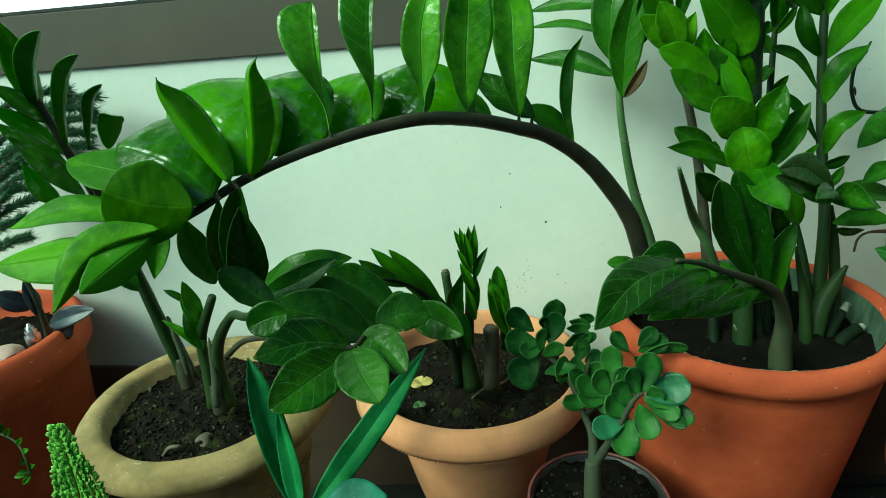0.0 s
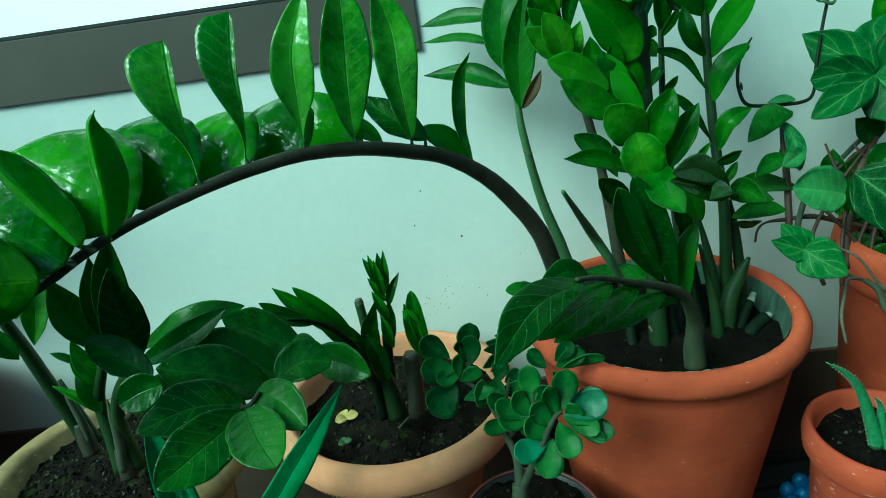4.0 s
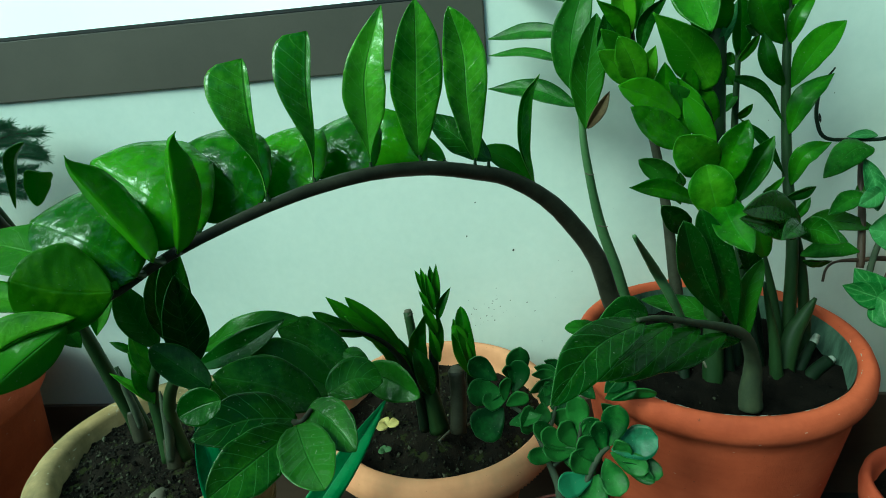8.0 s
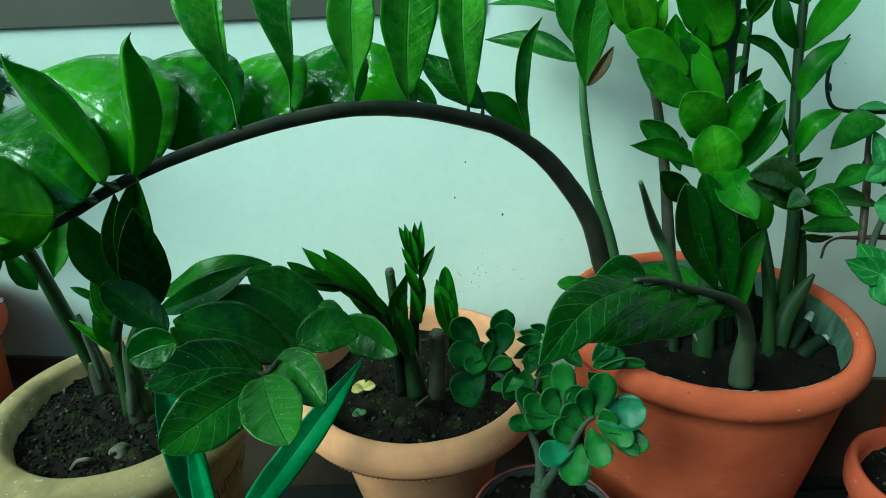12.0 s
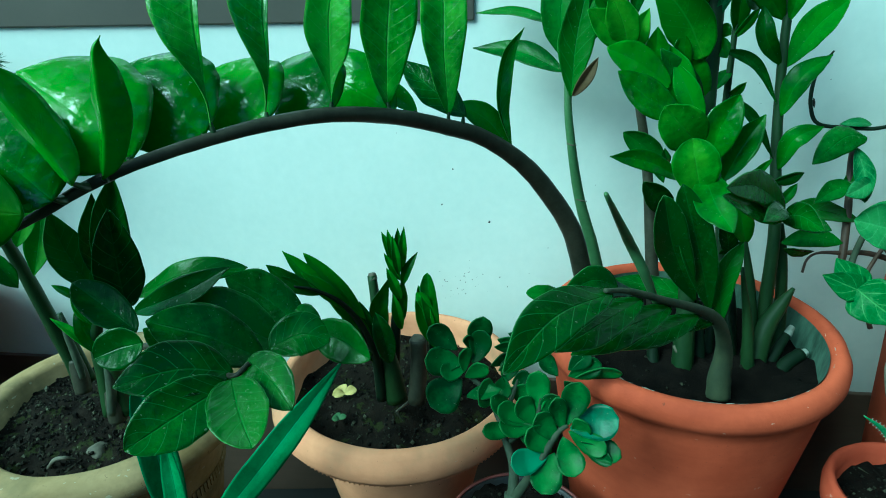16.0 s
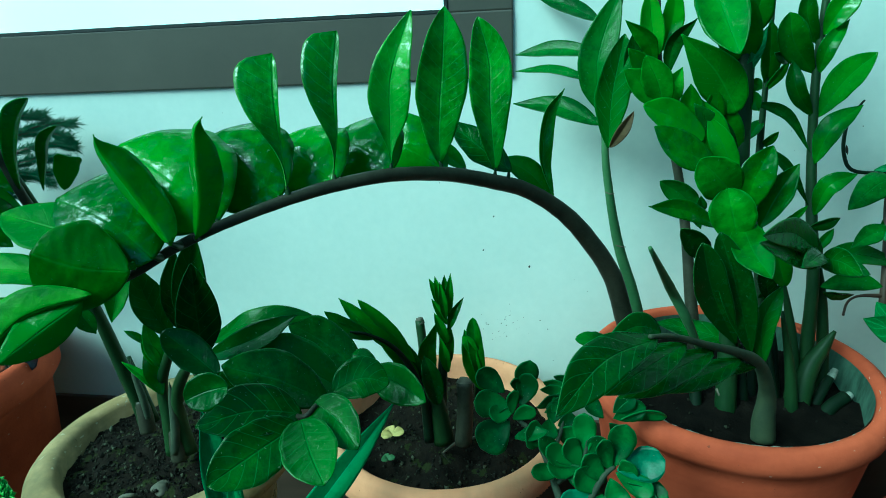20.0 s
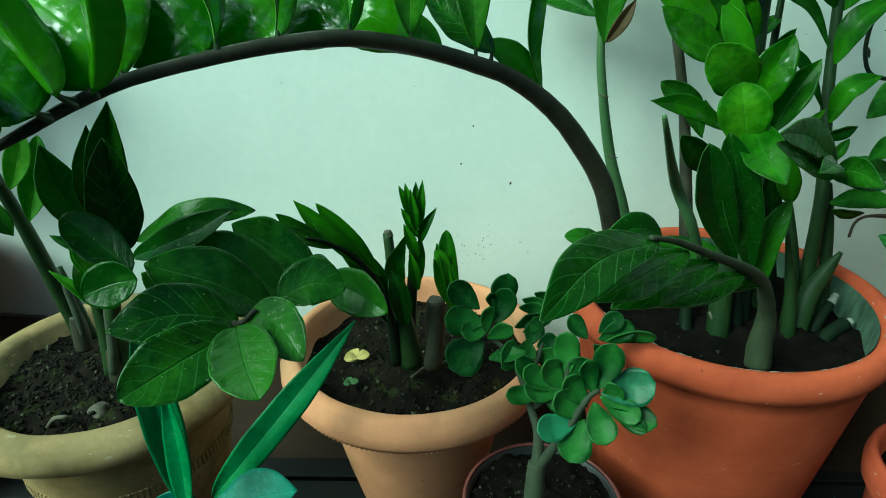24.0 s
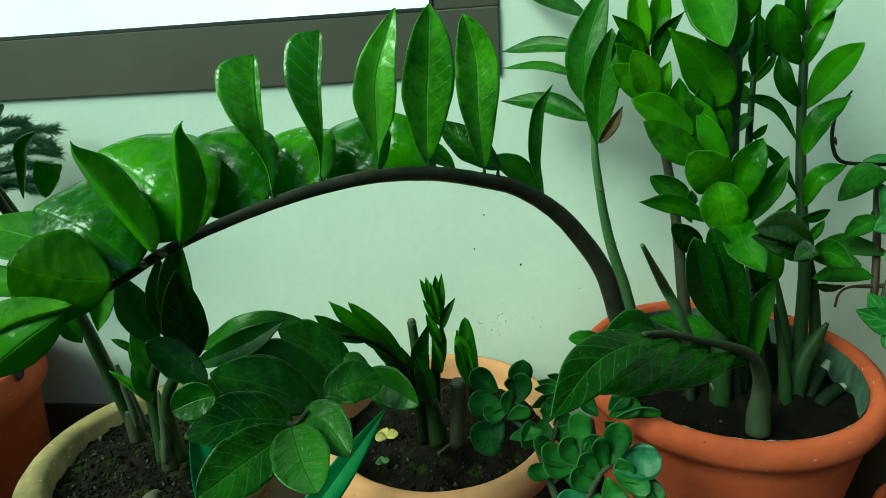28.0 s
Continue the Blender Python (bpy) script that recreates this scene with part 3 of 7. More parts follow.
def pot(name, centre, profile, material, label, group="flower pots", wobble=0.006):
    base = thing(name, (centre[0], centre[1], 0.0), label, "flower pot", group)
    part("body", lathe(bmesh.new(), centre, profile, 96, wobble, True), material, base)
    return base


# ---- structure ----
WALL = 0.945
wall_bm = bmesh.new()
WIN_R, WIN_B, WIN_L, WIN_T = -0.018, 0.769, -1.70, 1.95
box(wall_bm, (WIN_R, WALL, -0.5), (2.4, WALL + 0.15, 2.6))
box(wall_bm, (-2.6, WALL, -0.5), (WIN_R, WALL + 0.15, WIN_B))
box(wall_bm, (-2.6, WALL, WIN_B), (WIN_L, WALL + 0.15, 2.6))
box(wall_bm, (WIN_L, WALL, WIN_T), (WIN_R, WALL + 0.15, 2.6))
structure("wall_back", wall_bm, plaster, "cream-white plastered wall with faint dirt marks")

# added dark strip: the shade low on the wall, put into its colour
shade_strip_bm = box(bmesh.new(), (-2.6, WALL - 0.009, -0.5), (1.3, WALL - 0.001, 0.205), 0.002)
structure("wall_shade_strip", shade_strip_bm, wall_shade_brown, "dark brown strip low on the wall, added in place of shade behind the pots")

window = thing("window_1", (-0.86, WALL, WIN_B), "wide window with a broad brown-grey frame and bright glass", "window")
window["kind"] = "structure"
FW = 0.089
part("frame_sill", boxed((WIN_L, WALL - 0.005, WIN_B), (WIN_R, WALL + 0.10, WIN_B + FW), 0.002), frame_paint, window, smooth=False)
part("frame_jamb", boxed((WIN_R - FW, WALL - 0.004, WIN_B + FW), (WIN_R, WALL + 0.10, WIN_T), 0.002), frame_paint, window, smooth=False)
part("frame_jamb", boxed((WIN_L, WALL - 0.004, WIN_B + FW), (WIN_L + FW, WALL + 0.10, WIN_T), 0.002), frame_paint, window, smooth=False)
part("frame_head", boxed((WIN_L + FW, WALL - 0.005, WIN_T - FW), (WIN_R - FW, WALL + 0.10, WIN_T), 0.002), frame_paint, window, smooth=False)
part("gasket", boxed((WIN_L + FW, WALL - 0.006, WIN_B + FW), (WIN_R - FW, WALL + 0.03, WIN_B + FW + 0.0045)), gasket_black, window, smooth=False)
part("gasket", boxed((WIN_R - FW - 0.0045, WALL - 0.006, WIN_B + FW + 0.0045), (WIN_R - FW, WALL + 0.03, WIN_T - FW)), gasket_black, window, smooth=False)
glass_m, gt, gp = nodes_of("window_glass")
gp.inputs["Base Color"].default_value = (0.75, 0.85, 0.82, 1)
gp.inputs["Roughness"].default_value = 0.08
blind_noise = object_noise(gt, 1.5, 3.0)
gt.links.new(ramp(gt, blind_noise, [(0.3, (0.78, 0.86, 0.84)), (0.7, (0.88, 0.93, 0.9))]), gp.inputs["Base Color"])
gt.links.new(ramp(gt, blind_noise, [(0.3, (0.86, 0.97, 0.95)), (0.7, (1.0, 1.0, 0.98))]), gp.inputs["Emission Color"])
gp.inputs["Emission Strength"].default_value = 0.6
pane = part("pane", boxed((WIN_L + FW, WALL + 0.008, WIN_B + FW), (WIN_R - FW, WALL + 0.014, WIN_T - FW)), glass_m, window, "bright frosted window glass", smooth=False)

# unseen walls, added around the place; their heights and dark paint limit the light
for name, lo, hi in (("wall_left", (-2.75, -1.2, -0.5), (-2.6, WALL + 0.15, 0.8)), ("wall_right", (1.3, -1.2, -0.5), (1.45, WALL, 2.6)), ("wall_front", (-2.75, -1.35, -0.5), (1.45, -1.2, 1.1))):
    structure(name, boxed(lo, hi), unseen_wall_dark, "plain dark wall added out of view to limit the light")
# unseen floor, its concrete kept dark to throw little light upwards
ground_bm = bmesh.new()
box(ground_bm, (-60, -60, -0.6), (60, 60, -0.5))
structure("ground", ground_bm, concrete, "grey concrete balcony floor")

# black slatted bench under the pots
bench = thing("plant_bench", (0.05, 0.75, -0.5), "black slatted wooden bench carrying the flower pots", "bench")
turn = Matrix.Translation((-0.42, 0.858, 0)) @ Matrix.Rotation(math.atan2(0.103, 0.977), 4, "Z")
for i in range(13):
    bm = boxed((-1.3, -0.046 - i * 0.05, -0.02), (1.75, -0.004 - i * 0.05, 0.0), 0.002)
    bmesh.ops.transform(bm, matrix=turn, verts=bm.verts)
    part("slat", bm, black_wood, bench, smooth=False)
for x in (-1.1, 0.2, 1.5):
    bm = boxed((x, -0.62, -0.06), (x + 0.04, -0.01, -0.02), 0.002)
    bmesh.ops.transform(bm, matrix=turn, verts=bm.verts)
    part("crossbar", bm, black_wood, bench, smooth=False)
    for y in (-0.6, -0.06):
        bm = boxed((x, y, -0.5), (x + 0.04, y + 0.04, -0.06), 0.002)
        bmesh.ops.transform(bm, matrix=turn, verts=bm.verts)
        part("leg", bm, black_wood, bench, smooth=False)

# ---- pots ----
P4 = (0.248, 0.735)
pot_big = pot("terracotta_pot", (*P4, 0), [(0.0, 0.0), (0.092, 0.0), (0.097, 0.01), (0.156, 0.395), (0.158, 0.411), (0.162, 0.414), (0.167, 0.417), (0.1697, 0.425), (0.1695, 0.434), (0.165, 0.443), (0.158, 0.447), (0.151, 0.443), (0.148, 0.436), (0.144, 0.40), (0.14, 0.36), (0.09, 0.34), (0.0, 0.34)], terracotta, "large orange terracotta pot with a thick rounded rim")
soil(pot_big, P4, 0.1445, 0.402, soil_dark, 120, 4, 0.008)
bm = lathe(bmesh.new(), (*P4, 0), [(0.1475, 0.438), (0.1435, 0.40), (0.1415, 0.385)], 96, 0.006)
part("rim_lining", bm, moss_rim, pot_big, "mossy whitish inner wall")

rnd = random.Random(21)
bm = bmesh.new()
for k in range(46):
    a0 = -2.7 + k * 0.052 + rnd.uniform(0, 0.03)
    if rnd.random() < 0.45:
        continue
    pts = [(P4[0] + 0.1515 * math.cos(a0 + j * 0.03), P4[1] + 0.1515 * math.sin(a0 + j * 0.03), 0.4432 + rnd.uniform(-0.0006, 0.0006)) for j in range(3)]
    tube(bm, pts, [0.0002, rnd.uniform(0.0003, 0.0008), 0.0002], 6, 4, 0.4)
tagged(part("lime_crust", bm, cut_pale, pot_big, "broken whitish lime line inside the lip"), kind="stuff")

P2 = (-0.105, 0.745)
pot_peach = pot("peach_clay_pot", (*P2, 0), [(0.0, 0.0), (0.058, 0.0), (0.062, 0.008), (0.072, 0.06), (0.098, 0.17), (0.118, 0.265), (0.126, 0.296), (0.142, 0.302), (0.162, 0.307), (0.169, 0.318), (0.168, 0.332), (0.160, 0.345), (0.150, 0.350), (0.145, 0.346), (0.142, 0.33), (0.138, 0.29), (0.07, 0.27), (0.0, 0.27)], clay_peach, "pale peach clay pot with a flared rim and notched band")
bm = bmesh.new()
for i in range(170):
    a = 2 * math.pi * i / 170
    made = bmesh.ops.create_icosphere(bm, subdivisions=1, radius=0.0024)
    for v in made["verts"]:
        v.co = Matrix.Rotation(a, 3, "Z") @ (Vector((v.co.x * 1.2, v.co.y * 0.7, v.co.z * 1.3)) + Vector((0.1598, 0, 0.3065))) + Vector((*P2, 0))
part("rope_band", bm, clay_peach, pot_peach, "fine notched band under the rim")
soil(pot_peach, P2, 0.1405, 0.312, soil_brown, 1000, 2)

P1 = (-0.468, 0.664)
pot_ochre = pot("ochre_clay_pot", (*P1, 0), [(0.0, 0.0), (0.08, 0.0), (0.086, 0.01), (0.106, 0.12), (0.122, 0.23), (0.128, 0.285), (0.134, 0.304), (0.150, 0.310), (0.166, 0.315), (0.173, 0.323), (0.172, 0.333), (0.164, 0.342), (0.150, 0.347), (0.138, 0.347), (0.132, 0.340), (0.129, 0.31), (0.07, 0.295), (0.0, 0.295)], clay_ochre, "weathered yellow-ochre clay pot with a broad flat rim")
soil(pot_ochre, P1, 0.1300, 0.318, soil_brown, 1800, 1, 0.016)
bm = bmesh.new()
for i in range(120):
    a = 2 * math.pi * i / 120
    box(bm, (0.1225, -0.0022, 0.222), (0.1275, 0.0022, 0.236))
    bm.verts.ensure_lookup_table()
    for v in bm.verts[-8:]:
        v.co = Matrix.Rotation(a, 3, "Z") @ Vector((v.co.x - 0.003, v.co.y, v.co.z)) + Vector((*P1, 0))
part("notched_band", bm, clay_ochre, pot_ochre, "ring of pressed notches on the belly", False)

P0 = (-0.945, 0.765)
pot_far = pot("tall_terracotta_pot", (*P0, 0), [(0.0, 0.0), (0.12, 0.0), (0.125, 0.01), (0.158, 0.31), (0.168, 0.318), (0.177, 0.33), (0.178, 0.355), (0.173, 0.374), (0.164, 0.382), (0.155, 0.378), (0.150, 0.36), (0.146, 0.33), (0.07, 0.31), (0.0, 0.31)], terracotta, "tall orange-brown terracotta pot with a rounded rim")
soil(pot_far, P0, 0.151, 0.335, soil_dark, 200, 9)

PS = (0.469, 0.620)
pot_small = pot("small_terracotta_pot", (*PS, 0), [(0.0, 0.0), (0.05, 0.0), (0.054, 0.008), (0.069, 0.26), (0.075, 0.270), (0.080, 0.278), (0.082, 0.295), (0.080, 0.308), (0.076, 0.313), (0.071, 0.310), (0.069, 0.295), (0.067, 0.27), (0.03, 0.25), (0.0, 0.25)], terracotta_red, "small worn red terracotta pot with chalky flakes")
soil(pot_small, PS, 0.0685, 0.285, soil_dark, 120, 5, 0.006)

PB = (0.648, 0.775)
pot_back = pot("speckled_terracotta_pot", (*PB, 0), [(0.0, 0.0), (0.10, 0.0), (0.105, 0.01), (0.132, 0.405), (0.138, 0.412), (0.146, 0.424), (0.148, 0.455), (0.145, 0.472), (0.139, 0.478), (0.132, 0.474), (0.130, 0.45), (0.126, 0.42), (0.06, 0.41), (0.0, 0.41)], terracotta, "orange terracotta pot speckled with black spots")
soil(pot_back, PB, 0.128, 0.44, soil_dark, 150, 6)

PJ = (0.055, 0.560)
pot_jade = pot("black_plastic_pot", (*PJ, 0), [(0.0, 0.0), (0.05, 0.0), (0.054, 0.006), (0.073, 0.262), (0.078, 0.264), (0.080, 0.272), (0.0795, 0.282), (0.077, 0.284), (0.074, 0.282), (0.072, 0.26), (0.03, 0.24), (0.0, 0.24)], black_plastic, "black plastic nursery pot with a dull reddish lip")
part("lip", lathe(bmesh.new(), (*PJ, 0), [(0.0785, 0.2825), (0.0805, 0.2855), (0.0775, 0.2865), (0.0765, 0.2845)], 72, 0.0, True), red_edge, pot_jade, "thin reddish lip")
soil(pot_jade, PJ, 0.0742, 0.2775, soil_dark, 120, 7, 0.006)


# ---- special builders ----
def spray(parent, points, seed):
    """One drooping pine branch with its needles."""
    rnd = random.Random(seed)
    twig = part("branch", tube(bmesh.new(), points, [0.003, 0.0025, 0.002, 0.001], 6, 8), stem_brown, parent)
    bm = bmesh.new()
    line = smooth_path(points, 40)
    for i, (s, p) in enumerate(line):
        ahead = (line[min(i + 1, len(line) - 1)][1] - line[max(i - 1, 0)][1]).normalized()
        for _ in range(8):
            out = Vector((rnd.uniform(-0.5, 0.5), rnd.uniform(-0.6, 0.6), rnd.uniform(-1, 1))).normalized()
            way = (ahead * 1.5 + out).normalized()
            long = rnd.uniform(0.012, 0.024)
            side = way.orthogonal().normalized() * 0.0008
            up = way.cross(side)
            ring = [bm.verts.new(p + q) for q in (side, up, -side, -up)]
            tip = bm.verts.new(p + way * long)
            for a, b in zip(ring, ring[1:] + ring[:1]):
                bm.faces.new((a, b, tip))
    tagged(part("foliage", bm, needle_green, twig), kind="stuff")


def frond(parent, points, half):
    """A feathery frond: a rachis with dense small leaflets."""
    rnd = random.Random(5)
    twig = part("rachis", tube(bmesh.new(), points, [0.0022, 0.002, 0.0016, 0.0006], 6, 8), fern_green, parent)
    bm = bmesh.new()
    line = smooth_path(points, 26)
    for i, (s, p) in enumerate(line):
        ahead = (line[min(i + 1, len(line) - 1)][1] - line[max(i - 1, 0)][1]).normalized()
        reach = half * min(1.0, (len(line) - i) / len(line) * 1.5 + 0.15)
        side = ahead.cross(Vector((0.2, -1, 0.35))).normalized()
        for sign in (-1, 1):
            for k in range(4):
                q = p + side * sign * reach * (k + 0.6) / 4 + ahead * reach * 0.25 * k / 4
                way = (ahead * rnd.uniform(0.3, 1) + side * sign * rnd.uniform(0.2, 1) + Vector((0, rnd.uniform(-0.6, 0.2), rnd.uniform(-0.3, 0.5)))).normalized()
                blade(bm, q, q + way * rnd.uniform(0.005, 0.009), 0.005, (0.1, -1, 0.5), 0.3, 0.1, 0.5, 0.0, 0.0006, 0.6, 3, 2)
    tagged(part("pinna_layer", bm, fern_green, twig), kind="stuff")


def aloe_leaf(parent, points, radius):
    """A fleshy tapering leaf with small teeth along both edges."""
    n = len(points)
    bm = tube(bmesh.new(), points, [radius * (1 - 0.93 * (i / (n - 1)) ** 1.3) for i in range(n)], 10, 6)
    line = smooth_path(points, 6)
    body = part("leaf", bm, aloe_green, parent)
    bm = bmesh.new()
    for i, (s, p) in enumerate(line[1:-2]):
        ahead = (line[i + 2][1] - line[i][1]).normalized()
        side = ahead.cross(Vector((0, -1, 0.4))).normalized()
        r = radius * (1 - 0.93 * (s / (n - 1)) ** 1.3)
        for sign in (-1, 1):
            made = bmesh.ops.create_cone(bm, segments=4, radius1=0.0006, radius2=0.0, depth=0.002, cap_ends=True)
            q = side * sign
            m = Matrix.Translation(p + q * (r + 0.001)) @ q.to_track_quat("Z", "Y").to_matrix().to_4x4()
            bmesh.ops.transform(bm, matrix=m, verts=made["verts"])
    part("teeth", bm, cut_pale, body, "pale little teeth", False)


def fallen(place, size, material, name, label):
    ob = thing(name, place, label, "leaf")
    x, y, z = place
    bm = bmesh.new()
    for a in (0.4, 2.2, 3.6):
        blade(bm, (x, y, z), (x + size * math.cos(a), y + size * math.sin(a), z + 0.003), size * 0.95, (0, -0.3, 1), 0.2, 0.1, 0.6, full=0.45)
    part("blade", bm, material, ob)


def root(parent, points, radius):
    part("root", tube(bmesh.new(), points, [radius * 0.8, *[radius] * (len(points) - 2), radius * 0.5], 8, 6, 0.15), root_pale, parent, "pale bare root on the soil")


# ---- plant in the big pot ----
zz_big = thing("zz_plant", (0.240, 0.730, 0.39), "tall glossy green zamioculcas with one long arching stem", "potted plant", "zamioculcas plants")
arch = stem(zz_big, [(0.146, 0.720, 0.4530), (0.123, 0.726, 0.5020), (0.104, 0.722, 0.5632), (0.072, 0.708, 0.6165), (0.042, 0.691, 0.6530), (0.008, 0.666, 0.6818), (-0.023, 0.636, 0.6990), (-0.062, 0.594, 0.7174), (-0.100, 0.532, 0.7328), (-0.138, 0.497, 0.7332), (-0.169, 0.465, 0.7296), (-0.198, 0.428, 0.7240), (-0.228, 0.414, 0.7120), (-0.250, 0.400, 0.7000), (-0.276, 0.391, 0.6870)], [0.0130, 0.0114, 0.0108, 0.0102, 0.0092, 0.0083, 0.0075, 0.0067, 0.0058, 0.0053, 0.0046, 0.0039, 0.0037, 0.0033, 0.0019], stem_dark, "stem", "thick dark arching stem")
bent_leaf(arch, [(-0.2091, 0.4090, 0.7199), (-0.2003, 0.4078, 0.7497), (-0.1938, 0.4027, 0.7790), (-0.1901, 0.4016, 0.7945), (-0.1818, 0.3989, 0.8034)], 0.0355, (0.43, -0.89, -0.16), leaf_arch, 0, (-72, 0, 0.7), (-16, -14, 1), 0.3, 0.5, 1.5)
stem(arch, [(-0.2138, 0.4206, 0.7177), (-0.2115, 0.4148, 0.7188), (-0.2083, 0.4089, 0.7228)], [0.0034, 0.0022, 0.0010], stem_green, "petiole")
bent_leaf(arch, [(-0.2159, 0.3911, 0.7216), (-0.2300, 0.3904, 0.7489), (-0.2426, 0.3876, 0.7756), (-0.2475, 0.3860, 0.7881), (-0.2475, 0.3849, 0.7963)], 0.0384, (0.56, -0.78, 0.27), leaf_arch, 0, (-72, 0, 0.7), (-14, -14, 1), 0.3, 0.5, 1.5)
stem(arch, [(-0.2248, 0.4155, 0.7133), (-0.2204, 0.4033, 0.7175), (-0.2173, 0.3911, 0.7243)], [0.0034, 0.0022, 0.0010], stem_green, "petiole")
bent_leaf(arch, [(-0.1647, 0.4691, 0.7380), (-0.1687, 0.4766, 0.7681), (-0.1705, 0.4806, 0.7994), (-0.1720, 0.4925, 0.8343)], 0.0551, (0.89, -0.41, 0.22), leaf_upright, -40, (8, -4, 1), (40, 6, 0.16), 0.84, 2.6, 0.42)
stem(arch, [(-0.1641, 0.4701, 0.7302), (-0.1644, 0.4696, 0.7341), (-0.1651, 0.4698, 0.7409)], [0.0034, 0.0022, 0.0010], stem_green, "petiole")
bent_leaf(arch, [(-0.1378, 0.4989, 0.7388), (-0.1354, 0.5064, 0.7689), (-0.1356, 0.5132, 0.8067), (-0.1326, 0.5281, 0.8471)], 0.0516, (0.85, -0.52, 0.06), leaf_upright, -40, (8, -4, 1), (40, 6, 0.16), 0.86, 2.3, 0.42)
stem(arch, [(-0.1360, 0.4988, 0.7332), (-0.1369, 0.4989, 0.7360), (-0.1376, 0.4996, 0.7417)], [0.0034, 0.0022, 0.0010], stem_green, "petiole")
bent_leaf(arch, [(-0.1000, 0.5337, 0.7391), (-0.1000, 0.5421, 0.7753), (-0.0967, 0.5472, 0.8128), (-0.0797, 0.5570, 0.8595)], 0.0384, (0.37, -0.90, 0.21), leaf_upright, -16, (16, 8), (18, 10), 0.52, 2, 0.8)
stem(arch, [(-0.1000, 0.5320, 0.7328), (-0.1000, 0.5329, 0.7359), (-0.1000, 0.5344, 0.7420)], [0.0034, 0.0022, 0.0010], stem_green, "petiole")
bent_leaf(arch, [(-0.0697, 0.5960, 0.7266), (-0.0681, 0.6007, 0.7725), (-0.0638, 0.6040, 0.8161), (-0.0605, 0.6066, 0.8614)], 0.0492, (0.16, -0.98, 0.10), leaf_upright, 10, (14, 8), (16, 12), 0.58, 0.75, 0.75)
stem(arch, [(-0.0640, 0.5907, 0.7182), (-0.0669, 0.5934, 0.7224), (-0.0696, 0.5963, 0.7296)], [0.0034, 0.0022, 0.0010], stem_green, "petiole")
bent_leaf(arch, [(-0.0219, 0.6398, 0.7090), (-0.0263, 0.6482, 0.7643), (-0.0269, 0.6550, 0.8110), (-0.0370, 0.6546, 0.8517)], 0.0454, (0.29, -0.94, 0.17), leaf_upright, -4, (12, 8), (24, 12), 0.58, 0.7, 0.7)
stem(arch, [(-0.0230, 0.6360, 0.6990), (-0.0224, 0.6379, 0.7040), (-0.0221, 0.6402, 0.7119)], [0.0034, 0.0022, 0.0010], stem_green, "petiole")
bent_leaf(arch, [(0.0351, 0.6874, 0.6660), (0.0235, 0.6922, 0.7066), (0.0289, 0.6997, 0.7523), (0.0449, 0.6944, 0.7797)], 0.0200, (0.85, -0.44, 0.29), leaf_upright, -45, (20, 10), (30, 20), 0.45, 0.9, 1)
stem(arch, [(0.0331, 0.6844, 0.6606), (0.0341, 0.6859, 0.6633), (0.0342, 0.6878, 0.6689)], [0.0034, 0.0022, 0.0010], stem_green, "petiole")
bent_leaf(arch, [(-0.2287, 0.3890, 0.7132), (-0.2583, 0.3923, 0.7383), (-0.3047, 0.4070, 0.7493)], 0.0717, (0.37, -0.75, 0.54), leaf_arch, 0, (-4, -6, 1), (0, -18, 1.22), 0.56, 0.6, 0.6)
stem(arch, [(-0.2373, 0.4081, 0.7069), (-0.2330, 0.3985, 0.7101), (-0.2310, 0.3892, 0.7151)], [0.0034, 0.0022, 0.0010], stem_green, "petiole")
bent_leaf(arch, [(-0.2009, 0.4280, 0.7262), (-0.2335, 0.4340, 0.7539), (-0.2829, 0.4537, 0.7769)], 0.0827, (0.29, -0.81, 0.52), leaf_arch, 0, (-4, -6, 1), (0, -18, 1.22), 0.56, 0.6, 0.65)
stem(arch, [(-0.1996, 0.4273, 0.7234), (-0.2003, 0.4276, 0.7248), (-0.2032, 0.4284, 0.7281)], [0.0034, 0.0022, 0.0010], stem_green, "petiole")
bent_leaf(arch, [(-0.1693, 0.4663, 0.7327), (-0.1980, 0.4726, 0.7540), (-0.2356, 0.4934, 0.7743)], 0.0753, (0.17, -0.85, 0.49), leaf_arch, 0, (-4, -6, 1), (0, -18, 1.22), 0.56, 0.6, 0.6)
stem(arch, [(-0.1690, 0.4650, 0.7296), (-0.1691, 0.4656, 0.7312), (-0.1716, 0.4668, 0.7345)], [0.0034, 0.0022, 0.0010], stem_green, "petiole")
bent_leaf(arch, [(-0.1377, 0.4985, 0.7348), (-0.1590, 0.5064, 0.7509), (-0.1879, 0.5269, 0.7666)], 0.0657, (0.07, -0.86, 0.51), leaf_arch, 0, (-4, -6, 1), (0, -18, 1.22), 0.56, 0.6, 0.6)
stem(arch, [(-0.1380, 0.4970, 0.7332), (-0.1378, 0.4977, 0.7340), (-0.1400, 0.4993, 0.7365)], [0.0034, 0.0022, 0.0010], stem_green, "petiole")
bent_leaf(arch, [(-0.0999, 0.5321, 0.7347), (-0.1211, 0.5408, 0.7502), (-0.1521, 0.5621, 0.7631)], 0.0620, (-0.01, -0.88, 0.48), leaf_arch, 0, (-4, -6, 1), (0, -18, 1.22), 0.56, 0.6, 0.6)
stem(arch, [(-0.1000, 0.5320, 0.7328), (-0.1000, 0.5320, 0.7338), (-0.1022, 0.5330, 0.7364)], [0.0034, 0.0022, 0.0010], stem_green, "petiole")
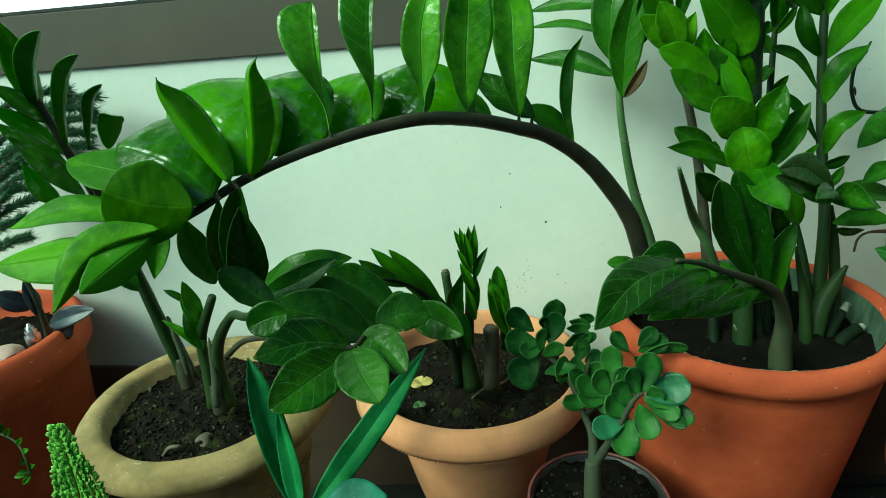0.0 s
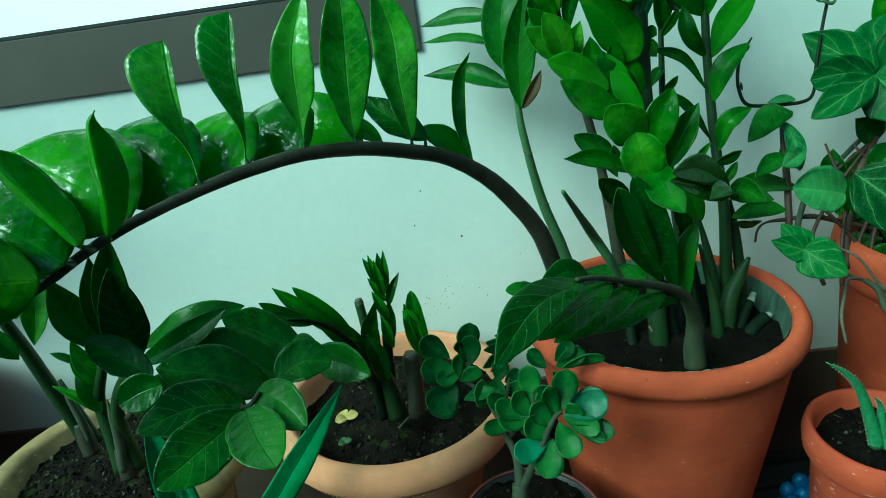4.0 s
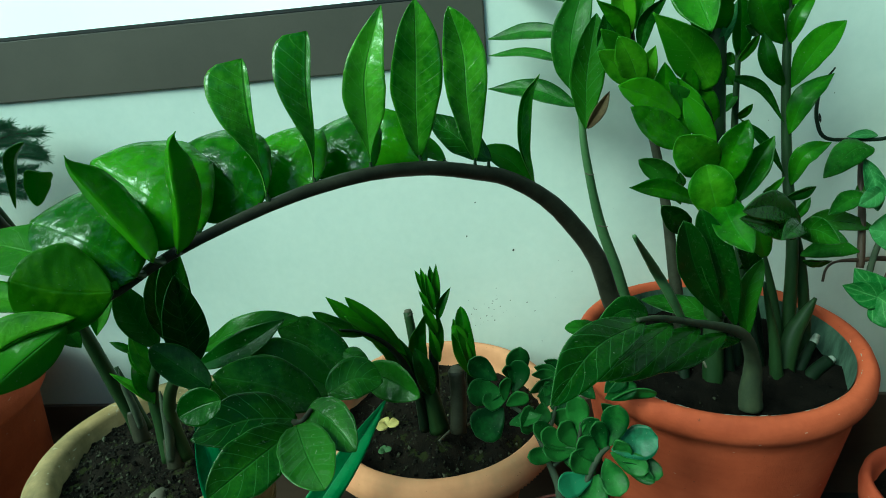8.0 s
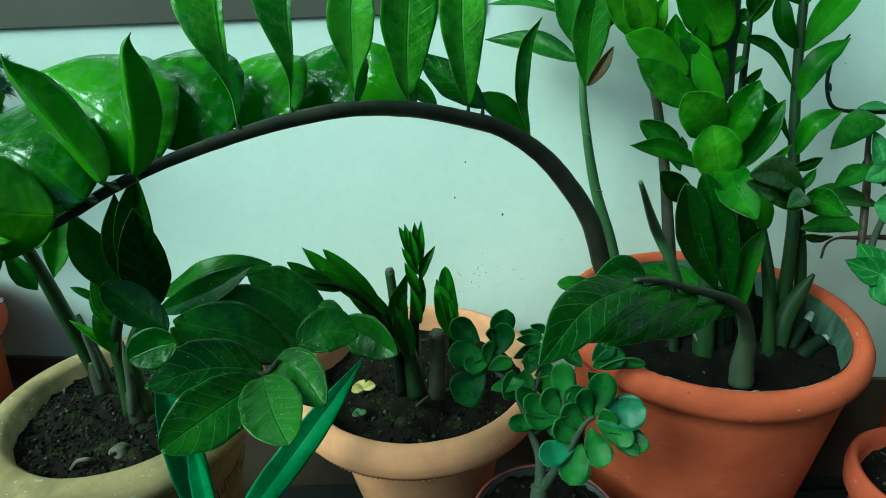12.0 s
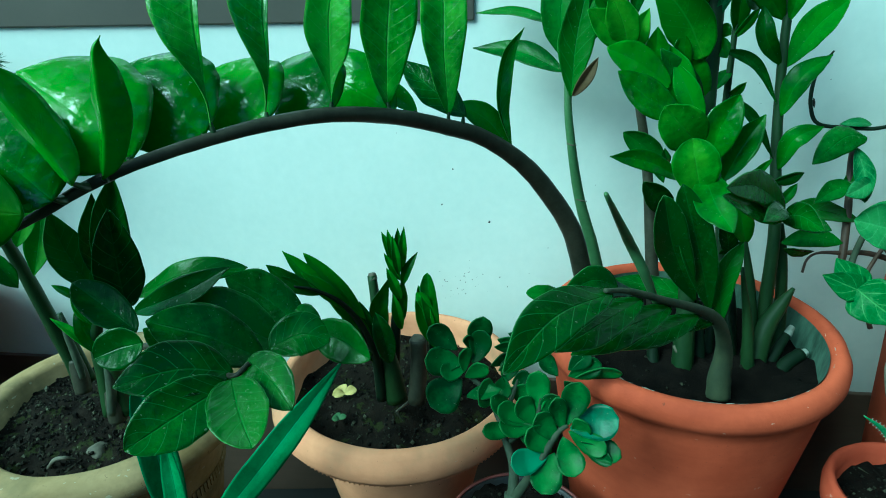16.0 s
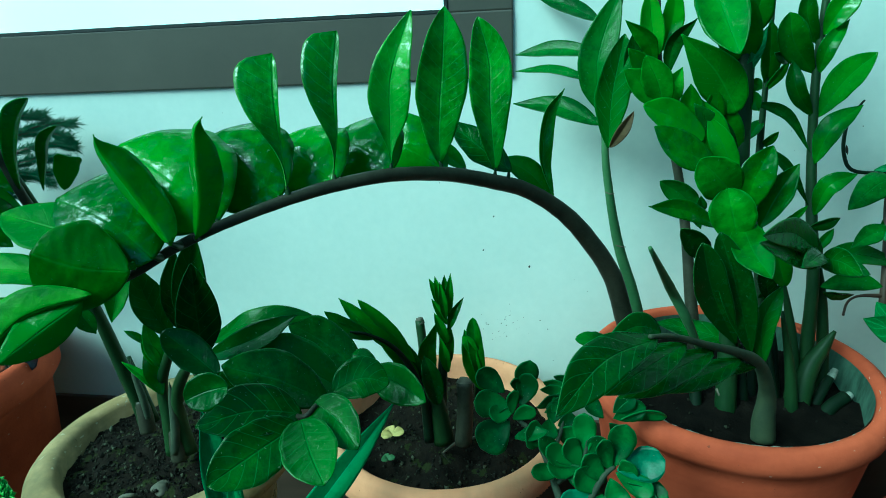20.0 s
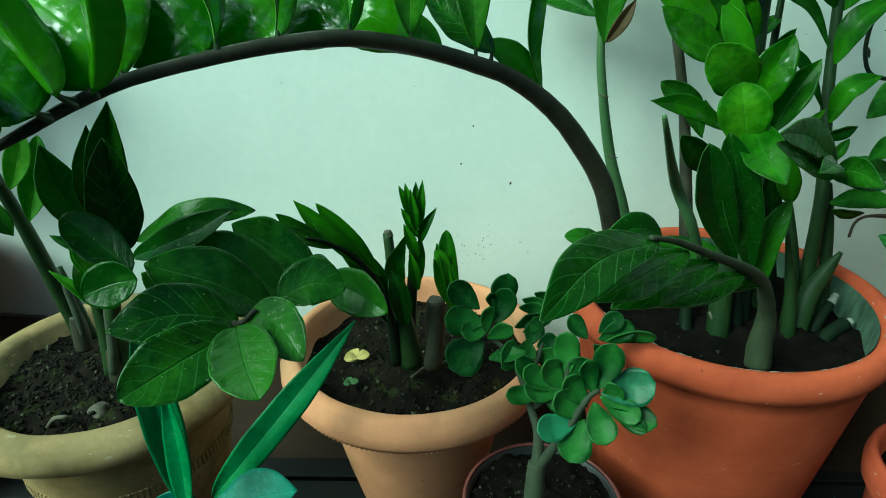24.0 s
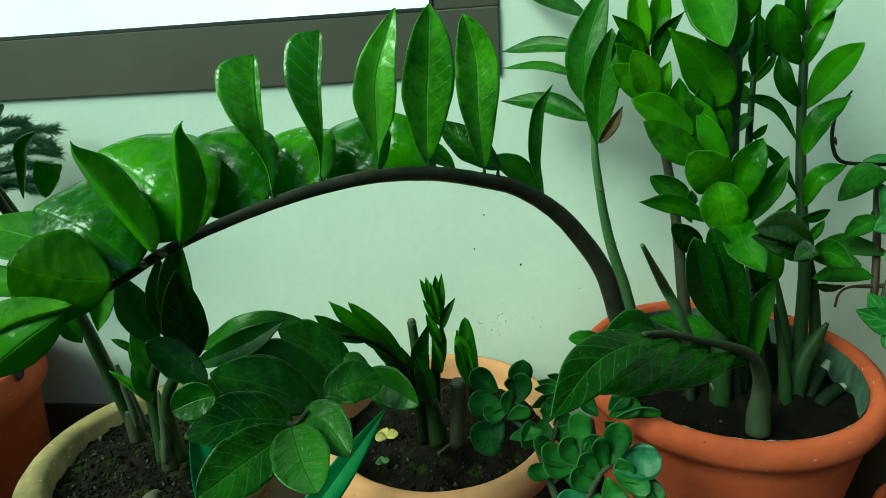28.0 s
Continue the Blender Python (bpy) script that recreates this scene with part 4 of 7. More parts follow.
bent_leaf(arch, [(-0.0632, 0.5959, 0.7207), (-0.1009, 0.6026, 0.7410), (-0.1496, 0.6199, 0.7601)], 0.0534, (0.02, -0.94, 0.34), leaf_arch, 0, (-4, -6, 1), (0, -18, 1.22), 0.55, 0.6, 0.7)
stem(arch, [(-0.0620, 0.5940, 0.7174), (-0.0626, 0.5950, 0.7190), (-0.0658, 0.5964, 0.7221)], [0.0034, 0.0022, 0.0010], stem_green, "petiole")
bent_leaf(arch, [(-0.0067, 0.6459, 0.7067), (-0.0379, 0.6555, 0.7290), (-0.0719, 0.6701, 0.7543)], 0.0339, (0.10, -0.86, 0.51), leaf_deep, 0, (10, 8), (8, -5), 0.5, 0.7, 0.9)
stem(arch, [(-0.0132, 0.6455, 0.6936), (-0.0100, 0.6457, 0.7002), (-0.0091, 0.6466, 0.7084)], [0.0034, 0.0022, 0.0010], stem_green, "petiole")
bent_leaf(arch, [(0.0357, 0.6855, 0.6635), (0.0107, 0.6874, 0.6940), (-0.0209, 0.6842, 0.7114)], 0.0298, (0.47, -0.77, 0.43), leaf_mid, -10, (15, 8), (8, -5), 0.5, 0.7, 0.8)
stem(arch, [(0.0331, 0.6844, 0.6606), (0.0344, 0.6849, 0.6620), (0.0338, 0.6856, 0.6658)], [0.0034, 0.0022, 0.0010], stem_green, "petiole")
bent_leaf(arch, [(-0.0494, 0.6282, 0.7138), (-0.0720, 0.6356, 0.7292), (-0.0965, 0.6416, 0.7419)], 0.0221, (0.15, -0.79, 0.60), leaf_mid, 0, (15, 8), (8, -5), 0.5, 0.7, 0.9)
stem(arch, [(-0.0415, 0.6161, 0.7077), (-0.0454, 0.6222, 0.7108), (-0.0518, 0.6290, 0.7154)], [0.0034, 0.0022, 0.0010], stem_green, "petiole")
bent_leaf(arch, [(-0.2367, 0.3799, 0.7097), (-0.2893, 0.3901, 0.7301), (-0.3407, 0.3970, 0.7422)], 0.0450, (0.22, -0.52, 0.82), leaf_light, -4, (12, 8), (6, -10), 0.6, 0.7, 0.75)
bent_leaf(arch, [(-0.2355, 0.3727, 0.7107), (-0.2624, 0.3631, 0.7174), (-0.2867, 0.3551, 0.7301)], 0.0609, (0.39, -0.87, 0.30), leaf_shade, 0, (-12, -8), (-6, -10), 0.58, 0.65, 0.45)
bent_leaf(arch, [(-0.2660, 0.3639, 0.7048), (-0.3175, 0.3615, 0.7155), (-0.3657, 0.3554, 0.7056)], 0.0264, (0.19, -0.57, 0.80), leaf_light, -10, (20, 8), (6, -10), 0.5, 0.8, 0.95)
bent_leaf(arch, [(-0.2654, 0.3573, 0.6937), (-0.3190, 0.3457, 0.6886), (-0.3692, 0.3357, 0.6857)], 0.0407, (0.13, -0.85, 0.52), leaf_light, -5, (16, 8), (-20, -25), 0.5, 0.7, 0.8)
bent_leaf(arch, [(-0.2545, 0.3580, 0.7013), (-0.2948, 0.3398, 0.6906), (-0.3144, 0.3131, 0.6608)], 0.0343, (0.40, -0.92, 0.06), leaf_light, -10, (-45, -15), (-25, -10), 0.5, 0.7, 1)
bent_leaf(arch, [(-0.2627, 0.3587, 0.6960), (-0.2801, 0.3399, 0.6845), (-0.2931, 0.3167, 0.6738)], 0.0306, (0.60, -0.74, 0.31), leaf_mid, 0, (-15, -8), (-25, -8), 0.5, 0.7, 0.8)
tall = stem(zz_big, [(0.237, 0.693, 0.396), (0.238, 0.718, 0.482), (0.241, 0.740, 0.574), (0.242, 0.769, 0.680), (0.243, 0.795, 0.793), (0.246, 0.824, 0.927)], [0.0127, 0.0110, 0.0100, 0.0098, 0.0096, 0.0064], stem_green, "stem")
rightstem = stem(zz_big, [(0.332, 0.722, 0.382), (0.335, 0.746, 0.463), (0.337, 0.767, 0.551), (0.335, 0.805, 0.644), (0.332, 0.831, 0.758), (0.337, 0.850, 0.842), (0.343, 0.869, 0.911)], [0.0087, 0.0077, 0.0067, 0.0058, 0.0049, 0.0043, 0.0029], stem_green, "stem")
sideA = stem(zz_big, [(0.316, 0.714, 0.380), (0.319, 0.734, 0.440), (0.314, 0.750, 0.493), (0.302, 0.760, 0.548)], [0.0090, 0.0075, 0.0054, 0.0020], stem_green, "stem")
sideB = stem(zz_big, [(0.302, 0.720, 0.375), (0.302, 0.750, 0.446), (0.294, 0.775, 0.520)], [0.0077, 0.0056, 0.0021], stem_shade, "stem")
leaf(sideA, (0.305, 0.758, 0.537), (0.281, 0.751, 0.598), 0.024, (-0.00, -0.99, -0.12), leaf_mid, fold=0.35)
leaf(sideB, (0.295, 0.772, 0.513), (0.279, 0.770, 0.567), 0.021, (0.04, -1.00, -0.02), leaf_deep, fold=0.35)
sideC = stem(zz_big, [(0.353, 0.728, 0.377), (0.360, 0.754, 0.434), (0.355, 0.774, 0.510), (0.347, 0.780, 0.553)], [0.0084, 0.0070, 0.0062, 0.0041], stem_green, "stem")
nodestem = stem(zz_big, [(0.169, 0.793, 0.372), (0.146, 0.810, 0.486), (0.122, 0.823, 0.563), (0.108, 0.832, 0.632), (0.101, 0.841, 0.691), (0.102, 0.859, 0.775), (0.118, 0.882, 0.876)], [0.0104, 0.0078, 0.0066, 0.0055, 0.0046, 0.0042, 0.0033], stem_pale, "stem")
thinstem = stem(zz_big, [(0.301, 0.750, 0.380), (0.294, 0.799, 0.501), (0.288, 0.845, 0.651), (0.288, 0.860, 0.752), (0.292, 0.884, 0.859)], [0.0072, 0.0065, 0.0046, 0.0034, 0.0027], stem_green, "stem")
backstem = stem(zz_big, [(0.222, 0.753, 0.389), (0.210, 0.785, 0.495), (0.201, 0.811, 0.586), (0.188, 0.824, 0.660), (0.167, 0.835, 0.746), (0.156, 0.841, 0.804), (0.154, 0.858, 0.884)], [0.0102, 0.0079, 0.0064, 0.0056, 0.0054, 0.0057, 0.0039], stem_dark, "stem")
part("leaf_scar", tube(bmesh.new(), [(0.101, 0.820, 0.637), (0.107, 0.820, 0.634), (0.113, 0.821, 0.634)], [0.0006, 0.0012, 0.0006], 6, 4), root_pale, nodestem)
part("leaf_scar", tube(bmesh.new(), [(0.116, 0.810, 0.569), (0.122, 0.810, 0.567), (0.129, 0.811, 0.566)], [0.0006, 0.0012, 0.0006], 6, 4), root_pale, nodestem)
bent_leaf(nodestem, [(0.0912, 0.8646, 0.8013), (0.0400, 0.8906, 0.8073), (-0.0138, 0.9154, 0.8003)], 0.0247, (-0.34, -0.79, 0.52), leaf_dark, 0, (10, 8), (8, -8), 0.5, 0.7, 1)
bent_leaf(nodestem, [(0.0862, 0.8545, 0.7686), (0.0367, 0.8857, 0.7819), (-0.0137, 0.9087, 0.7797)], 0.0161, (-0.17, -0.60, 0.78), leaf_dark, -10, (10, 8), (8, -8), 0.45, 0.8, 1)
bent_leaf(nodestem, [(0.0942, 0.8436, 0.7165), (0.0443, 0.8698, 0.7365), (-0.0162, 0.8899, 0.7398)], 0.0322, (-0.14, -0.76, 0.64), leaf_dark, -5, (12, 8), (8, -8), 0.45, 0.7, 1)
bent_leaf(nodestem, [(0.0914, 0.8680, 0.8386), (0.0537, 0.9069, 0.8582), (0.0104, 0.9379, 0.8739)], 0.0245, (-0.37, -0.68, 0.64), leaf_dark, -5, (12, 8), (8, -8), 0.45, 0.7, 1)
bent_leaf(nodestem, [(0.0938, 0.8465, 0.7328), (0.0891, 0.8523, 0.7955), (0.1133, 0.8652, 0.8755)], 0.0496, (-0.25, -0.97, 0.07), leaf_dark, 10, (8, 8), (14, 8), 0.5, 0.7, 0.9)
bent_leaf(nodestem, [(0.1271, 0.8488, 0.7522), (0.1318, 0.8402, 0.7901), (0.1279, 0.8355, 0.8249)], 0.0298, (-0.17, -0.96, -0.20), leaf_dark, 0, (15, 8), (15, 8), 0.5, 0.7, 0.8)
bent_leaf(nodestem, [(0.1042, 0.8349, 0.6889), (0.1071, 0.8392, 0.7560), (0.1185, 0.8421, 0.8239)], 0.0454, (-0.28, -0.96, 0.07), leaf_deep, 15, (22, 8), (12, 10), 0.55, 0.8, 0.7)
leaf(nodestem, (0.106, 0.830, 0.691), (0.131, 0.820, 0.736), 0.015, (0.03, -0.97, -0.24), dry_leaf, fold=0.4, bend=0.05)
bent_leaf(backstem, [(0.1525, 0.7475, 0.7507), (0.1412, 0.7373, 0.7804), (0.1274, 0.7316, 0.8056)], 0.0332, (-0.02, -0.94, -0.33), leaf_light, 0, (12, 8), (10, 8), 0.5, 0.55, 0.7)
bent_leaf(backstem, [(0.1631, 0.7543, 0.7494), (0.1339, 0.7412, 0.7709), (0.1061, 0.7305, 0.7925)], 0.0347, (0.46, -0.88, 0.09), leaf_light, -10, (10, 8), (8, -6), 0.5, 0.6, 0.8)
bent_leaf(backstem, [(0.1946, 0.7368, 0.7178), (0.1580, 0.7238, 0.7428), (0.1251, 0.7143, 0.7584)], 0.0354, (0.42, -0.89, 0.15), leaf_arch, -5, (12, 8), (8, -8), 0.52, 0.6, 0.7)
bent_leaf(backstem, [(0.2046, 0.7205, 0.6932), (0.1667, 0.7092, 0.7119), (0.1359, 0.7030, 0.7381)], 0.0387, (0.40, -0.87, 0.29), leaf_arch, -5, (12, 8), (8, -8), 0.5, 0.6, 0.8)
bent_leaf(backstem, [(0.1673, 0.7605, 0.7411), (0.1597, 0.7503, 0.7691), (0.1680, 0.7494, 0.7915)], 0.0230, (-0.08, -0.93, -0.36), leaf_light, 0, (15, 8), (15, 8), 0.5, 0.7, 1)
bent_leaf(backstem, [(0.1842, 0.7461, 0.7156), (0.1789, 0.7453, 0.7473), (0.1770, 0.7445, 0.7744)], 0.0277, (-0.18, -0.98, -0.05), leaf_arch, 0, (15, 8), (15, 8), 0.5, 0.6, 0.9)
bent_leaf(backstem, [(0.2219, 0.7390, 0.6912), (0.2026, 0.7405, 0.7266), (0.1878, 0.7435, 0.7585)], 0.0325, (-0.14, -0.99, -0.03), leaf_mid, 0, (15, 8), (18, 8), 0.5, 0.7, 0.9)
bent_leaf(backstem, [(0.2298, 0.7322, 0.6753), (0.2129, 0.7340, 0.7107), (0.1964, 0.7416, 0.7409)], 0.0265, (-0.16, -0.99, -0.02), leaf_mid, 0, (15, 8), (18, 8), 0.5, 0.7, 0.9)
leaf(backstem, (0.207, 0.766, 0.719), (0.204, 0.755, 0.769), 0.022, (0.03, -0.98, -0.22), leaf_arch, fold=0.35, bend=0.05)
leaf(backstem, (0.150, 0.805, 0.769), (0.115, 0.777, 0.811), 0.024, (0.38, -0.88, -0.28), leaf_mid, fold=0.3)
leaf(backstem, (0.223, 0.770, 0.724), (0.220, 0.773, 0.781), 0.023, (0.10, -0.99, 0.06), leaf_mid, fold=0.35)
bent_leaf(backstem, [(0.1545, 0.8338, 0.7859), (0.1394, 0.8204, 0.8200), (0.1154, 0.8171, 0.8394)], 0.0222, (0.02, -0.93, -0.36), leaf_arch, -30, (20, 8), (15, 8), 0.5, 0.8, 1)
bent_leaf(backstem, [(0.1571, 0.8284, 0.7989), (0.1463, 0.8263, 0.8323), (0.1401, 0.8188, 0.8725)], 0.0297, (-0.11, -0.99, -0.10), leaf_light, 0, (18, 8), (18, 8), 0.5, 0.8, 0.9)
bent_leaf(backstem, [(0.1591, 0.8301, 0.8025), (0.1693, 0.8314, 0.8354), (0.1693, 0.8247, 0.8746)], 0.0284, (-0.16, -0.98, 0.09), leaf_arch, 0, (18, 8), (18, 8), 0.5, 0.8, 0.9)
bent_leaf(backstem, [(0.1636, 0.8090, 0.7762), (0.1679, 0.8011, 0.8134), (0.1866, 0.7847, 0.8387)], 0.0201, (-0.22, -0.96, -0.18), leaf_dark, 10, (15, 8), (20, 8), 0.5, 0.8, 1.1)
bent_leaf(backstem, [(0.2178, 0.8098, 0.5916), (0.1966, 0.8071, 0.6311), (0.1636, 0.8018, 0.6547)], 0.0304, (0.13, -0.99, 0.00), leaf_dark, -10, (18, 8), (10, 8), 0.62, 0.8, 0.6)
bent_leaf(backstem, [(0.2258, 0.8012, 0.5566), (0.2067, 0.7848, 0.5821), (0.1861, 0.7724, 0.6043)], 0.0316, (0.30, -0.89, -0.34), leaf_dark, 0, (15, 8), (10, 8), 0.5, 0.6, 0.7)
leaf(backstem, (0.219, 0.814, 0.614), (0.212, 0.801, 0.636), 0.012, (-0.09, -0.85, -0.53), leaf_dark)
bent_leaf(tall, [(0.2293, 0.7571, 0.7412), (0.2024, 0.7497, 0.7850), (0.1633, 0.7449, 0.8244)], 0.0498, (-0.14, -0.96, -0.25), leaf_light, 0, (8, 8), (12, 10), 0.42, 0.55, 1.1)
leaf(tall, (0.239, 0.794, 0.794), (0.197, 0.741, 0.890), 0.044, (0.08, -0.89, -0.45), leaf_arch, fold=0.3, wide=0.35)
bent_leaf(tall, [(0.1886, 0.7705, 0.8859), (0.1995, 0.7314, 0.8438), (0.2086, 0.6957, 0.8057)], 0.0513, (-0.44, -0.71, 0.55), leaf_mid, 0, (14, 8), (10, 8), 0.5, 0.6, 0.75)
leaf(tall, (0.236, 0.769, 0.683), (0.180, 0.736, 0.755), 0.031, (0.27, -0.94, -0.22), leaf_dark)
leaf(tall, (0.239, 0.771, 0.686), (0.206, 0.764, 0.758), 0.031, (0.20, -0.98, -0.01), leaf_arch)
bent_leaf(tall, [(0.2215, 0.7048, 0.6643), (0.1989, 0.6903, 0.6875), (0.1792, 0.6858, 0.7074)], 0.0460, (0.27, -0.91, -0.31), leaf_light, 0, (8, 10), (10, 8), 0.5, 0.55, 0.6)
bent_leaf(tall, [(0.2269, 0.6941, 0.6193), (0.2163, 0.6883, 0.6516), (0.2106, 0.6931, 0.6754)], 0.0467, (-0.14, -0.97, -0.22), leaf_light, 0, (8, 10), (10, 8), 0.52, 0.5, 0.55)
bent_leaf(tall, [(0.2399, 0.7276, 0.6360), (0.2463, 0.7264, 0.6754), (0.2608, 0.7283, 0.7110)], 0.0397, (-0.34, -0.94, 0.03), leaf_arch, 10, (12, 10), (22, 10), 0.55, 0.75, 0.75)
bent_leaf(tall, [(0.2605, 0.7351, 0.6180), (0.2754, 0.7387, 0.6549), (0.2938, 0.7416, 0.6883)], 0.0319, (-0.34, -0.91, 0.23), leaf_mid, 10, (14, 8), (22, 10), 0.5, 0.7, 0.9)
bent_leaf(tall, [(0.2141, 0.7088, 0.6268), (0.1699, 0.6864, 0.6535), (0.1297, 0.6661, 0.6640)], 0.0223, (0.56, -0.79, 0.26), leaf_arch, -10, (14, 8), (6, -8), 0.5, 0.8, 1)
bent_leaf(tall, [(0.2312, 0.7044, 0.6359), (0.2327, 0.6622, 0.6183), (0.2417, 0.6276, 0.6032)], 0.0386, (-0.44, -0.36, 0.82), leaf_mid, 0, (16, 8), (10, 10), 0.5, 0.6, 0.8)
bent_leaf(tall, [(0.2390, 0.6919, 0.4942), (0.2016, 0.6699, 0.5674), (0.1811, 0.6525, 0.6305)], 0.0393, (-0.09, -0.94, -0.33), leaf_dark, 10, (22, 10), (18, 8), 0.6, 0.9, 0.5)
bent_leaf(tall, [(0.2546, 0.6885, 0.4839), (0.2273, 0.6739, 0.5661), (0.2027, 0.6730, 0.6348)], 0.0395, (-0.03, -0.98, -0.19), leaf_dark, 5, (14, 8), (24, 10), 0.6, 0.9, 0.55)
leaf(tall, (0.242, 0.787, 0.776), (0.259, 0.789, 0.826), 0.012, (0.04, -1.00, 0.01), pale_leaf, fold=0.3, bend=0.03)
leaf(tall, (0.251, 0.796, 0.769), (0.260, 0.784, 0.762), 0.015, (-0.65, -0.65, 0.38), leaf_mid)
leaf(tall, (0.248, 0.792, 0.758), (0.257, 0.774, 0.740), 0.018, (-0.48, -0.75, 0.46), leaf_mid)
leaf(tall, (0.244, 0.804, 0.816), (0.251, 0.785, 0.871), 0.032, (-0.00, -0.94, -0.34), leaf_mid)
bent_leaf(rightstem, [(0.3328, 0.7422, 0.5838), (0.2774, 0.6848, 0.6291), (0.2282, 0.6280, 0.6472)], 0.0335, (0.72, -0.69, 0.01), leaf_deep, 0, (14, 8), (8, -8), 0.5, 0.6, 0.8)
bent_leaf(rightstem, [(0.3304, 0.7382, 0.5745), (0.2742, 0.6766, 0.6088), (0.2260, 0.6288, 0.6390)], 0.0278, (0.78, -0.53, 0.34), leaf_deep, 0, (14, 8), (8, -8), 0.5, 0.6, 0.8)
leaf(rightstem, (0.327, 0.732, 0.589), (0.269, 0.635, 0.612), 0.0220, (0.57, -0.15, 0.81), leaf_deep, fold=0.2, bend=0.05, wide=0.45)
bent_leaf(rightstem, [(0.3291, 0.7389, 0.5769), (0.3367, 0.7123, 0.5890), (0.3465, 0.6794, 0.5863)], 0.0289, (-0.91, -0.07, 0.42), leaf_deep, 0, (14, 8), (8, -8), 0.5, 0.6, 0.8)
leaf(rightstem, (0.331, 0.748, 0.573), (0.374, 0.720, 0.570), 0.0213, (-0.34, -0.60, 0.73), leaf_deep, fold=0.2, bend=0.05, wide=0.6)
bent_leaf(rightstem, [(0.3447, 0.7678, 0.5662), (0.3920, 0.7942, 0.5655), (0.4528, 0.8152, 0.5447)], 0.0295, (0.28, -0.49, 0.82), leaf_deep, 0, (14, 8), (8, -8), 0.5, 0.6, 0.8)
bent_leaf(rightstem, [(0.3430, 0.7571, 0.5387), (0.3787, 0.7640, 0.5434), (0.4131, 0.7660, 0.5360)], 0.0236, (0.04, -0.71, 0.70), leaf_dark, 0, (14, 8), (8, -8), 0.5, 0.7, 0.8)
leaf(rightstem, (0.346, 0.755, 0.533), (0.380, 0.758, 0.529), 0.0171, (0.01, -0.80, -0.60), leaf_dark)
leaf(rightstem, (0.331, 0.782, 0.603), (0.361, 0.780, 0.615), 0.0153, (0.05, -0.97, -0.25), leaf_dark, fold=0.3, bend=0.05)
leaf(rightstem, (0.336, 0.772, 0.577), (0.354, 0.775, 0.604), 0.0117, (-0.09, -0.98, 0.18), leaf_mid)
leaf(rightstem, (0.291, 0.750, 0.617), (0.308, 0.740, 0.642), 0.0081, (-0.30, -0.94, -0.16), leaf_mid)
leaf(rightstem, (0.320, 0.782, 0.606), (0.292, 0.752, 0.622), 0.0162, (0.76, -0.50, 0.41), leaf_dark)
bent_leaf(rightstem, [(0.3371, 0.8221, 0.7234), (0.3561, 0.8152, 0.7652), (0.3754, 0.7963, 0.7950)], 0.0364, (-0.56, -0.82, 0.12), leaf_mid, 0, (10, -8), (18, 8), 0.55, 0.8, 0.75)
bent_leaf(rightstem, [(0.3348, 0.8064, 0.6721), (0.3462, 0.8046, 0.7133), (0.3783, 0.8129, 0.7376)], 0.0283, (-0.56, -0.82, 0.12), leaf_mid, 0, (10, -8), (18, 8), 0.5, 0.8, 1)
bent_leaf(rightstem, [(0.3359, 0.7883, 0.6153), (0.3436, 0.7810, 0.6525), (0.3716, 0.7824, 0.6662)], 0.0244, (-0.62, -0.79, -0.03), leaf_mid, 0, (10, -8), (18, 8), 0.5, 0.8, 1)
bent_leaf(rightstem, [(0.3304, 0.8225, 0.7248), (0.3067, 0.8140, 0.7559), (0.3013, 0.8229, 0.7874)], 0.0219, (-0.06, -0.95, -0.30), leaf_mid, 0, (14, 8), (14, 8), 0.55, 0.8, 0.8)
bent_leaf(rightstem, [(0.3296, 0.8359, 0.7716), (0.2998, 0.8214, 0.8069), (0.2903, 0.8201, 0.8392)], 0.0355, (-0.01, -0.92, -0.39), leaf_mid, 0, (14, 8), (14, 8), 0.6, 0.8, 0.6)
bent_leaf(rightstem, [(0.3338, 0.8308, 0.7707), (0.3384, 0.8264, 0.8026), (0.3591, 0.8367, 0.8287)], 0.0203, (-0.39, -0.92, -0.07), leaf_mid, 0, (14, 8), (14, 8), 0.5, 0.8, 1)
bent_leaf(rightstem, [(0.3295, 0.8105, 0.6852), (0.2956, 0.8023, 0.7301), (0.2560, 0.7983, 0.7463)], 0.0142, (0.21, -0.98, -0.02), leaf_dark, 0, (25, 8), (15, -5), 0.6, 1, 1)
bent_leaf(rightstem, [(0.3297, 0.7928, 0.6270), (0.2993, 0.7806, 0.6714), (0.2695, 0.7812, 0.7008)], 0.0129, (0.11, -0.98, -0.19), leaf_dark, 0, (25, 8), (15, -5), 0.6, 1, 1)
bent_leaf(rightstem, [(0.3327, 0.8436, 0.8020), (0.3145, 0.8339, 0.8332), (0.3113, 0.8341, 0.8637)], 0.0215, (-0.15, -0.92, -0.37), leaf_mid, 0, (14, 8), (14, 8), 0.55, 0.8, 0.8)
bent_leaf(rightstem, [(0.3352, 0.8374, 0.8131), (0.3470, 0.8314, 0.8404), (0.3652, 0.8310, 0.8651)], 0.0286, (-0.40, -0.92, -0.03), leaf_arch, 0, (14, 8), (14, 8), 0.55, 0.8, 0.8)
leaf(rightstem, (0.340, 0.856, 0.853), (0.305, 0.838, 0.901), 0.0175, (0.04, -0.95, -0.32), leaf_arch, fold=0.35, bend=0.05, wide=0.6)
leaf(rightstem, (0.339, 0.849, 0.865), (0.362, 0.839, 0.912), 0.0160, (-0.23, -0.97, -0.09), leaf_arch, fold=0.35, bend=0.05, wide=0.6)
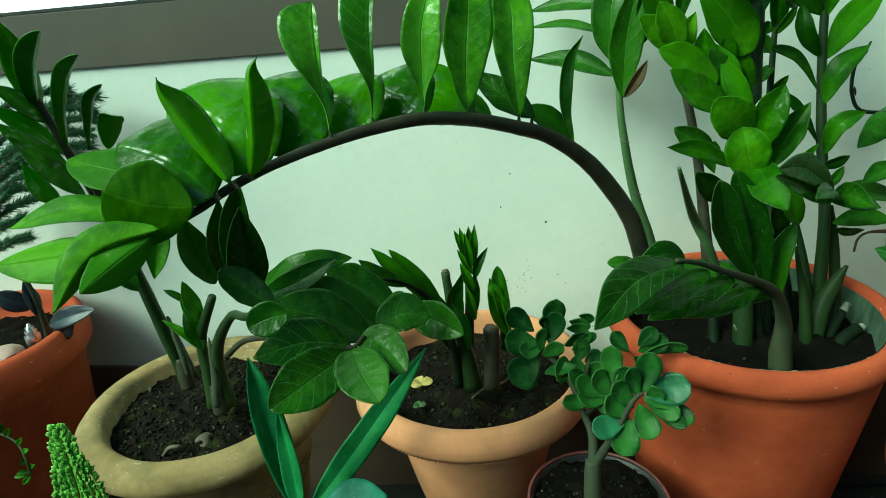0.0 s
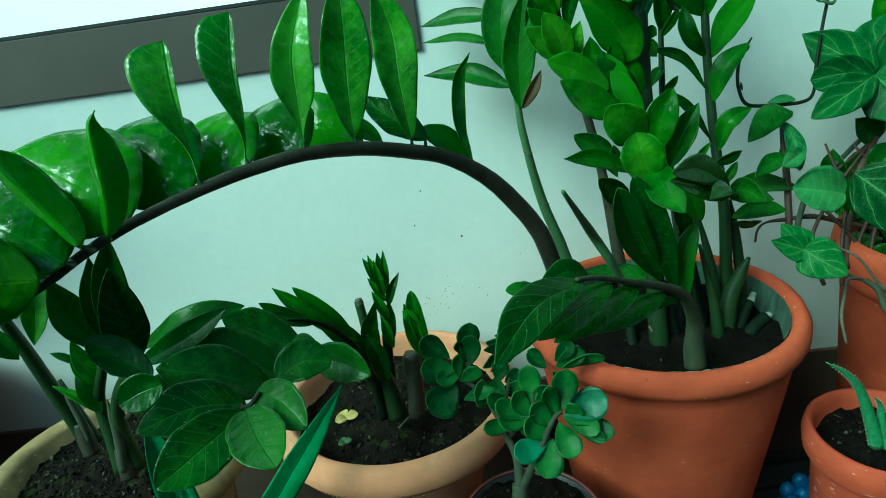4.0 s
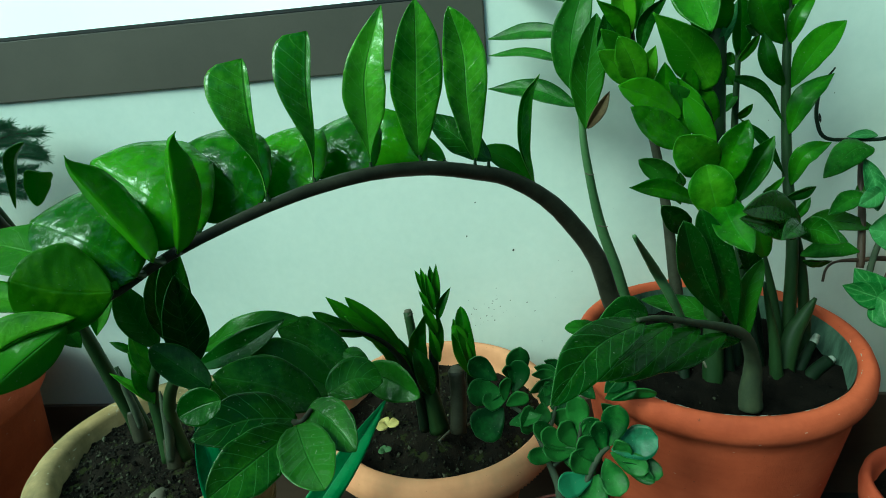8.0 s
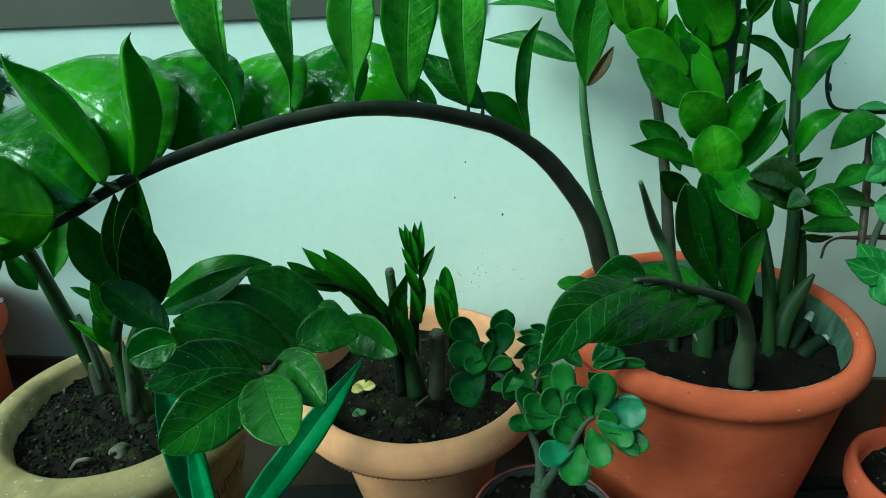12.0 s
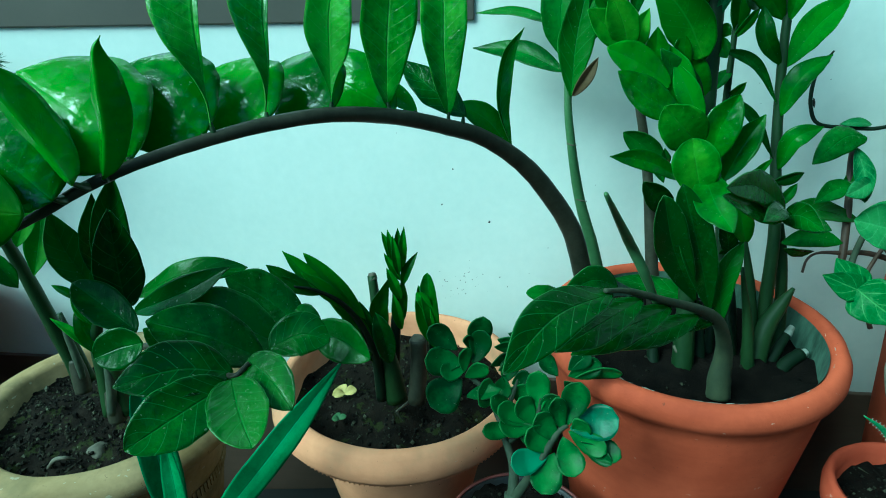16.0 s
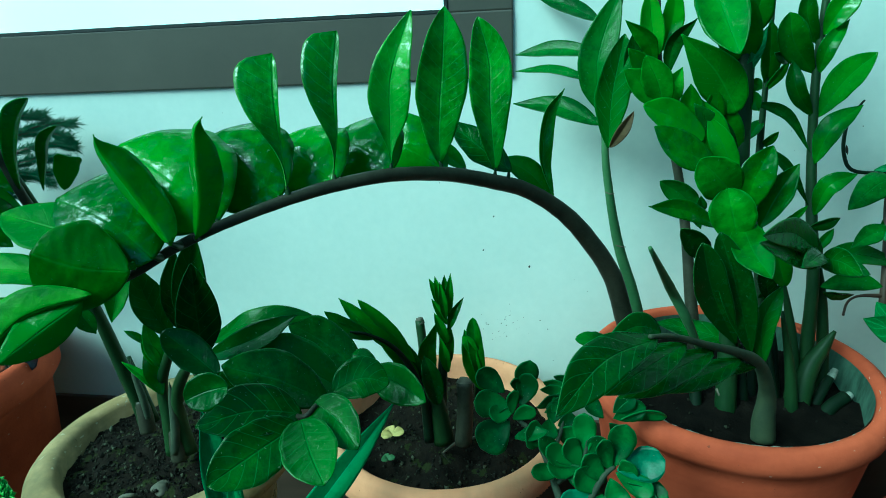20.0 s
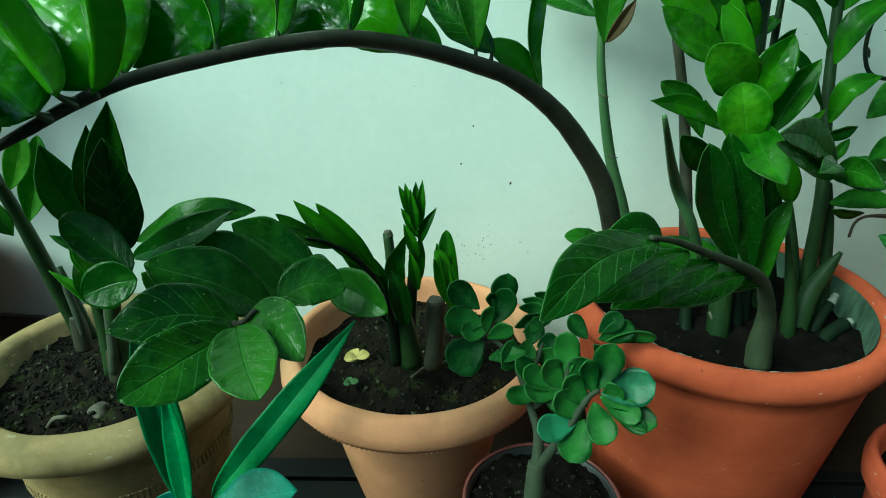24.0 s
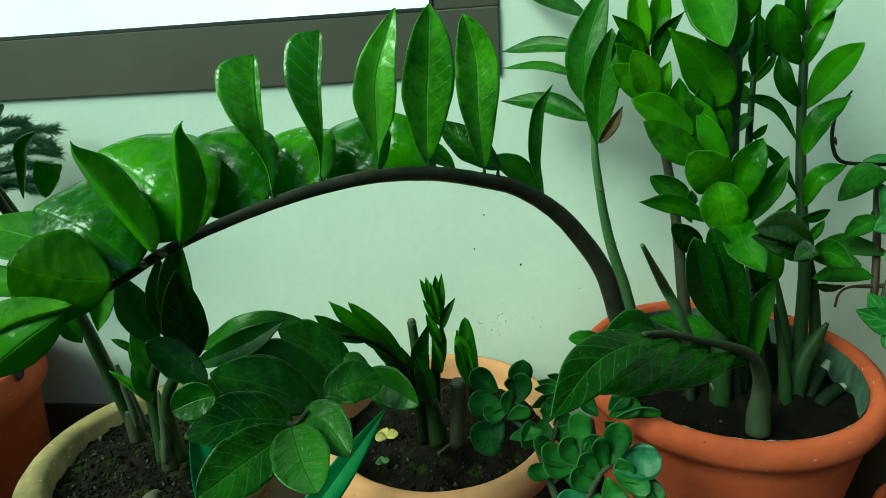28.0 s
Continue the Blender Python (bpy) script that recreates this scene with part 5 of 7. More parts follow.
leaf(thinstem, (0.287, 0.860, 0.751), (0.309, 0.855, 0.785), 0.012, (0.10, -0.98, -0.19), leaf_mid)
leaf(thinstem, (0.309, 0.855, 0.785), (0.285, 0.835, 0.796), 0.014, (0.52, -0.78, -0.34), leaf_dark)
leaf(thinstem, (0.290, 0.862, 0.756), (0.285, 0.860, 0.831), 0.025, (0.13, -0.99, -0.02), leaf_mid, fold=0.35, bend=0.04)
leaf(thinstem, (0.289, 0.854, 0.684), (0.304, 0.842, 0.704), 0.011, (-0.15, -0.91, -0.40), leaf_mid)
leaf(thinstem, (0.289, 0.861, 0.715), (0.269, 0.835, 0.697), 0.016, (-0.17, -0.45, 0.87), leaf_mid)
leaf(thinstem, (0.293, 0.799, 0.501), (0.310, 0.781, 0.530), 0.018, (-0.32, -0.88, -0.36), leaf_dark)
bent_leaf(tall, [(0.2703, 0.6948, 0.4677), (0.2604, 0.6861, 0.5262), (0.2749, 0.6883, 0.5683)], 0.0283, (-0.26, -0.95, -0.19), leaf_deep, 0, (18, 8), (18, 8), 0.55, 0.8, 0.8)
shootA = stem(zz_big, [(0.311, 0.696, 0.393), (0.304, 0.706, 0.457), (0.288, 0.712, 0.528)], [0.0081, 0.0059, 0.0019], stem_green, "stem")
brokenstem = stem(zz_big, [(0.317, 0.705, 0.386), (0.332, 0.726, 0.444), (0.348, 0.735, 0.472), (0.358, 0.737, 0.492)], [0.0129, 0.0108, 0.0074, 0.0020], stem_green, "stem", "snapped dark stem")
stubA = stem(zz_big, [(0.328, 0.706, 0.385), (0.349, 0.726, 0.411), (0.369, 0.748, 0.429)], [0.0068, 0.0062, 0.0049], stem_shade, "stem_stub", "cut-off green stem stub")
stubB = stem(zz_big, [(0.334, 0.696, 0.384), (0.358, 0.715, 0.403), (0.378, 0.726, 0.412)], [0.0094, 0.0081, 0.0075], stem_shade, "stem_stub", "cut-off green stem stub")
stubAcap = stem(stubA, [(0.366, 0.744, 0.426), (0.373, 0.750, 0.434)], [0.0055, 0.0035], cut_pale, "dry_end", "pale dried cut end")
stubBcap = stem(stubB, [(0.374, 0.723, 0.410), (0.384, 0.728, 0.414)], [0.0068, 0.0041], cut_pale, "dry_end", "pale dried cut end")
# sheaths at the soil, in the stem colour that has shade painted in
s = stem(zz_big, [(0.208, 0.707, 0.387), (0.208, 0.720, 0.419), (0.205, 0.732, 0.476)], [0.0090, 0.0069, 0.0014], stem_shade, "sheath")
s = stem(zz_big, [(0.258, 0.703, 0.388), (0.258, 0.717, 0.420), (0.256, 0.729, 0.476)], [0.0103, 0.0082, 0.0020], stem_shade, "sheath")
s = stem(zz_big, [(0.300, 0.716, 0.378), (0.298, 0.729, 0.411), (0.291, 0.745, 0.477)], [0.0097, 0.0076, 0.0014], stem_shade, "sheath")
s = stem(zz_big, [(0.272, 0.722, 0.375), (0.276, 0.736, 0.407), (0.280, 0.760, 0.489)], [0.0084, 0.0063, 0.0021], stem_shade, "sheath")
dryA = stem(zz_big, [(0.226, 0.701, 0.432), (0.230, 0.697, 0.427), (0.235, 0.694, 0.426)], [0.0020, 0.0033, 0.0013], root_pale, "dry_end", "shrivelled pale stem end")
bent_leaf(tall, [(0.2507, 0.7160, 0.4810), (0.2092, 0.7287, 0.4905), (0.1601, 0.7433, 0.4941)], 0.0334, (0.04, -0.51, 0.86), leaf_deep, 0, (8, 8), (8, -8), 0.5, 0.7, 0.8)
droop = stem(zz_big, [(0.261, 0.641, 0.409), (0.260, 0.644, 0.431), (0.259, 0.644, 0.468), (0.241, 0.626, 0.510), (0.212, 0.596, 0.539), (0.170, 0.554, 0.570), (0.132, 0.516, 0.598), (0.107, 0.486, 0.614)], [0.0128, 0.0118, 0.0084, 0.0062, 0.0046, 0.0034, 0.0026, 0.0018], bark_olive, "stem", "bent greyish drooping stem")
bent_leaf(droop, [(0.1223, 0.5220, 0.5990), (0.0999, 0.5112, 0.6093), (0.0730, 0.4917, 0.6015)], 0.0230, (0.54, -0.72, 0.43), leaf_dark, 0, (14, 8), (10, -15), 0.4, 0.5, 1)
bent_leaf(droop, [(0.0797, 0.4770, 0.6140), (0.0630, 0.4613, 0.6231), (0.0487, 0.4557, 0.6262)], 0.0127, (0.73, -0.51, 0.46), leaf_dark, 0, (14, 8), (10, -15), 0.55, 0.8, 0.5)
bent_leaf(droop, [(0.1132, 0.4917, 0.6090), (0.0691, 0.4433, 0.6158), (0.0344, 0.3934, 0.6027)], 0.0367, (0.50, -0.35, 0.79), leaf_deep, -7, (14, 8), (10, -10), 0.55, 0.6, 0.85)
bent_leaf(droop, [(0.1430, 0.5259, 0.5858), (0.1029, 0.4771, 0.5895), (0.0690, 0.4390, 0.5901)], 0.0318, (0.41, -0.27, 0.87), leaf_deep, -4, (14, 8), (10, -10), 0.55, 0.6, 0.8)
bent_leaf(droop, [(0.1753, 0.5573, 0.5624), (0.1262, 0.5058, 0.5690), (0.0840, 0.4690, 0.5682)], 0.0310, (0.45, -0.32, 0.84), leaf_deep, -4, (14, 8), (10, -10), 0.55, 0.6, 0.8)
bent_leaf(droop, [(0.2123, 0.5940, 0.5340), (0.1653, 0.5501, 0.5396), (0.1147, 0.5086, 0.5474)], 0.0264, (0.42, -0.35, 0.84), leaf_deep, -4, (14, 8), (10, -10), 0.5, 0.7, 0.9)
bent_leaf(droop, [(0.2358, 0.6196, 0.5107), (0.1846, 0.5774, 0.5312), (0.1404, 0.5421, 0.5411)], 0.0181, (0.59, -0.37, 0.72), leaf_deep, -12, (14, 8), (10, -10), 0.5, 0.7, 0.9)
spear = stem(zz_big, [(0.163, 0.556, 0.565), (0.146, 0.542, 0.602), (0.127, 0.527, 0.638), (0.093, 0.433, 0.707)], [0.0029, 0.0043, 0.0041, 0.0014], stem_pale, "leaf_spear", "rolled young green leaf")
# ---- plant in the peach pot ----
zz_peach = thing("zz_plant", (-0.105, 0.745, 0.318), "young zamioculcas with an upright bud, short shoots and cut stumps", "potted plant", "zamioculcas plants")
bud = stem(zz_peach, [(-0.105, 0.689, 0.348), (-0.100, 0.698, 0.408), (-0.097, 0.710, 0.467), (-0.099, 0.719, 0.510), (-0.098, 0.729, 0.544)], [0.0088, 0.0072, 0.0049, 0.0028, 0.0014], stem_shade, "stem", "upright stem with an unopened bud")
bent_leaf(bud, [(-0.0923, 0.7153, 0.5085), (-0.1015, 0.7182, 0.5345), (-0.1119, 0.7228, 0.5564)], 0.0137, (0.26, -0.94, 0.20), leaf_mid, 0, (26, 8), (26, 8), 0.45, 0.6, 0.9)
bent_leaf(bud, [(-0.0932, 0.7134, 0.5126), (-0.0988, 0.7154, 0.5373), (-0.1044, 0.7210, 0.5601)], 0.0130, (0.25, -0.96, 0.13), leaf_mid, 0, (26, 8), (26, 8), 0.45, 0.6, 0.9)
bent_leaf(bud, [(-0.0924, 0.7171, 0.5107), (-0.0933, 0.7242, 0.5355), (-0.0942, 0.7305, 0.5582)], 0.0138, (0.16, -0.95, 0.28), leaf_mid, 0, (26, 8), (26, 8), 0.45, 0.6, 0.9)
bent_leaf(bud, [(-0.0891, 0.7130, 0.5098), (-0.0875, 0.7174, 0.5350), (-0.0857, 0.7259, 0.5624)], 0.0130, (0.14, -0.98, 0.16), leaf_mid, 0, (26, 8), (26, 8), 0.45, 0.6, 0.9)
bent_leaf(bud, [(-0.0912, 0.7081, 0.5092), (-0.0935, 0.7096, 0.5311), (-0.0977, 0.7158, 0.5550)], 0.0122, (0.21, -0.97, 0.09), leaf_mid, 0, (26, 8), (26, 8), 0.45, 0.6, 0.9)
bent_leaf(bud, [(-0.0882, 0.7096, 0.4946), (-0.0820, 0.7136, 0.5141), (-0.0701, 0.7204, 0.5329)], 0.0130, (0.06, -0.98, 0.18), leaf_mid, 0, (26, 8), (26, 8), 0.45, 0.6, 0.9)
bent_leaf(bud, [(-0.0892, 0.7096, 0.5008), (-0.0991, 0.7095, 0.5190), (-0.1081, 0.7118, 0.5345)], 0.0109, (0.33, -0.93, 0.18), leaf_mid, 0, (26, 8), (26, 8), 0.45, 0.6, 0.9)
bent_leaf(bud, [(-0.0898, 0.7044, 0.4787), (-0.0967, 0.7035, 0.4993), (-0.1048, 0.7062, 0.5184)], 0.0151, (0.33, -0.94, 0.07), leaf_mid, 0, (26, 8), (26, 8), 0.45, 0.6, 0.9)
bent_leaf(bud, [(-0.0897, 0.6978, 0.4414), (-0.0941, 0.6998, 0.4656), (-0.0984, 0.7043, 0.4849)], 0.0152, (0.25, -0.96, 0.12), leaf_mid, 0, (26, 8), (26, 8), 0.45, 0.6, 0.9)
bent_leaf(bud, [(-0.0886, 0.7032, 0.4493), (-0.0873, 0.7070, 0.4789), (-0.0888, 0.7126, 0.5030)], 0.0125, (0.14, -0.98, 0.12), leaf_mid, 0, (26, 8), (26, 8), 0.45, 0.6, 0.9)
sheathA = stem(zz_peach, [(-0.097, 0.681, 0.351), (-0.105, 0.684, 0.401), (-0.114, 0.691, 0.447), (-0.116, 0.697, 0.476)], [0.0140, 0.0125, 0.0075, 0.0025], stem_green, "sheath")
bent_leaf(sheathA, [(-0.1073, 0.6797, 0.4491), (-0.1126, 0.6831, 0.4804), (-0.1005, 0.6935, 0.5114)], 0.0257, (0.09, -0.99, 0.12), leaf_mid, 20, (30, 8), (14, 8), 0.42, 0.5, 1)
bent_leaf(sheathA, [(-0.0986, 0.6636, 0.4173), (-0.1043, 0.6643, 0.4559), (-0.1137, 0.6733, 0.4777)], 0.0268, (0.28, -0.96, 0.06), leaf_dark, 0, (24, 8), (24, 8), 0.45, 0.5, 0.9)
stumpA = stem(zz_peach, [(-0.116, 0.692, 0.360), (-0.123, 0.717, 0.447), (-0.129, 0.731, 0.495)], [0.0066, 0.0061, 0.0057], stem_green, "stem_stub", "thin cut stump")
stumpAcap = stem(stumpA, [(-0.128, 0.730, 0.491), (-0.129, 0.731, 0.498)], [0.0060, 0.0043], root_pale, "dry_end", "pale dried cut end")
shootB = stem(zz_peach, [(-0.051, 0.705, 0.394), (-0.053, 0.714, 0.430), (-0.058, 0.723, 0.466), (-0.061, 0.731, 0.498)], [0.0080, 0.0075, 0.0060, 0.0022], stem_green, "stem")
bent_leaf(shootB, [(-0.0467, 0.6927, 0.4217), (-0.0618, 0.6951, 0.4628), (-0.0692, 0.7085, 0.4955)], 0.0233, (0.03, -1.00, 0.07), leaf_mid, 25, (30, 8), (20, 8), 0.5, 0.5, 0.8)
bent_leaf(shootB, [(-0.0465, 0.6920, 0.4254), (-0.0533, 0.6960, 0.4702), (-0.0588, 0.7134, 0.5099)], 0.0219, (0.35, -0.93, 0.14), leaf_mid, -20, (20, 8), (30, 8), 0.72, 0.6, 0.5)
bent_leaf(shootB, [(-0.0525, 0.6981, 0.4612), (-0.0623, 0.6965, 0.4837), (-0.0706, 0.7001, 0.4908)], 0.0163, (0.34, -0.94, 0.08), leaf_mid, 0, (24, 8), (24, 8), 0.5, 0.6, 0.9)
stumpB = stem(zz_peach, [(-0.071, 0.670, 0.356), (-0.068, 0.682, 0.402), (-0.069, 0.691, 0.432)], [0.0106, 0.0098, 0.0105], stem_dark, "stem_stub", "thick cut stump")
stumpBcap = stem(stumpB, [(-0.069, 0.691, 0.431), (-0.068, 0.692, 0.436)], [0.0101, 0.0077], root_pale, "dry_end", "pale dried cut end")
lean = stem(zz_peach, [(-0.114, 0.675, 0.356), (-0.116, 0.670, 0.412), (-0.123, 0.650, 0.470), (-0.138, 0.632, 0.511), (-0.158, 0.611, 0.538), (-0.175, 0.599, 0.548)], [0.0072, 0.0056, 0.0039, 0.0028, 0.0018, 0.0012], stem_shade, "stem", "leaning leafy shoot")
bent_leaf(lean, [(-0.1427, 0.6280, 0.5163), (-0.1690, 0.6228, 0.5489), (-0.1918, 0.6216, 0.5760)], 0.0191, (0.57, -0.74, 0.34), leaf_mid, -10, (20, 8), (12, 10), 0.5, 0.8, 1)
bent_leaf(lean, [(-0.1188, 0.6479, 0.4838), (-0.1468, 0.6387, 0.5293), (-0.1749, 0.6346, 0.5682)], 0.0221, (0.61, -0.76, 0.22), leaf_mid, -10, (20, 8), (12, 10), 0.5, 0.8, 0.7)
bent_leaf(lean, [(-0.1532, 0.6165, 0.5307), (-0.1779, 0.6004, 0.5509), (-0.1987, 0.5944, 0.5731)], 0.0197, (0.72, -0.49, 0.49), leaf_mid, -10, (14, 8), (10, -6), 0.5, 0.7, 0.8)
leaf(lean, (-0.163, 0.611, 0.534), (-0.197, 0.590, 0.562), 0.0125, (0.71, -0.48, 0.51), leaf_mid, fold=0.3, bend=0.05)
leaf(lean, (-0.115, 0.670, 0.411), (-0.144, 0.666, 0.464), 0.0164, (0.64, -0.71, 0.30), leaf_dark, fold=0.5)
leaf(lean, (-0.120, 0.662, 0.444), (-0.148, 0.640, 0.507), 0.0187, (0.70, -0.71, 0.07), leaf_mid, fold=0.5)
leaf(lean, (-0.125, 0.651, 0.473), (-0.162, 0.641, 0.540), 0.0203, (0.42, -0.90, 0.09), leaf_mid, fold=0.5)
leaf(lean, (-0.117, 0.664, 0.424), (-0.130, 0.670, 0.493), 0.0164, (0.67, -0.72, 0.18), leaf_dark, fold=0.5)
leaf(lean, (-0.134, 0.639, 0.500), (-0.172, 0.614, 0.556), 0.0164, (0.73, -0.66, 0.18), leaf_mid, fold=0.5)
leaf(lean, (-0.108, 0.623, 0.454), (-0.132, 0.542, 0.530), 0.0094, (0.93, -0.37, -0.10), leaf_dark)
# ---- plants in the ochre pot ----
zz_ochre = thing("zz_plant", (-0.458, 0.652, 0.325), "zamioculcas with dark leaves and a branch leaning forward", "potted plant", "zamioculcas plants")
leanleft = stem(zz_ochre, [(-0.482, 0.647, 0.378), (-0.484, 0.647, 0.405), (-0.490, 0.642, 0.460), (-0.493, 0.630, 0.536), (-0.490, 0.610, 0.605), (-0.484, 0.584, 0.670), (-0.475, 0.549, 0.740), (-0.472, 0.524, 0.783)], [0.0102, 0.0094, 0.0087, 0.0073, 0.0056, 0.0046, 0.0036, 0.0024], stem_green, "stem", "long stem leaning away from the pot")
stemB = stem(zz_ochre, [(-0.431, 0.619, 0.357), (-0.434, 0.628, 0.407), (-0.433, 0.632, 0.454), (-0.391, 0.611, 0.522)], [0.0092, 0.0077, 0.0068, 0.0051], stem_green, "stem")
stemC = stem(zz_ochre, [(-0.407, 0.618, 0.362), (-0.411, 0.619, 0.417), (-0.395, 0.608, 0.463), (-0.349, 0.572, 0.517), (-0.283, 0.487, 0.563), (-0.223, 0.407, 0.610)], [0.0091, 0.0082, 0.0072, 0.0054, 0.0042, 0.003], stem_green, "stem")
stemD = stem(zz_ochre, [(-0.471, 0.650, 0.380), (-0.486, 0.657, 0.428), (-0.496, 0.661, 0.468)], [0.0066, 0.0058, 0.0036], stem_green, "stem")
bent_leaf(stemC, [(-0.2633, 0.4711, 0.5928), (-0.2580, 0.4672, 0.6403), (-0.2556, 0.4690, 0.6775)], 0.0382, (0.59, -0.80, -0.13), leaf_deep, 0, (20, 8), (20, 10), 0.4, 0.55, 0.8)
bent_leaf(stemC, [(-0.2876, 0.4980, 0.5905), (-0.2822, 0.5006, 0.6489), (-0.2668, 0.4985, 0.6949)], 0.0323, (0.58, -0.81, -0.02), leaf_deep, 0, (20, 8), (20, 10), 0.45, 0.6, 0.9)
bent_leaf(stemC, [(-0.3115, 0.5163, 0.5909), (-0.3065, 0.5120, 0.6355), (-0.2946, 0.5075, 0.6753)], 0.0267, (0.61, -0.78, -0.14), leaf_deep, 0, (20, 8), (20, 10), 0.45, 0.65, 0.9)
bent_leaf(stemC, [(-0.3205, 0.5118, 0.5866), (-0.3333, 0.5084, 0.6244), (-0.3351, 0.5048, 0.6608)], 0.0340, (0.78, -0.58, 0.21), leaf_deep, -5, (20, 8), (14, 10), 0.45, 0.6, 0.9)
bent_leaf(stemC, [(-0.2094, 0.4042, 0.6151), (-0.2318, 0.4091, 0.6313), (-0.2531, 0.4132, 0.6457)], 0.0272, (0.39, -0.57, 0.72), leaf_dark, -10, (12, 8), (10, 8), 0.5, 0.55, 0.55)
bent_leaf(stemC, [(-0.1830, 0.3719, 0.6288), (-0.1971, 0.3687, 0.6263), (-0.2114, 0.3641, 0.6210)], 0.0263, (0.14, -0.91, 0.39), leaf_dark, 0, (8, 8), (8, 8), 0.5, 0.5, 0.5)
bent_leaf(stemB, [(-0.4229, 0.6254, 0.4742), (-0.4353, 0.6312, 0.5035), (-0.4429, 0.6371, 0.5311)], 0.0243, (0.79, -0.45, 0.42), leaf_light, 0, (18, 8), (14, 8), 0.45, 0.7, 0.8)
bent_leaf(stemB, [(-0.4282, 0.6207, 0.4414), (-0.4394, 0.6252, 0.4697), (-0.4457, 0.6316, 0.4952)], 0.0245, (0.81, -0.44, 0.39), leaf_arch, 0, (18, 8), (14, 8), 0.5, 0.7, 0.8)
leaf(stemB, (-0.445, 0.635, 0.504), (-0.466, 0.630, 0.523), 0.010, (0.68, -0.36, 0.63), leaf_mid, fold=0.4, bend=0.05, wide=0.4)
leaf(stemB, (-0.427, 0.626, 0.479), (-0.445, 0.627, 0.511), 0.016, (0.70, -0.58, 0.41), leaf_light, fold=0.35, bend=0.05, wide=0.45)
leaf(stemB, (-0.429, 0.621, 0.443), (-0.473, 0.622, 0.485), 0.012, (0.65, -0.32, 0.69), leaf_light, fold=0.4, wide=0.4)
sheathP = stem(zz_ochre, [(-0.466, 0.633, 0.397), (-0.467, 0.634, 0.425), (-0.473, 0.637, 0.457), (-0.476, 0.641, 0.478)], [0.0034, 0.0048, 0.0034, 0.0007], bark_grey, "sheath", "papery grey-green sheath")
sheathQ = stem(zz_ochre, [(-0.418, 0.605, 0.369), (-0.414, 0.611, 0.405), (-0.414, 0.616, 0.441), (-0.415, 0.620, 0.461)], [0.0054, 0.0060, 0.0039, 0.0006], bark_grey, "sheath", "papery grey-green sheath")
baseA = stem(zz_ochre, [(-0.474, 0.637, 0.373), (-0.476, 0.641, 0.393), (-0.480, 0.645, 0.415)], [0.0098, 0.0098, 0.0076], stem_dark, "stem_base", "dark rough stem base")
baseB = stem(zz_ochre, [(-0.417, 0.610, 0.356), (-0.418, 0.613, 0.374), (-0.420, 0.616, 0.393)], [0.0102, 0.0101, 0.0074], stem_dark, "stem_base", "dark rough stem base")
forward = stem(zz_ochre, [(-0.388, 0.605, 0.443), (-0.348, 0.583, 0.478), (-0.289, 0.539, 0.510), (-0.219, 0.486, 0.540), (-0.161, 0.424, 0.568), (-0.148, 0.430, 0.576)], [0.0038, 0.0036, 0.0033, 0.0024, 0.0021, 0.0017], stem_dark, "stem", "dark branch leaning forward")
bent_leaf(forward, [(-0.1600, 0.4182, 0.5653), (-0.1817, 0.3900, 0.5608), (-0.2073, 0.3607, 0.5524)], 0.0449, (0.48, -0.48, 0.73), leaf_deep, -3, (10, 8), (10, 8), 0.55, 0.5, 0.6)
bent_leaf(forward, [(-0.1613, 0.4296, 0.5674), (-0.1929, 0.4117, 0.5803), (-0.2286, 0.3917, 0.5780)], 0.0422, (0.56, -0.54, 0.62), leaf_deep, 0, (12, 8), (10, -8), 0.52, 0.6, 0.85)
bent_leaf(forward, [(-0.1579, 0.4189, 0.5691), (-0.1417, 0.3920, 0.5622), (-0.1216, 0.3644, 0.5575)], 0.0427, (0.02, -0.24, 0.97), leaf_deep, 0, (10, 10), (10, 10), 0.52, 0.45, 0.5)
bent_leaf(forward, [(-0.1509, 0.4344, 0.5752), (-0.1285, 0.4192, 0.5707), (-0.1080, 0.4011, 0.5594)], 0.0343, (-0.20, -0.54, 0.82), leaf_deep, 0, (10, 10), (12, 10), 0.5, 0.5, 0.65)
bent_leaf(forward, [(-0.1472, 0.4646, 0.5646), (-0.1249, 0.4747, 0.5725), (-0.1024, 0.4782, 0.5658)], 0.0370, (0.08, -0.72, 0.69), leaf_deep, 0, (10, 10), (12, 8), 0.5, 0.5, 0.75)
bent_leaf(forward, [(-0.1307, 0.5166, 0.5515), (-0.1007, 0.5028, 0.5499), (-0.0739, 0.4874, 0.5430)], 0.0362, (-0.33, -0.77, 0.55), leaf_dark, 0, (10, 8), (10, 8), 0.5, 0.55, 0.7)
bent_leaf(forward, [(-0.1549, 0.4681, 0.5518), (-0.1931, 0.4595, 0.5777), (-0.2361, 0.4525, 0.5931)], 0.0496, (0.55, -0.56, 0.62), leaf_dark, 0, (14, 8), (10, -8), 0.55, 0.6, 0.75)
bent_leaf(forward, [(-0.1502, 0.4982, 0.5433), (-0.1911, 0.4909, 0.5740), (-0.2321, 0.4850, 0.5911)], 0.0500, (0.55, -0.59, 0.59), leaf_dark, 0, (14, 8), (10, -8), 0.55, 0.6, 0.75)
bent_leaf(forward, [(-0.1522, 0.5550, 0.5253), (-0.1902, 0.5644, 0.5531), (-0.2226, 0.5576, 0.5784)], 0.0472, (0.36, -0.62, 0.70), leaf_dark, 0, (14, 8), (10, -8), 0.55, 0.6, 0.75)
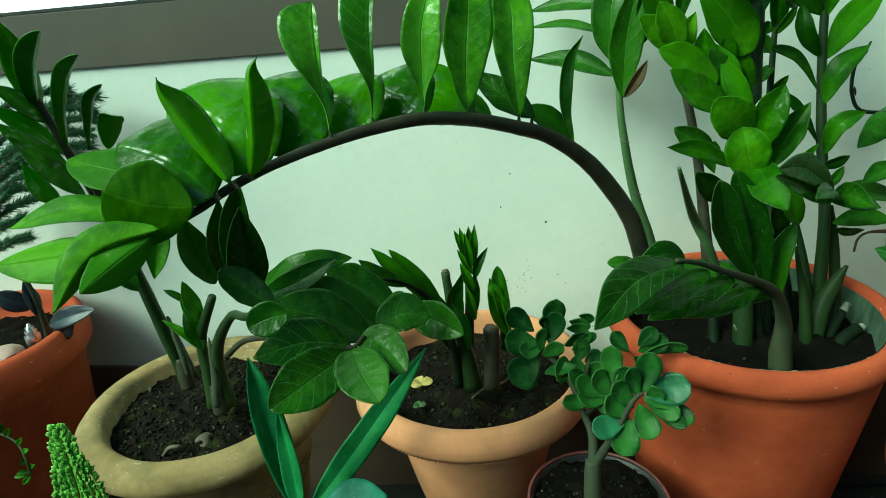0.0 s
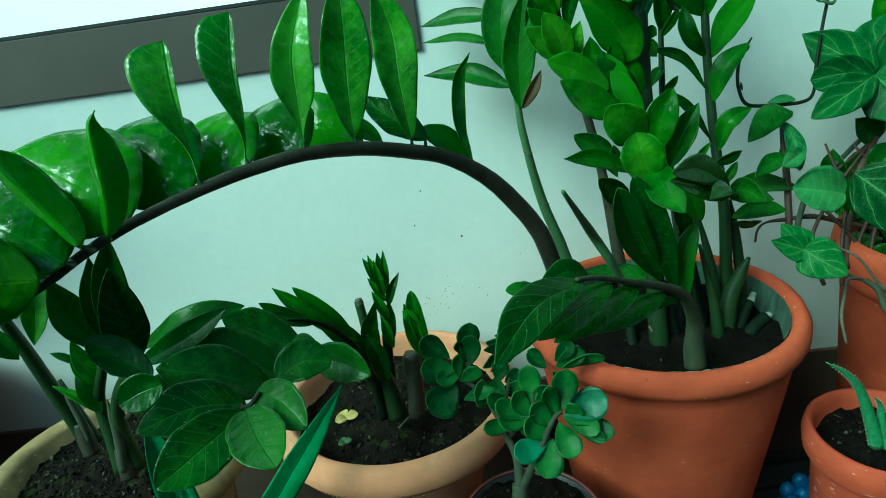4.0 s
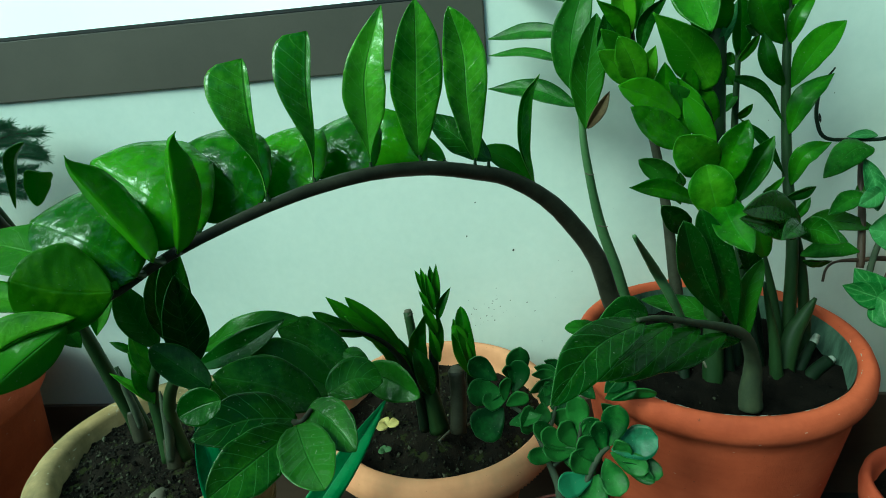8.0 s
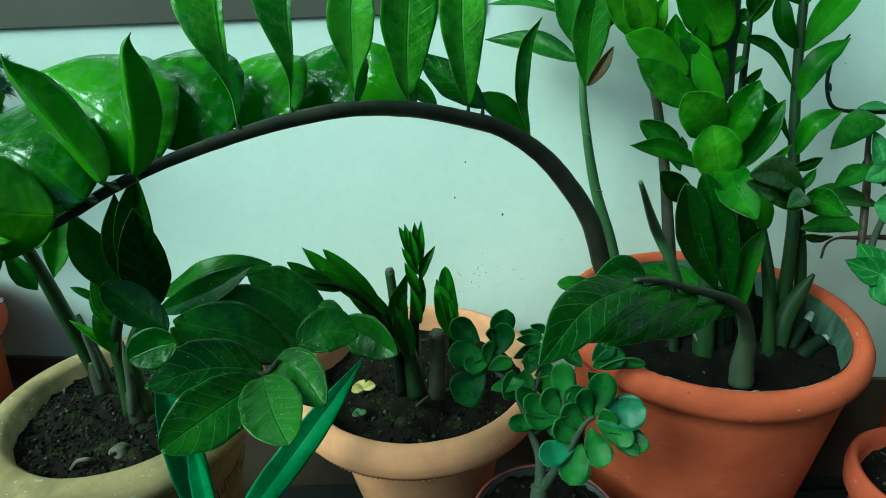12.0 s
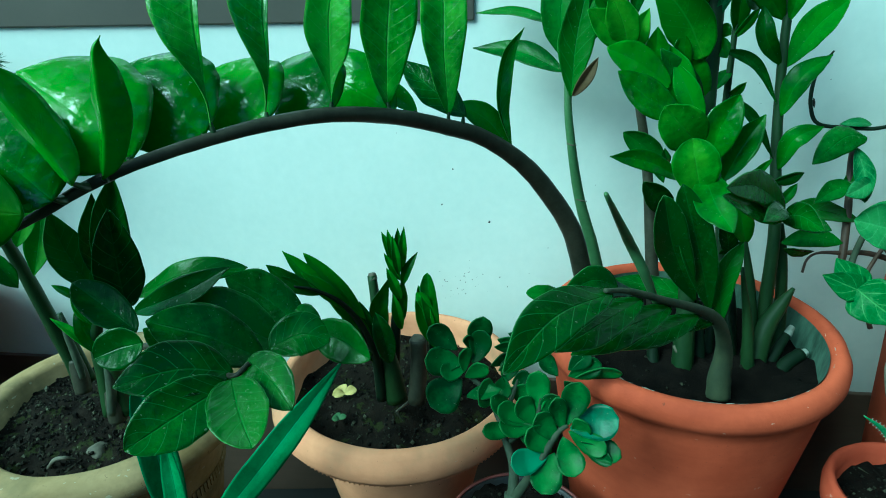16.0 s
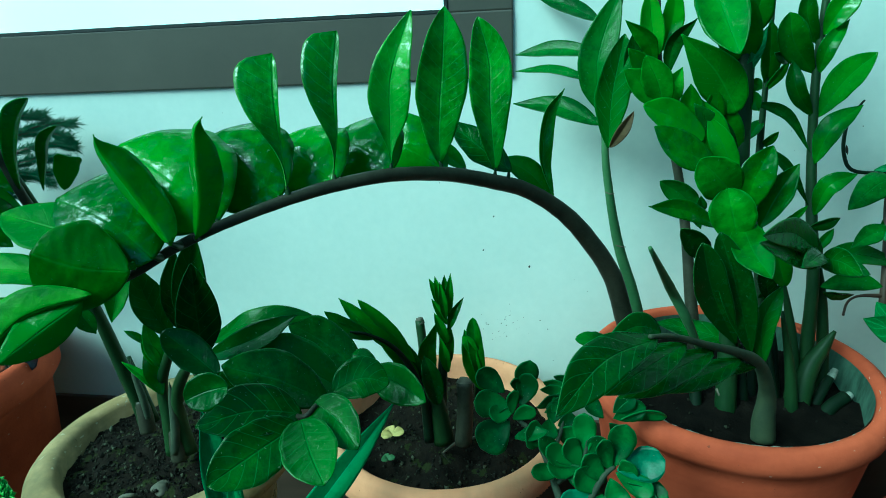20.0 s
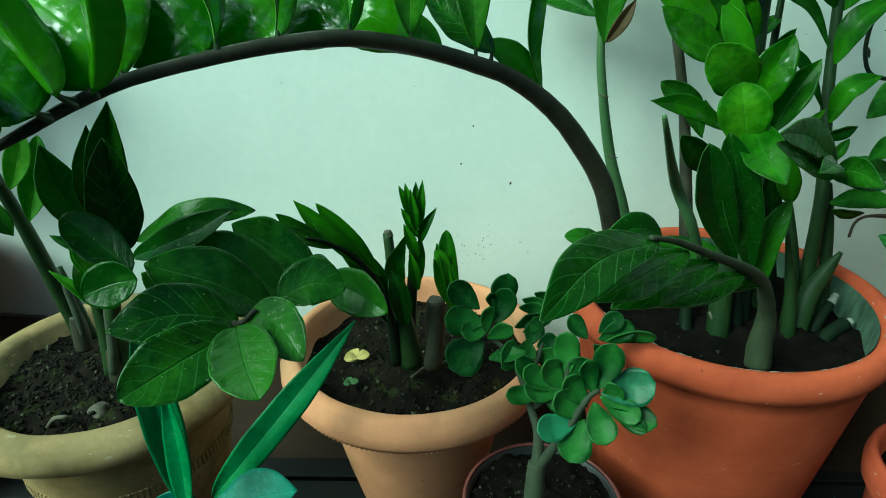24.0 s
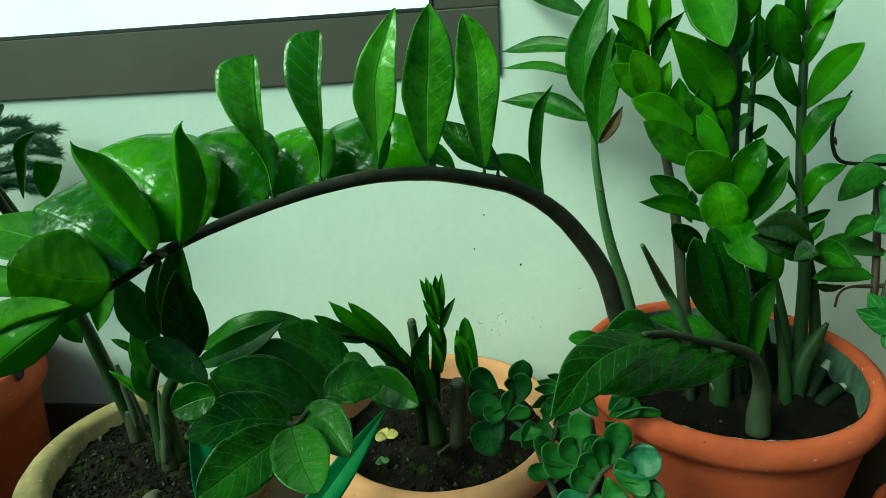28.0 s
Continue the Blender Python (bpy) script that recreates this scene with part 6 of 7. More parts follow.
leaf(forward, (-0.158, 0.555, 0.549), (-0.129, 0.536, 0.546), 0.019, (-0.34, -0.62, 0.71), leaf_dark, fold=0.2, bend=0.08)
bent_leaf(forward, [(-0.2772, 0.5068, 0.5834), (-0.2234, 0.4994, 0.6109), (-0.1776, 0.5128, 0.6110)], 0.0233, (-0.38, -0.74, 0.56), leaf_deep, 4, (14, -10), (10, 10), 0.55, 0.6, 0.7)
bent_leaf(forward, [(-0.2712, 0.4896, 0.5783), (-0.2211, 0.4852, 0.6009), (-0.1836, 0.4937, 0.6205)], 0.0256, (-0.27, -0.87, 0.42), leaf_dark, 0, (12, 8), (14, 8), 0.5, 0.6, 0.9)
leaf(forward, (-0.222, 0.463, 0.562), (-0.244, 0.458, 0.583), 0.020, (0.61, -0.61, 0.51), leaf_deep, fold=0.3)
bent_leaf(leanleft, [(-0.4612, 0.5241, 0.7564), (-0.4496, 0.5058, 0.8000), (-0.4405, 0.4865, 0.8423)], 0.0299, (0.75, -0.52, -0.42), leaf_arch, -10, (-20, -8), (-25, -8), 0.5, 0.8, 1)
bent_leaf(leanleft, [(-0.4622, 0.5240, 0.7565), (-0.4401, 0.5024, 0.7877), (-0.4203, 0.4874, 0.8094), (-0.3987, 0.4782, 0.8308)], 0.0284, (0.55, -0.45, -0.70), leaf_mid, -10, (-8, -8, 1), (-52, 0, 0.6), 0.62, 0.75, 0.5)
bent_leaf(leanleft, [(-0.4449, 0.5240, 0.7228), (-0.4189, 0.5010, 0.7620), (-0.3968, 0.4896, 0.7914), (-0.3680, 0.4752, 0.8105)], 0.0217, (0.64, -0.39, -0.66), leaf_mid, -20, (-8, -6, 1), (-50, 0, 0.6), 0.7, 0.7, 0.5)
bent_leaf(leanleft, [(-0.4329, 0.5363, 0.7208), (-0.4204, 0.5333, 0.7481), (-0.4082, 0.5272, 0.7679), (-0.3888, 0.5211, 0.7818)], 0.0158, (0.80, -0.43, -0.41), leaf_mid, -30, (-8, -6, 1), (-50, 0, 0.6), 0.6, 0.7, 0.6)
bent_leaf(leanleft, [(-0.4214, 0.5481, 0.7180), (-0.4130, 0.5460, 0.7359), (-0.4026, 0.5430, 0.7506)], 0.0241, (0.46, -0.83, -0.31), leaf_mid, 0, (-10, -8), (-20, -10), 0.8, 0.5, 0.22)
bent_leaf(leanleft, [(-0.4496, 0.5328, 0.7461), (-0.4577, 0.5080, 0.7690), (-0.4597, 0.4740, 0.7938)], 0.0224, (0.92, -0.38, -0.09), leaf_arch, 0, (20, 6), (-14, -8), 0.5, 0.8, 1)
bent_leaf(leanleft, [(-0.4535, 0.5319, 0.7190), (-0.4663, 0.5094, 0.7497), (-0.4690, 0.4757, 0.7753)], 0.0217, (0.87, -0.49, 0.00), leaf_arch, 0, (20, 6), (-14, -8), 0.5, 0.8, 1)
bent_leaf(leanleft, [(-0.4423, 0.5230, 0.6928), (-0.4565, 0.5021, 0.7277), (-0.4732, 0.4802, 0.7615)], 0.0239, (0.86, -0.51, 0.04), leaf_arch, 0, (20, 6), (-14, -8), 0.5, 0.8, 1)
bent_leaf(leanleft, [(-0.4372, 0.5185, 0.6797), (-0.4456, 0.4972, 0.7114), (-0.4660, 0.4860, 0.7459)], 0.0241, (0.89, -0.45, -0.06), leaf_arch, 0, (20, 6), (-14, -8), 0.5, 0.8, 1)
bent_leaf(leanleft, [(-0.4590, 0.5123, 0.6739), (-0.4653, 0.4982, 0.6956), (-0.4649, 0.4870, 0.7214)], 0.0233, (0.90, -0.44, -0.02), leaf_arch, 0, (20, 6), (-14, -8), 0.5, 0.8, 1)
upper = stem(zz_ochre, [(-0.492, 0.613, 0.586), (-0.464, 0.572, 0.662), (-0.446, 0.529, 0.709), (-0.452, 0.520, 0.755), (-0.463, 0.512, 0.808), (-0.484, 0.508, 0.861)], [0.0067, 0.0054, 0.0044, 0.0039, 0.0035, 0.0024], stem_dark, "stem")
bent_leaf(leanleft, [(-0.4371, 0.6217, 0.6327), (-0.4350, 0.6001, 0.5952), (-0.4353, 0.5789, 0.5614)], 0.0288, (0.65, -0.64, 0.41), leaf_light, 0, (24, 8), (14, 8), 0.55, 0.6, 0.9)
bent_leaf(leanleft, [(-0.4288, 0.5941, 0.6427), (-0.4283, 0.5802, 0.6212), (-0.4299, 0.5648, 0.5995)], 0.0233, (0.67, -0.61, 0.41), leaf_light, 0, (20, 8), (14, 8), 0.5, 0.6, 0.7)
bent_leaf(leanleft, [(-0.4807, 0.5827, 0.5883), (-0.4727, 0.5844, 0.5627), (-0.4661, 0.5880, 0.5420)], 0.0220, (0.66, -0.73, 0.16), leaf_dark, 0, (18, 8), (14, 8), 0.5, 0.8, 0.9)
# ---- jade plant ----
jade = thing("jade_plant", (0.055, 0.560, 0.268), "small jade plant with round fleshy leaves and a forked grey stem", "potted plant")
jtrunk = stem(jade, [(0.044, 0.504, 0.332), (0.044, 0.511, 0.362), (0.045, 0.516, 0.378)], [0.0096, 0.0088, 0.0082], bark_grey, "trunk", "stout grey forked stem")
jleft = stem(jade, [(0.045, 0.515, 0.376), (0.045, 0.531, 0.397), (0.037, 0.549, 0.413), (0.028, 0.567, 0.430), (0.015, 0.580, 0.448), (0.000, 0.588, 0.457)], [0.0057, 0.0046, 0.0035, 0.0032, 0.0028, 0.0020], bark_grey, "branch")
jright = stem(jade, [(0.046, 0.514, 0.374), (0.060, 0.510, 0.408), (0.070, 0.511, 0.430), (0.083, 0.522, 0.449), (0.092, 0.526, 0.455)], [0.0049, 0.0040, 0.0032, 0.0029, 0.0022], bark_grey, "branch")
jmid = stem(jade, [(0.038, 0.548, 0.410), (0.055, 0.552, 0.425), (0.067, 0.556, 0.442), (0.070, 0.567, 0.464)], [0.0027, 0.0023, 0.0023, 0.0015], bark_grey, "branch")
jback = stem(jade, [(0.030, 0.565, 0.425), (0.042, 0.592, 0.431), (0.047, 0.613, 0.450), (0.033, 0.624, 0.465)], [0.0024, 0.0025, 0.0021, 0.0017], bark_grey, "branch")
fleshy(jleft, (-0.013, 0.594, 0.485), (-0.039, 0.592, 0.510), 0.019, (0.36, -0.89, 0.28), jade_skin)
fleshy(jleft, (-0.008, 0.589, 0.473), (-0.042, 0.578, 0.482), 0.023, (0.39, -0.78, 0.49), jade_skin)
fleshy(jleft, (-0.005, 0.586, 0.467), (-0.027, 0.574, 0.471), 0.016, (0.39, -0.46, 0.80), jade_skin)
fleshy(jleft, (-0.006, 0.585, 0.465), (-0.003, 0.587, 0.491), 0.012, (0.48, -0.88, 0.00), jade_skin)
fleshy(jleft, (-0.005, 0.583, 0.461), (0.017, 0.582, 0.474), 0.015, (-0.06, -1.00, -0.04), jade_skin)
fleshy(jleft, (-0.008, 0.582, 0.459), (-0.035, 0.559, 0.443), 0.030, (0.21, -0.71, 0.67), jade_skin)
fleshy(jleft, (0.004, 0.593, 0.479), (0.012, 0.602, 0.517), 0.020, (0.21, -0.96, 0.18), jade_skin)
fleshy(jleft, (0.003, 0.590, 0.472), (0.013, 0.596, 0.505), 0.019, (-0.24, -0.93, 0.26), jade_skin)
fleshy(jleft, (0.013, 0.582, 0.454), (0.016, 0.568, 0.447), 0.028, (-0.09, -0.46, 0.88), jade_skin)
fleshy(jleft, (-0.001, 0.596, 0.486), (-0.003, 0.593, 0.502), 0.008, (0.50, -0.86, -0.13), jade_skin)
fleshy(jleft, (0.029, 0.578, 0.441), (0.010, 0.571, 0.454), 0.024, (0.59, -0.67, 0.45), jade_skin)
fleshy(jback, (0.036, 0.608, 0.453), (0.047, 0.617, 0.470), 0.012, (0.26, -0.90, 0.36), jade_skin)
fleshy(jback, (0.028, 0.607, 0.453), (0.054, 0.617, 0.467), 0.011, (0.30, -0.94, 0.15), jade_skin)
fleshy(jback, (0.020, 0.608, 0.458), (0.045, 0.616, 0.466), 0.013, (0.31, -0.95, -0.06), jade_skin)
fleshy(jback, (0.023, 0.617, 0.475), (0.046, 0.619, 0.473), 0.011, (0.10, -0.99, 0.02), jade_skin)
fleshy(jback, (0.026, 0.621, 0.482), (0.048, 0.620, 0.475), 0.012, (-0.04, -1.00, -0.01), jade_skin)
fleshy(jback, (0.037, 0.625, 0.487), (0.053, 0.624, 0.482), 0.009, (-0.02, -1.00, -0.02), jade_skin)
fleshy(jback, (0.035, 0.602, 0.442), (0.041, 0.613, 0.462), 0.016, (0.12, -0.89, 0.44), jade_skin)
fleshy(jback, (0.042, 0.602, 0.441), (0.060, 0.608, 0.448), 0.014, (0.11, -0.88, 0.46), jade_skin)
fleshy(jback, (0.039, 0.600, 0.436), (0.064, 0.599, 0.428), 0.019, (0.06, -0.97, 0.23), jade_skin)
fleshy(jback, (0.033, 0.605, 0.448), (0.032, 0.595, 0.428), 0.017, (-0.37, -0.82, 0.45), jade_skin)
fleshy(jmid, (0.067, 0.556, 0.442), (0.066, 0.565, 0.482), 0.019, (-0.09, -0.97, 0.21), jade_skin)
fleshy(jmid, (0.059, 0.550, 0.433), (0.031, 0.546, 0.455), 0.017, (0.48, -0.74, 0.47), jade_skin)
fleshy(jmid, (0.059, 0.550, 0.433), (0.024, 0.549, 0.462), 0.016, (0.50, -0.64, 0.58), jade_skin)
fleshy(jmid, (0.064, 0.551, 0.433), (0.050, 0.552, 0.461), 0.018, (0.50, -0.82, 0.27), jade_skin)
fleshy(jmid, (0.047, 0.547, 0.428), (0.017, 0.535, 0.435), 0.014, (0.41, -0.69, 0.60), jade_skin)
fleshy(jmid, (0.060, 0.548, 0.428), (0.032, 0.539, 0.440), 0.017, (0.45, -0.32, 0.83), jade_skin)
fleshy(jmid, (0.067, 0.554, 0.437), (0.085, 0.557, 0.461), 0.017, (-0.18, -0.95, 0.26), jade_skin)
fleshy(jmid, (0.047, 0.549, 0.433), (0.067, 0.537, 0.426), 0.017, (-0.28, -0.78, 0.56), jade_skin)
fleshy(jright, (0.092, 0.526, 0.455), (0.101, 0.535, 0.493), 0.021, (-0.23, -0.94, 0.27), jade_skin)
fleshy(jright, (0.094, 0.525, 0.452), (0.134, 0.526, 0.465), 0.026, (-0.18, -0.78, 0.60), jade_pale)
fleshy(jright, (0.093, 0.524, 0.450), (0.124, 0.512, 0.439), 0.017, (-0.18, -0.86, 0.48), jade_skin)
fleshy(jright, (0.102, 0.523, 0.444), (0.137, 0.512, 0.435), 0.017, (-0.02, -0.68, 0.73), jade_skin)
fleshy(jright, (0.088, 0.521, 0.446), (0.098, 0.500, 0.422), 0.021, (-0.12, -0.76, 0.64), jade_skin)
fleshy(jright, (0.081, 0.514, 0.433), (0.070, 0.490, 0.410), 0.023, (-0.07, -0.67, 0.74), jade_skin)
fleshy(jright, (0.075, 0.512, 0.431), (0.044, 0.497, 0.432), 0.019, (0.34, -0.62, 0.71), jade_pale)
fleshy(jright, (0.078, 0.514, 0.434), (0.057, 0.512, 0.458), 0.019, (0.49, -0.80, 0.36), jade_skin)
fleshy(jright, (0.083, 0.519, 0.442), (0.065, 0.519, 0.470), 0.017, (0.40, -0.88, 0.26), jade_skin)
fleshy(jright, (0.088, 0.524, 0.451), (0.081, 0.527, 0.482), 0.014, (0.25, -0.96, 0.16), jade_skin)
fleshy(jright, (0.096, 0.525, 0.451), (0.109, 0.521, 0.461), 0.018, (-0.19, -0.97, -0.16), jade_skin)
fleshy(jright, (0.100, 0.521, 0.442), (0.129, 0.508, 0.430), 0.012, (-0.27, -0.90, 0.34), jade_skin)
fleshy(jmid, (0.097, 0.592, 0.461), (0.128, 0.601, 0.470), 0.018, (0.11, -0.87, 0.47), jade_skin)
fleshy(jmid, (0.103, 0.592, 0.459), (0.148, 0.599, 0.461), 0.013, (0.17, -0.95, -0.25), jade_skin)
fleshy(jmid, (0.097, 0.595, 0.466), (0.117, 0.604, 0.480), 0.016, (0.07, -0.87, 0.50), jade_skin)
fleshy(jmid, (0.093, 0.589, 0.457), (0.109, 0.584, 0.442), 0.013, (-0.04, -0.96, 0.28), jade_skin)
fleshy(jmid, (0.087, 0.591, 0.461), (0.071, 0.598, 0.480), 0.014, (0.31, -0.77, 0.56), jade_skin)
# ---- strap-leaved plant ----
strap = thing("strap_leaved_plant", (-0.262, 0.500, 0.0), "blue-green plant with long folded strap leaves", "potted plant")
leaf(strap, (-0.262, 0.502, 0.312), (-0.137, 0.606, 0.456), 0.033, (0.33, -0.87, 0.36), blade_skin, fold=0.25, bend=0.03, wide=0.4)
leaf(strap, (-0.253, 0.451, 0.358), (-0.305, 0.512, 0.502), 0.034, (0.65, -0.59, 0.49), blade_skin, fold=0.5, bend=-0.04)
leaf(strap, (-0.247, 0.444, 0.366), (-0.267, 0.479, 0.459), 0.020, (0.12, -0.92, 0.37), blade_skin, fold=0.5, bend=-0.04, wide=0.4)
leaf(strap, (-0.258, 0.486, 0.312), (-0.172, 0.495, 0.340), 0.050, (-0.21, -0.56, 0.80), fat_skin, fold=0.15, bend=0.08, wide=0.6)
leaf(strap, (-0.264, 0.486, 0.314), (-0.298, 0.467, 0.342), 0.035, (0.62, -0.75, 0.23), fat_skin, fold=0.3, bend=0.08, wide=0.6)
# ---- left side: pine and the dark plant in the tall pot ----
pine = thing("norfolk_pine", (-0.99, 0.83, 0.34), "dark green young pine with drooping needle sprays", "potted plant")
ptrunk = stem(pine, [(-1.112, 0.822, 0.216), (-0.977, 0.849, 0.489), (-0.891, 0.875, 0.675), (-0.844, 0.896, 0.784)], [0.0095, 0.0077, 0.0064, 0.0044], stem_brown, "trunk")
spray(pine, [(-0.901, 0.856, 0.634), (-0.810, 0.878, 0.702), (-0.732, 0.881, 0.728), (-0.672, 0.882, 0.731)], 3)
spray(pine, [(-0.901, 0.853, 0.625), (-0.793, 0.874, 0.684), (-0.716, 0.873, 0.702), (-0.669, 0.869, 0.698)], 4)
spray(pine, [(-0.901, 0.846, 0.608), (-0.803, 0.854, 0.639), (-0.733, 0.864, 0.660), (-0.691, 0.861, 0.661)], 5)
spray(pine, [(-0.939, 0.842, 0.562), (-0.874, 0.849, 0.606), (-0.821, 0.851, 0.641), (-0.784, 0.856, 0.663)], 6)
spray(pine, [(-0.967, 0.843, 0.523), (-0.884, 0.831, 0.565), (-0.839, 0.841, 0.598), (-0.804, 0.840, 0.606)], 7)
spray(pine, [(-0.977, 0.840, 0.493), (-0.912, 0.832, 0.526), (-0.858, 0.827, 0.546), (-0.822, 0.828, 0.559)], 8)
spray(pine, [(-0.918, 0.871, 0.677), (-0.836, 0.883, 0.725), (-0.767, 0.881, 0.743), (-0.716, 0.880, 0.744)], 9)
spray(pine, [(-0.873, 0.864, 0.667), (-0.775, 0.878, 0.713), (-0.724, 0.879, 0.719), (-0.676, 0.873, 0.712)], 10)
spray(pine, [(-0.874, 0.854, 0.642), (-0.785, 0.858, 0.669), (-0.729, 0.863, 0.683), (-0.688, 0.863, 0.680)], 11)
spray(pine, [(-0.874, 0.847, 0.626), (-0.794, 0.852, 0.657), (-0.747, 0.851, 0.662), (-0.706, 0.847, 0.649)], 12)
spray(pine, [(-0.939, 0.844, 0.542), (-0.875, 0.842, 0.589), (-0.817, 0.843, 0.620), (-0.777, 0.844, 0.631)], 13)
spray(pine, [(-0.938, 0.849, 0.580), (-0.883, 0.855, 0.624), (-0.833, 0.856, 0.658), (-0.803, 0.858, 0.674)], 14)
spray(pine, [(-0.977, 0.843, 0.502), (-0.907, 0.839, 0.543), (-0.843, 0.842, 0.574), (-0.803, 0.843, 0.586)], 15)
spray(pine, [(-0.987, 0.836, 0.463), (-0.917, 0.829, 0.496), (-0.862, 0.826, 0.517), (-0.822, 0.825, 0.526)], 16)
dusky = thing("dusky_leaved_plant", (-0.9, 0.74, 0.34), "dark slate-blue leaved plant in the tall pot", "potted plant")
dstem = stem(dusky, [(-0.806, 0.781, 0.358), (-0.802, 0.779, 0.406), (-0.807, 0.780, 0.462), (-0.825, 0.780, 0.496)], [0.0056, 0.0046, 0.0036, 0.0027], stem_dark, "stem")
leaf(dstem, (-0.791, 0.776, 0.392), (-0.695, 0.773, 0.423), 0.032, (-0.17, -0.88, 0.44), blue_leaf, fold=0.2, bend=0.08)
leaf(dstem, (-0.816, 0.783, 0.420), (-0.854, 0.759, 0.458), 0.033, (0.65, -0.74, 0.19), blue_leaf, fold=0.2, bend=0.08)
leaf(dstem, (-0.796, 0.784, 0.361), (-0.753, 0.783, 0.393), 0.028, (0.06, -0.99, -0.11), blue_leaf, fold=0.2, bend=0.08)
leaf(dstem, (-0.807, 0.779, 0.406), (-0.816, 0.780, 0.467), 0.023, (0.91, -0.38, 0.15), blue_leaf, fold=0.2, bend=0.05)
BELL = (-0.847, 0.791, 0.373)
STONE = (-0.875, 0.763, 0.344)
fern = thing("small_fern", (-0.50, 0.43, 0.0), "bright yellow-green feathery fern frond", "potted plant")
frond(fern, [(-0.50, 0.43, 0.105), (-0.490, 0.428, 0.324), (-0.481, 0.436, 0.379), (-0.480, 0.437, 0.422), (-0.484, 0.442, 0.463)], 0.026)
vine = thing("trailing_vine", (-0.80, 0.60, 0.33), "thin trailing vine with tiny leaves hanging over the tall pot", "plant")
vst = stem(vine, [(-0.863, 0.648, 0.300), (-0.787, 0.627, 0.296), (-0.754, 0.618, 0.287), (-0.734, 0.604, 0.272), (-0.727, 0.596, 0.249)], [0.0019, 0.0016, 0.0016, 0.0016, 0.0012], stem_green, "stem")
leaf(vst, (-0.750, 0.614, 0.288), (-0.739, 0.615, 0.300), 0.008, (0.26, -0.96, -0.12), leaf_mid)
leaf(vst, (-0.742, 0.611, 0.278), (-0.729, 0.610, 0.284), 0.008, (-0.17, -0.94, 0.30), leaf_mid)
leaf(vst, (-0.739, 0.607, 0.267), (-0.742, 0.600, 0.264), 0.008, (0.68, -0.51, 0.53), leaf_mid)
leaf(vst, (-0.735, 0.603, 0.257), (-0.721, 0.603, 0.263), 0.008, (-0.14, -0.95, 0.26), leaf_mid)
leaf(vst, (-0.733, 0.601, 0.250), (-0.747, 0.595, 0.254), 0.008, (0.47, -0.66, 0.59), leaf_mid)
leaf(vst, (-0.733, 0.601, 0.249), (-0.751, 0.592, 0.249), 0.008, (0.36, -0.75, 0.56), leaf_mid)
leaf(vst, (-0.732, 0.599, 0.246), (-0.739, 0.590, 0.238), 0.008, (0.56, -0.72, 0.41), leaf_mid)
leaf(vst, (-0.766, 0.616, 0.301), (-0.756, 0.618, 0.314), 0.008, (0.38, -0.91, -0.17), leaf_mid)
leaf(vst, (-0.774, 0.616, 0.305), (-0.766, 0.619, 0.321), 0.008, (0.54, -0.83, -0.13), leaf_mid)
# ---- right side: arrow-leaved climber, aloe ----
climber = thing("arrowhead_climber", (0.59, 0.775, 0.45), "arrowhead vine with pale-veined leaves and dangling roots", "potted plant")
wire = stem(climber, [(0.410, 0.881, 0.733), (0.395, 0.873, 0.716), (0.387, 0.864, 0.696), (0.386, 0.855, 0.673), (0.394, 0.845, 0.655), (0.427, 0.843, 0.651), (0.458, 0.840, 0.651), (0.472, 0.840, 0.660), (0.477, 0.848, 0.694), (0.486, 0.860, 0.733), (0.498, 0.873, 0.777), (0.510, 0.886, 0.821)], [0.0011, 0.0018, 0.0022, 0.0022, 0.0023, 0.0023, 0.0023, 0.0021, 0.0021, 0.0021, 0.0021, 0.0021], stem_shade, "vine_stem", "thin blackish looping vine stem")
leaf(wire, (0.395, 0.877, 0.715), (0.408, 0.882, 0.724), 0.007, (-0.01, -0.88, 0.47), leaf_mid)
leaf(wire, (0.453, 0.845, 0.654), (0.417, 0.843, 0.655), 0.012, (0.07, -0.74, 0.67), pale_leaf, fold=0.3, bend=0.1)
leaf(wire, (0.392, 0.859, 0.671), (0.391, 0.864, 0.682), 0.003, (-0.40, -0.86, 0.33), stem_dark)
stem(wire, [(0.496, 0.868, 0.770), (0.484, 0.862, 0.767), (0.476, 0.863, 0.772), (0.475, 0.865, 0.779), (0.483, 0.869, 0.780)], [0.0010, 0.0012, 0.0012, 0.0011, 0.0005], stem_pale, "tendril", "curled pale green tendril")
stem(wire, [(0.497, 0.868, 0.772), (0.499, 0.861, 0.768), (0.493, 0.856, 0.764), (0.484, 0.857, 0.768), (0.485, 0.862, 0.774)], [0.0012, 0.0020, 0.0022, 0.0018, 0.0006], stem_pale, "tendril", "curled pale green tendril")
canes = stem(climber, [(0.430, 0.762, 0.482), (0.434, 0.776, 0.511), (0.465, 0.812, 0.544), (0.508, 0.835, 0.565), (0.559, 0.860, 0.592), (0.619, 0.872, 0.612)], [0.0043, 0.0036, 0.0037, 0.0033, 0.0030, 0.0030], bark_grey, "stem")
caneB = stem(climber, [(0.431, 0.792, 0.502), (0.433, 0.798, 0.516), (0.436, 0.817, 0.562), (0.437, 0.840, 0.616), (0.442, 0.848, 0.636)], [0.0044, 0.0044, 0.0044, 0.0029, 0.0022], stem_brown, "stem")
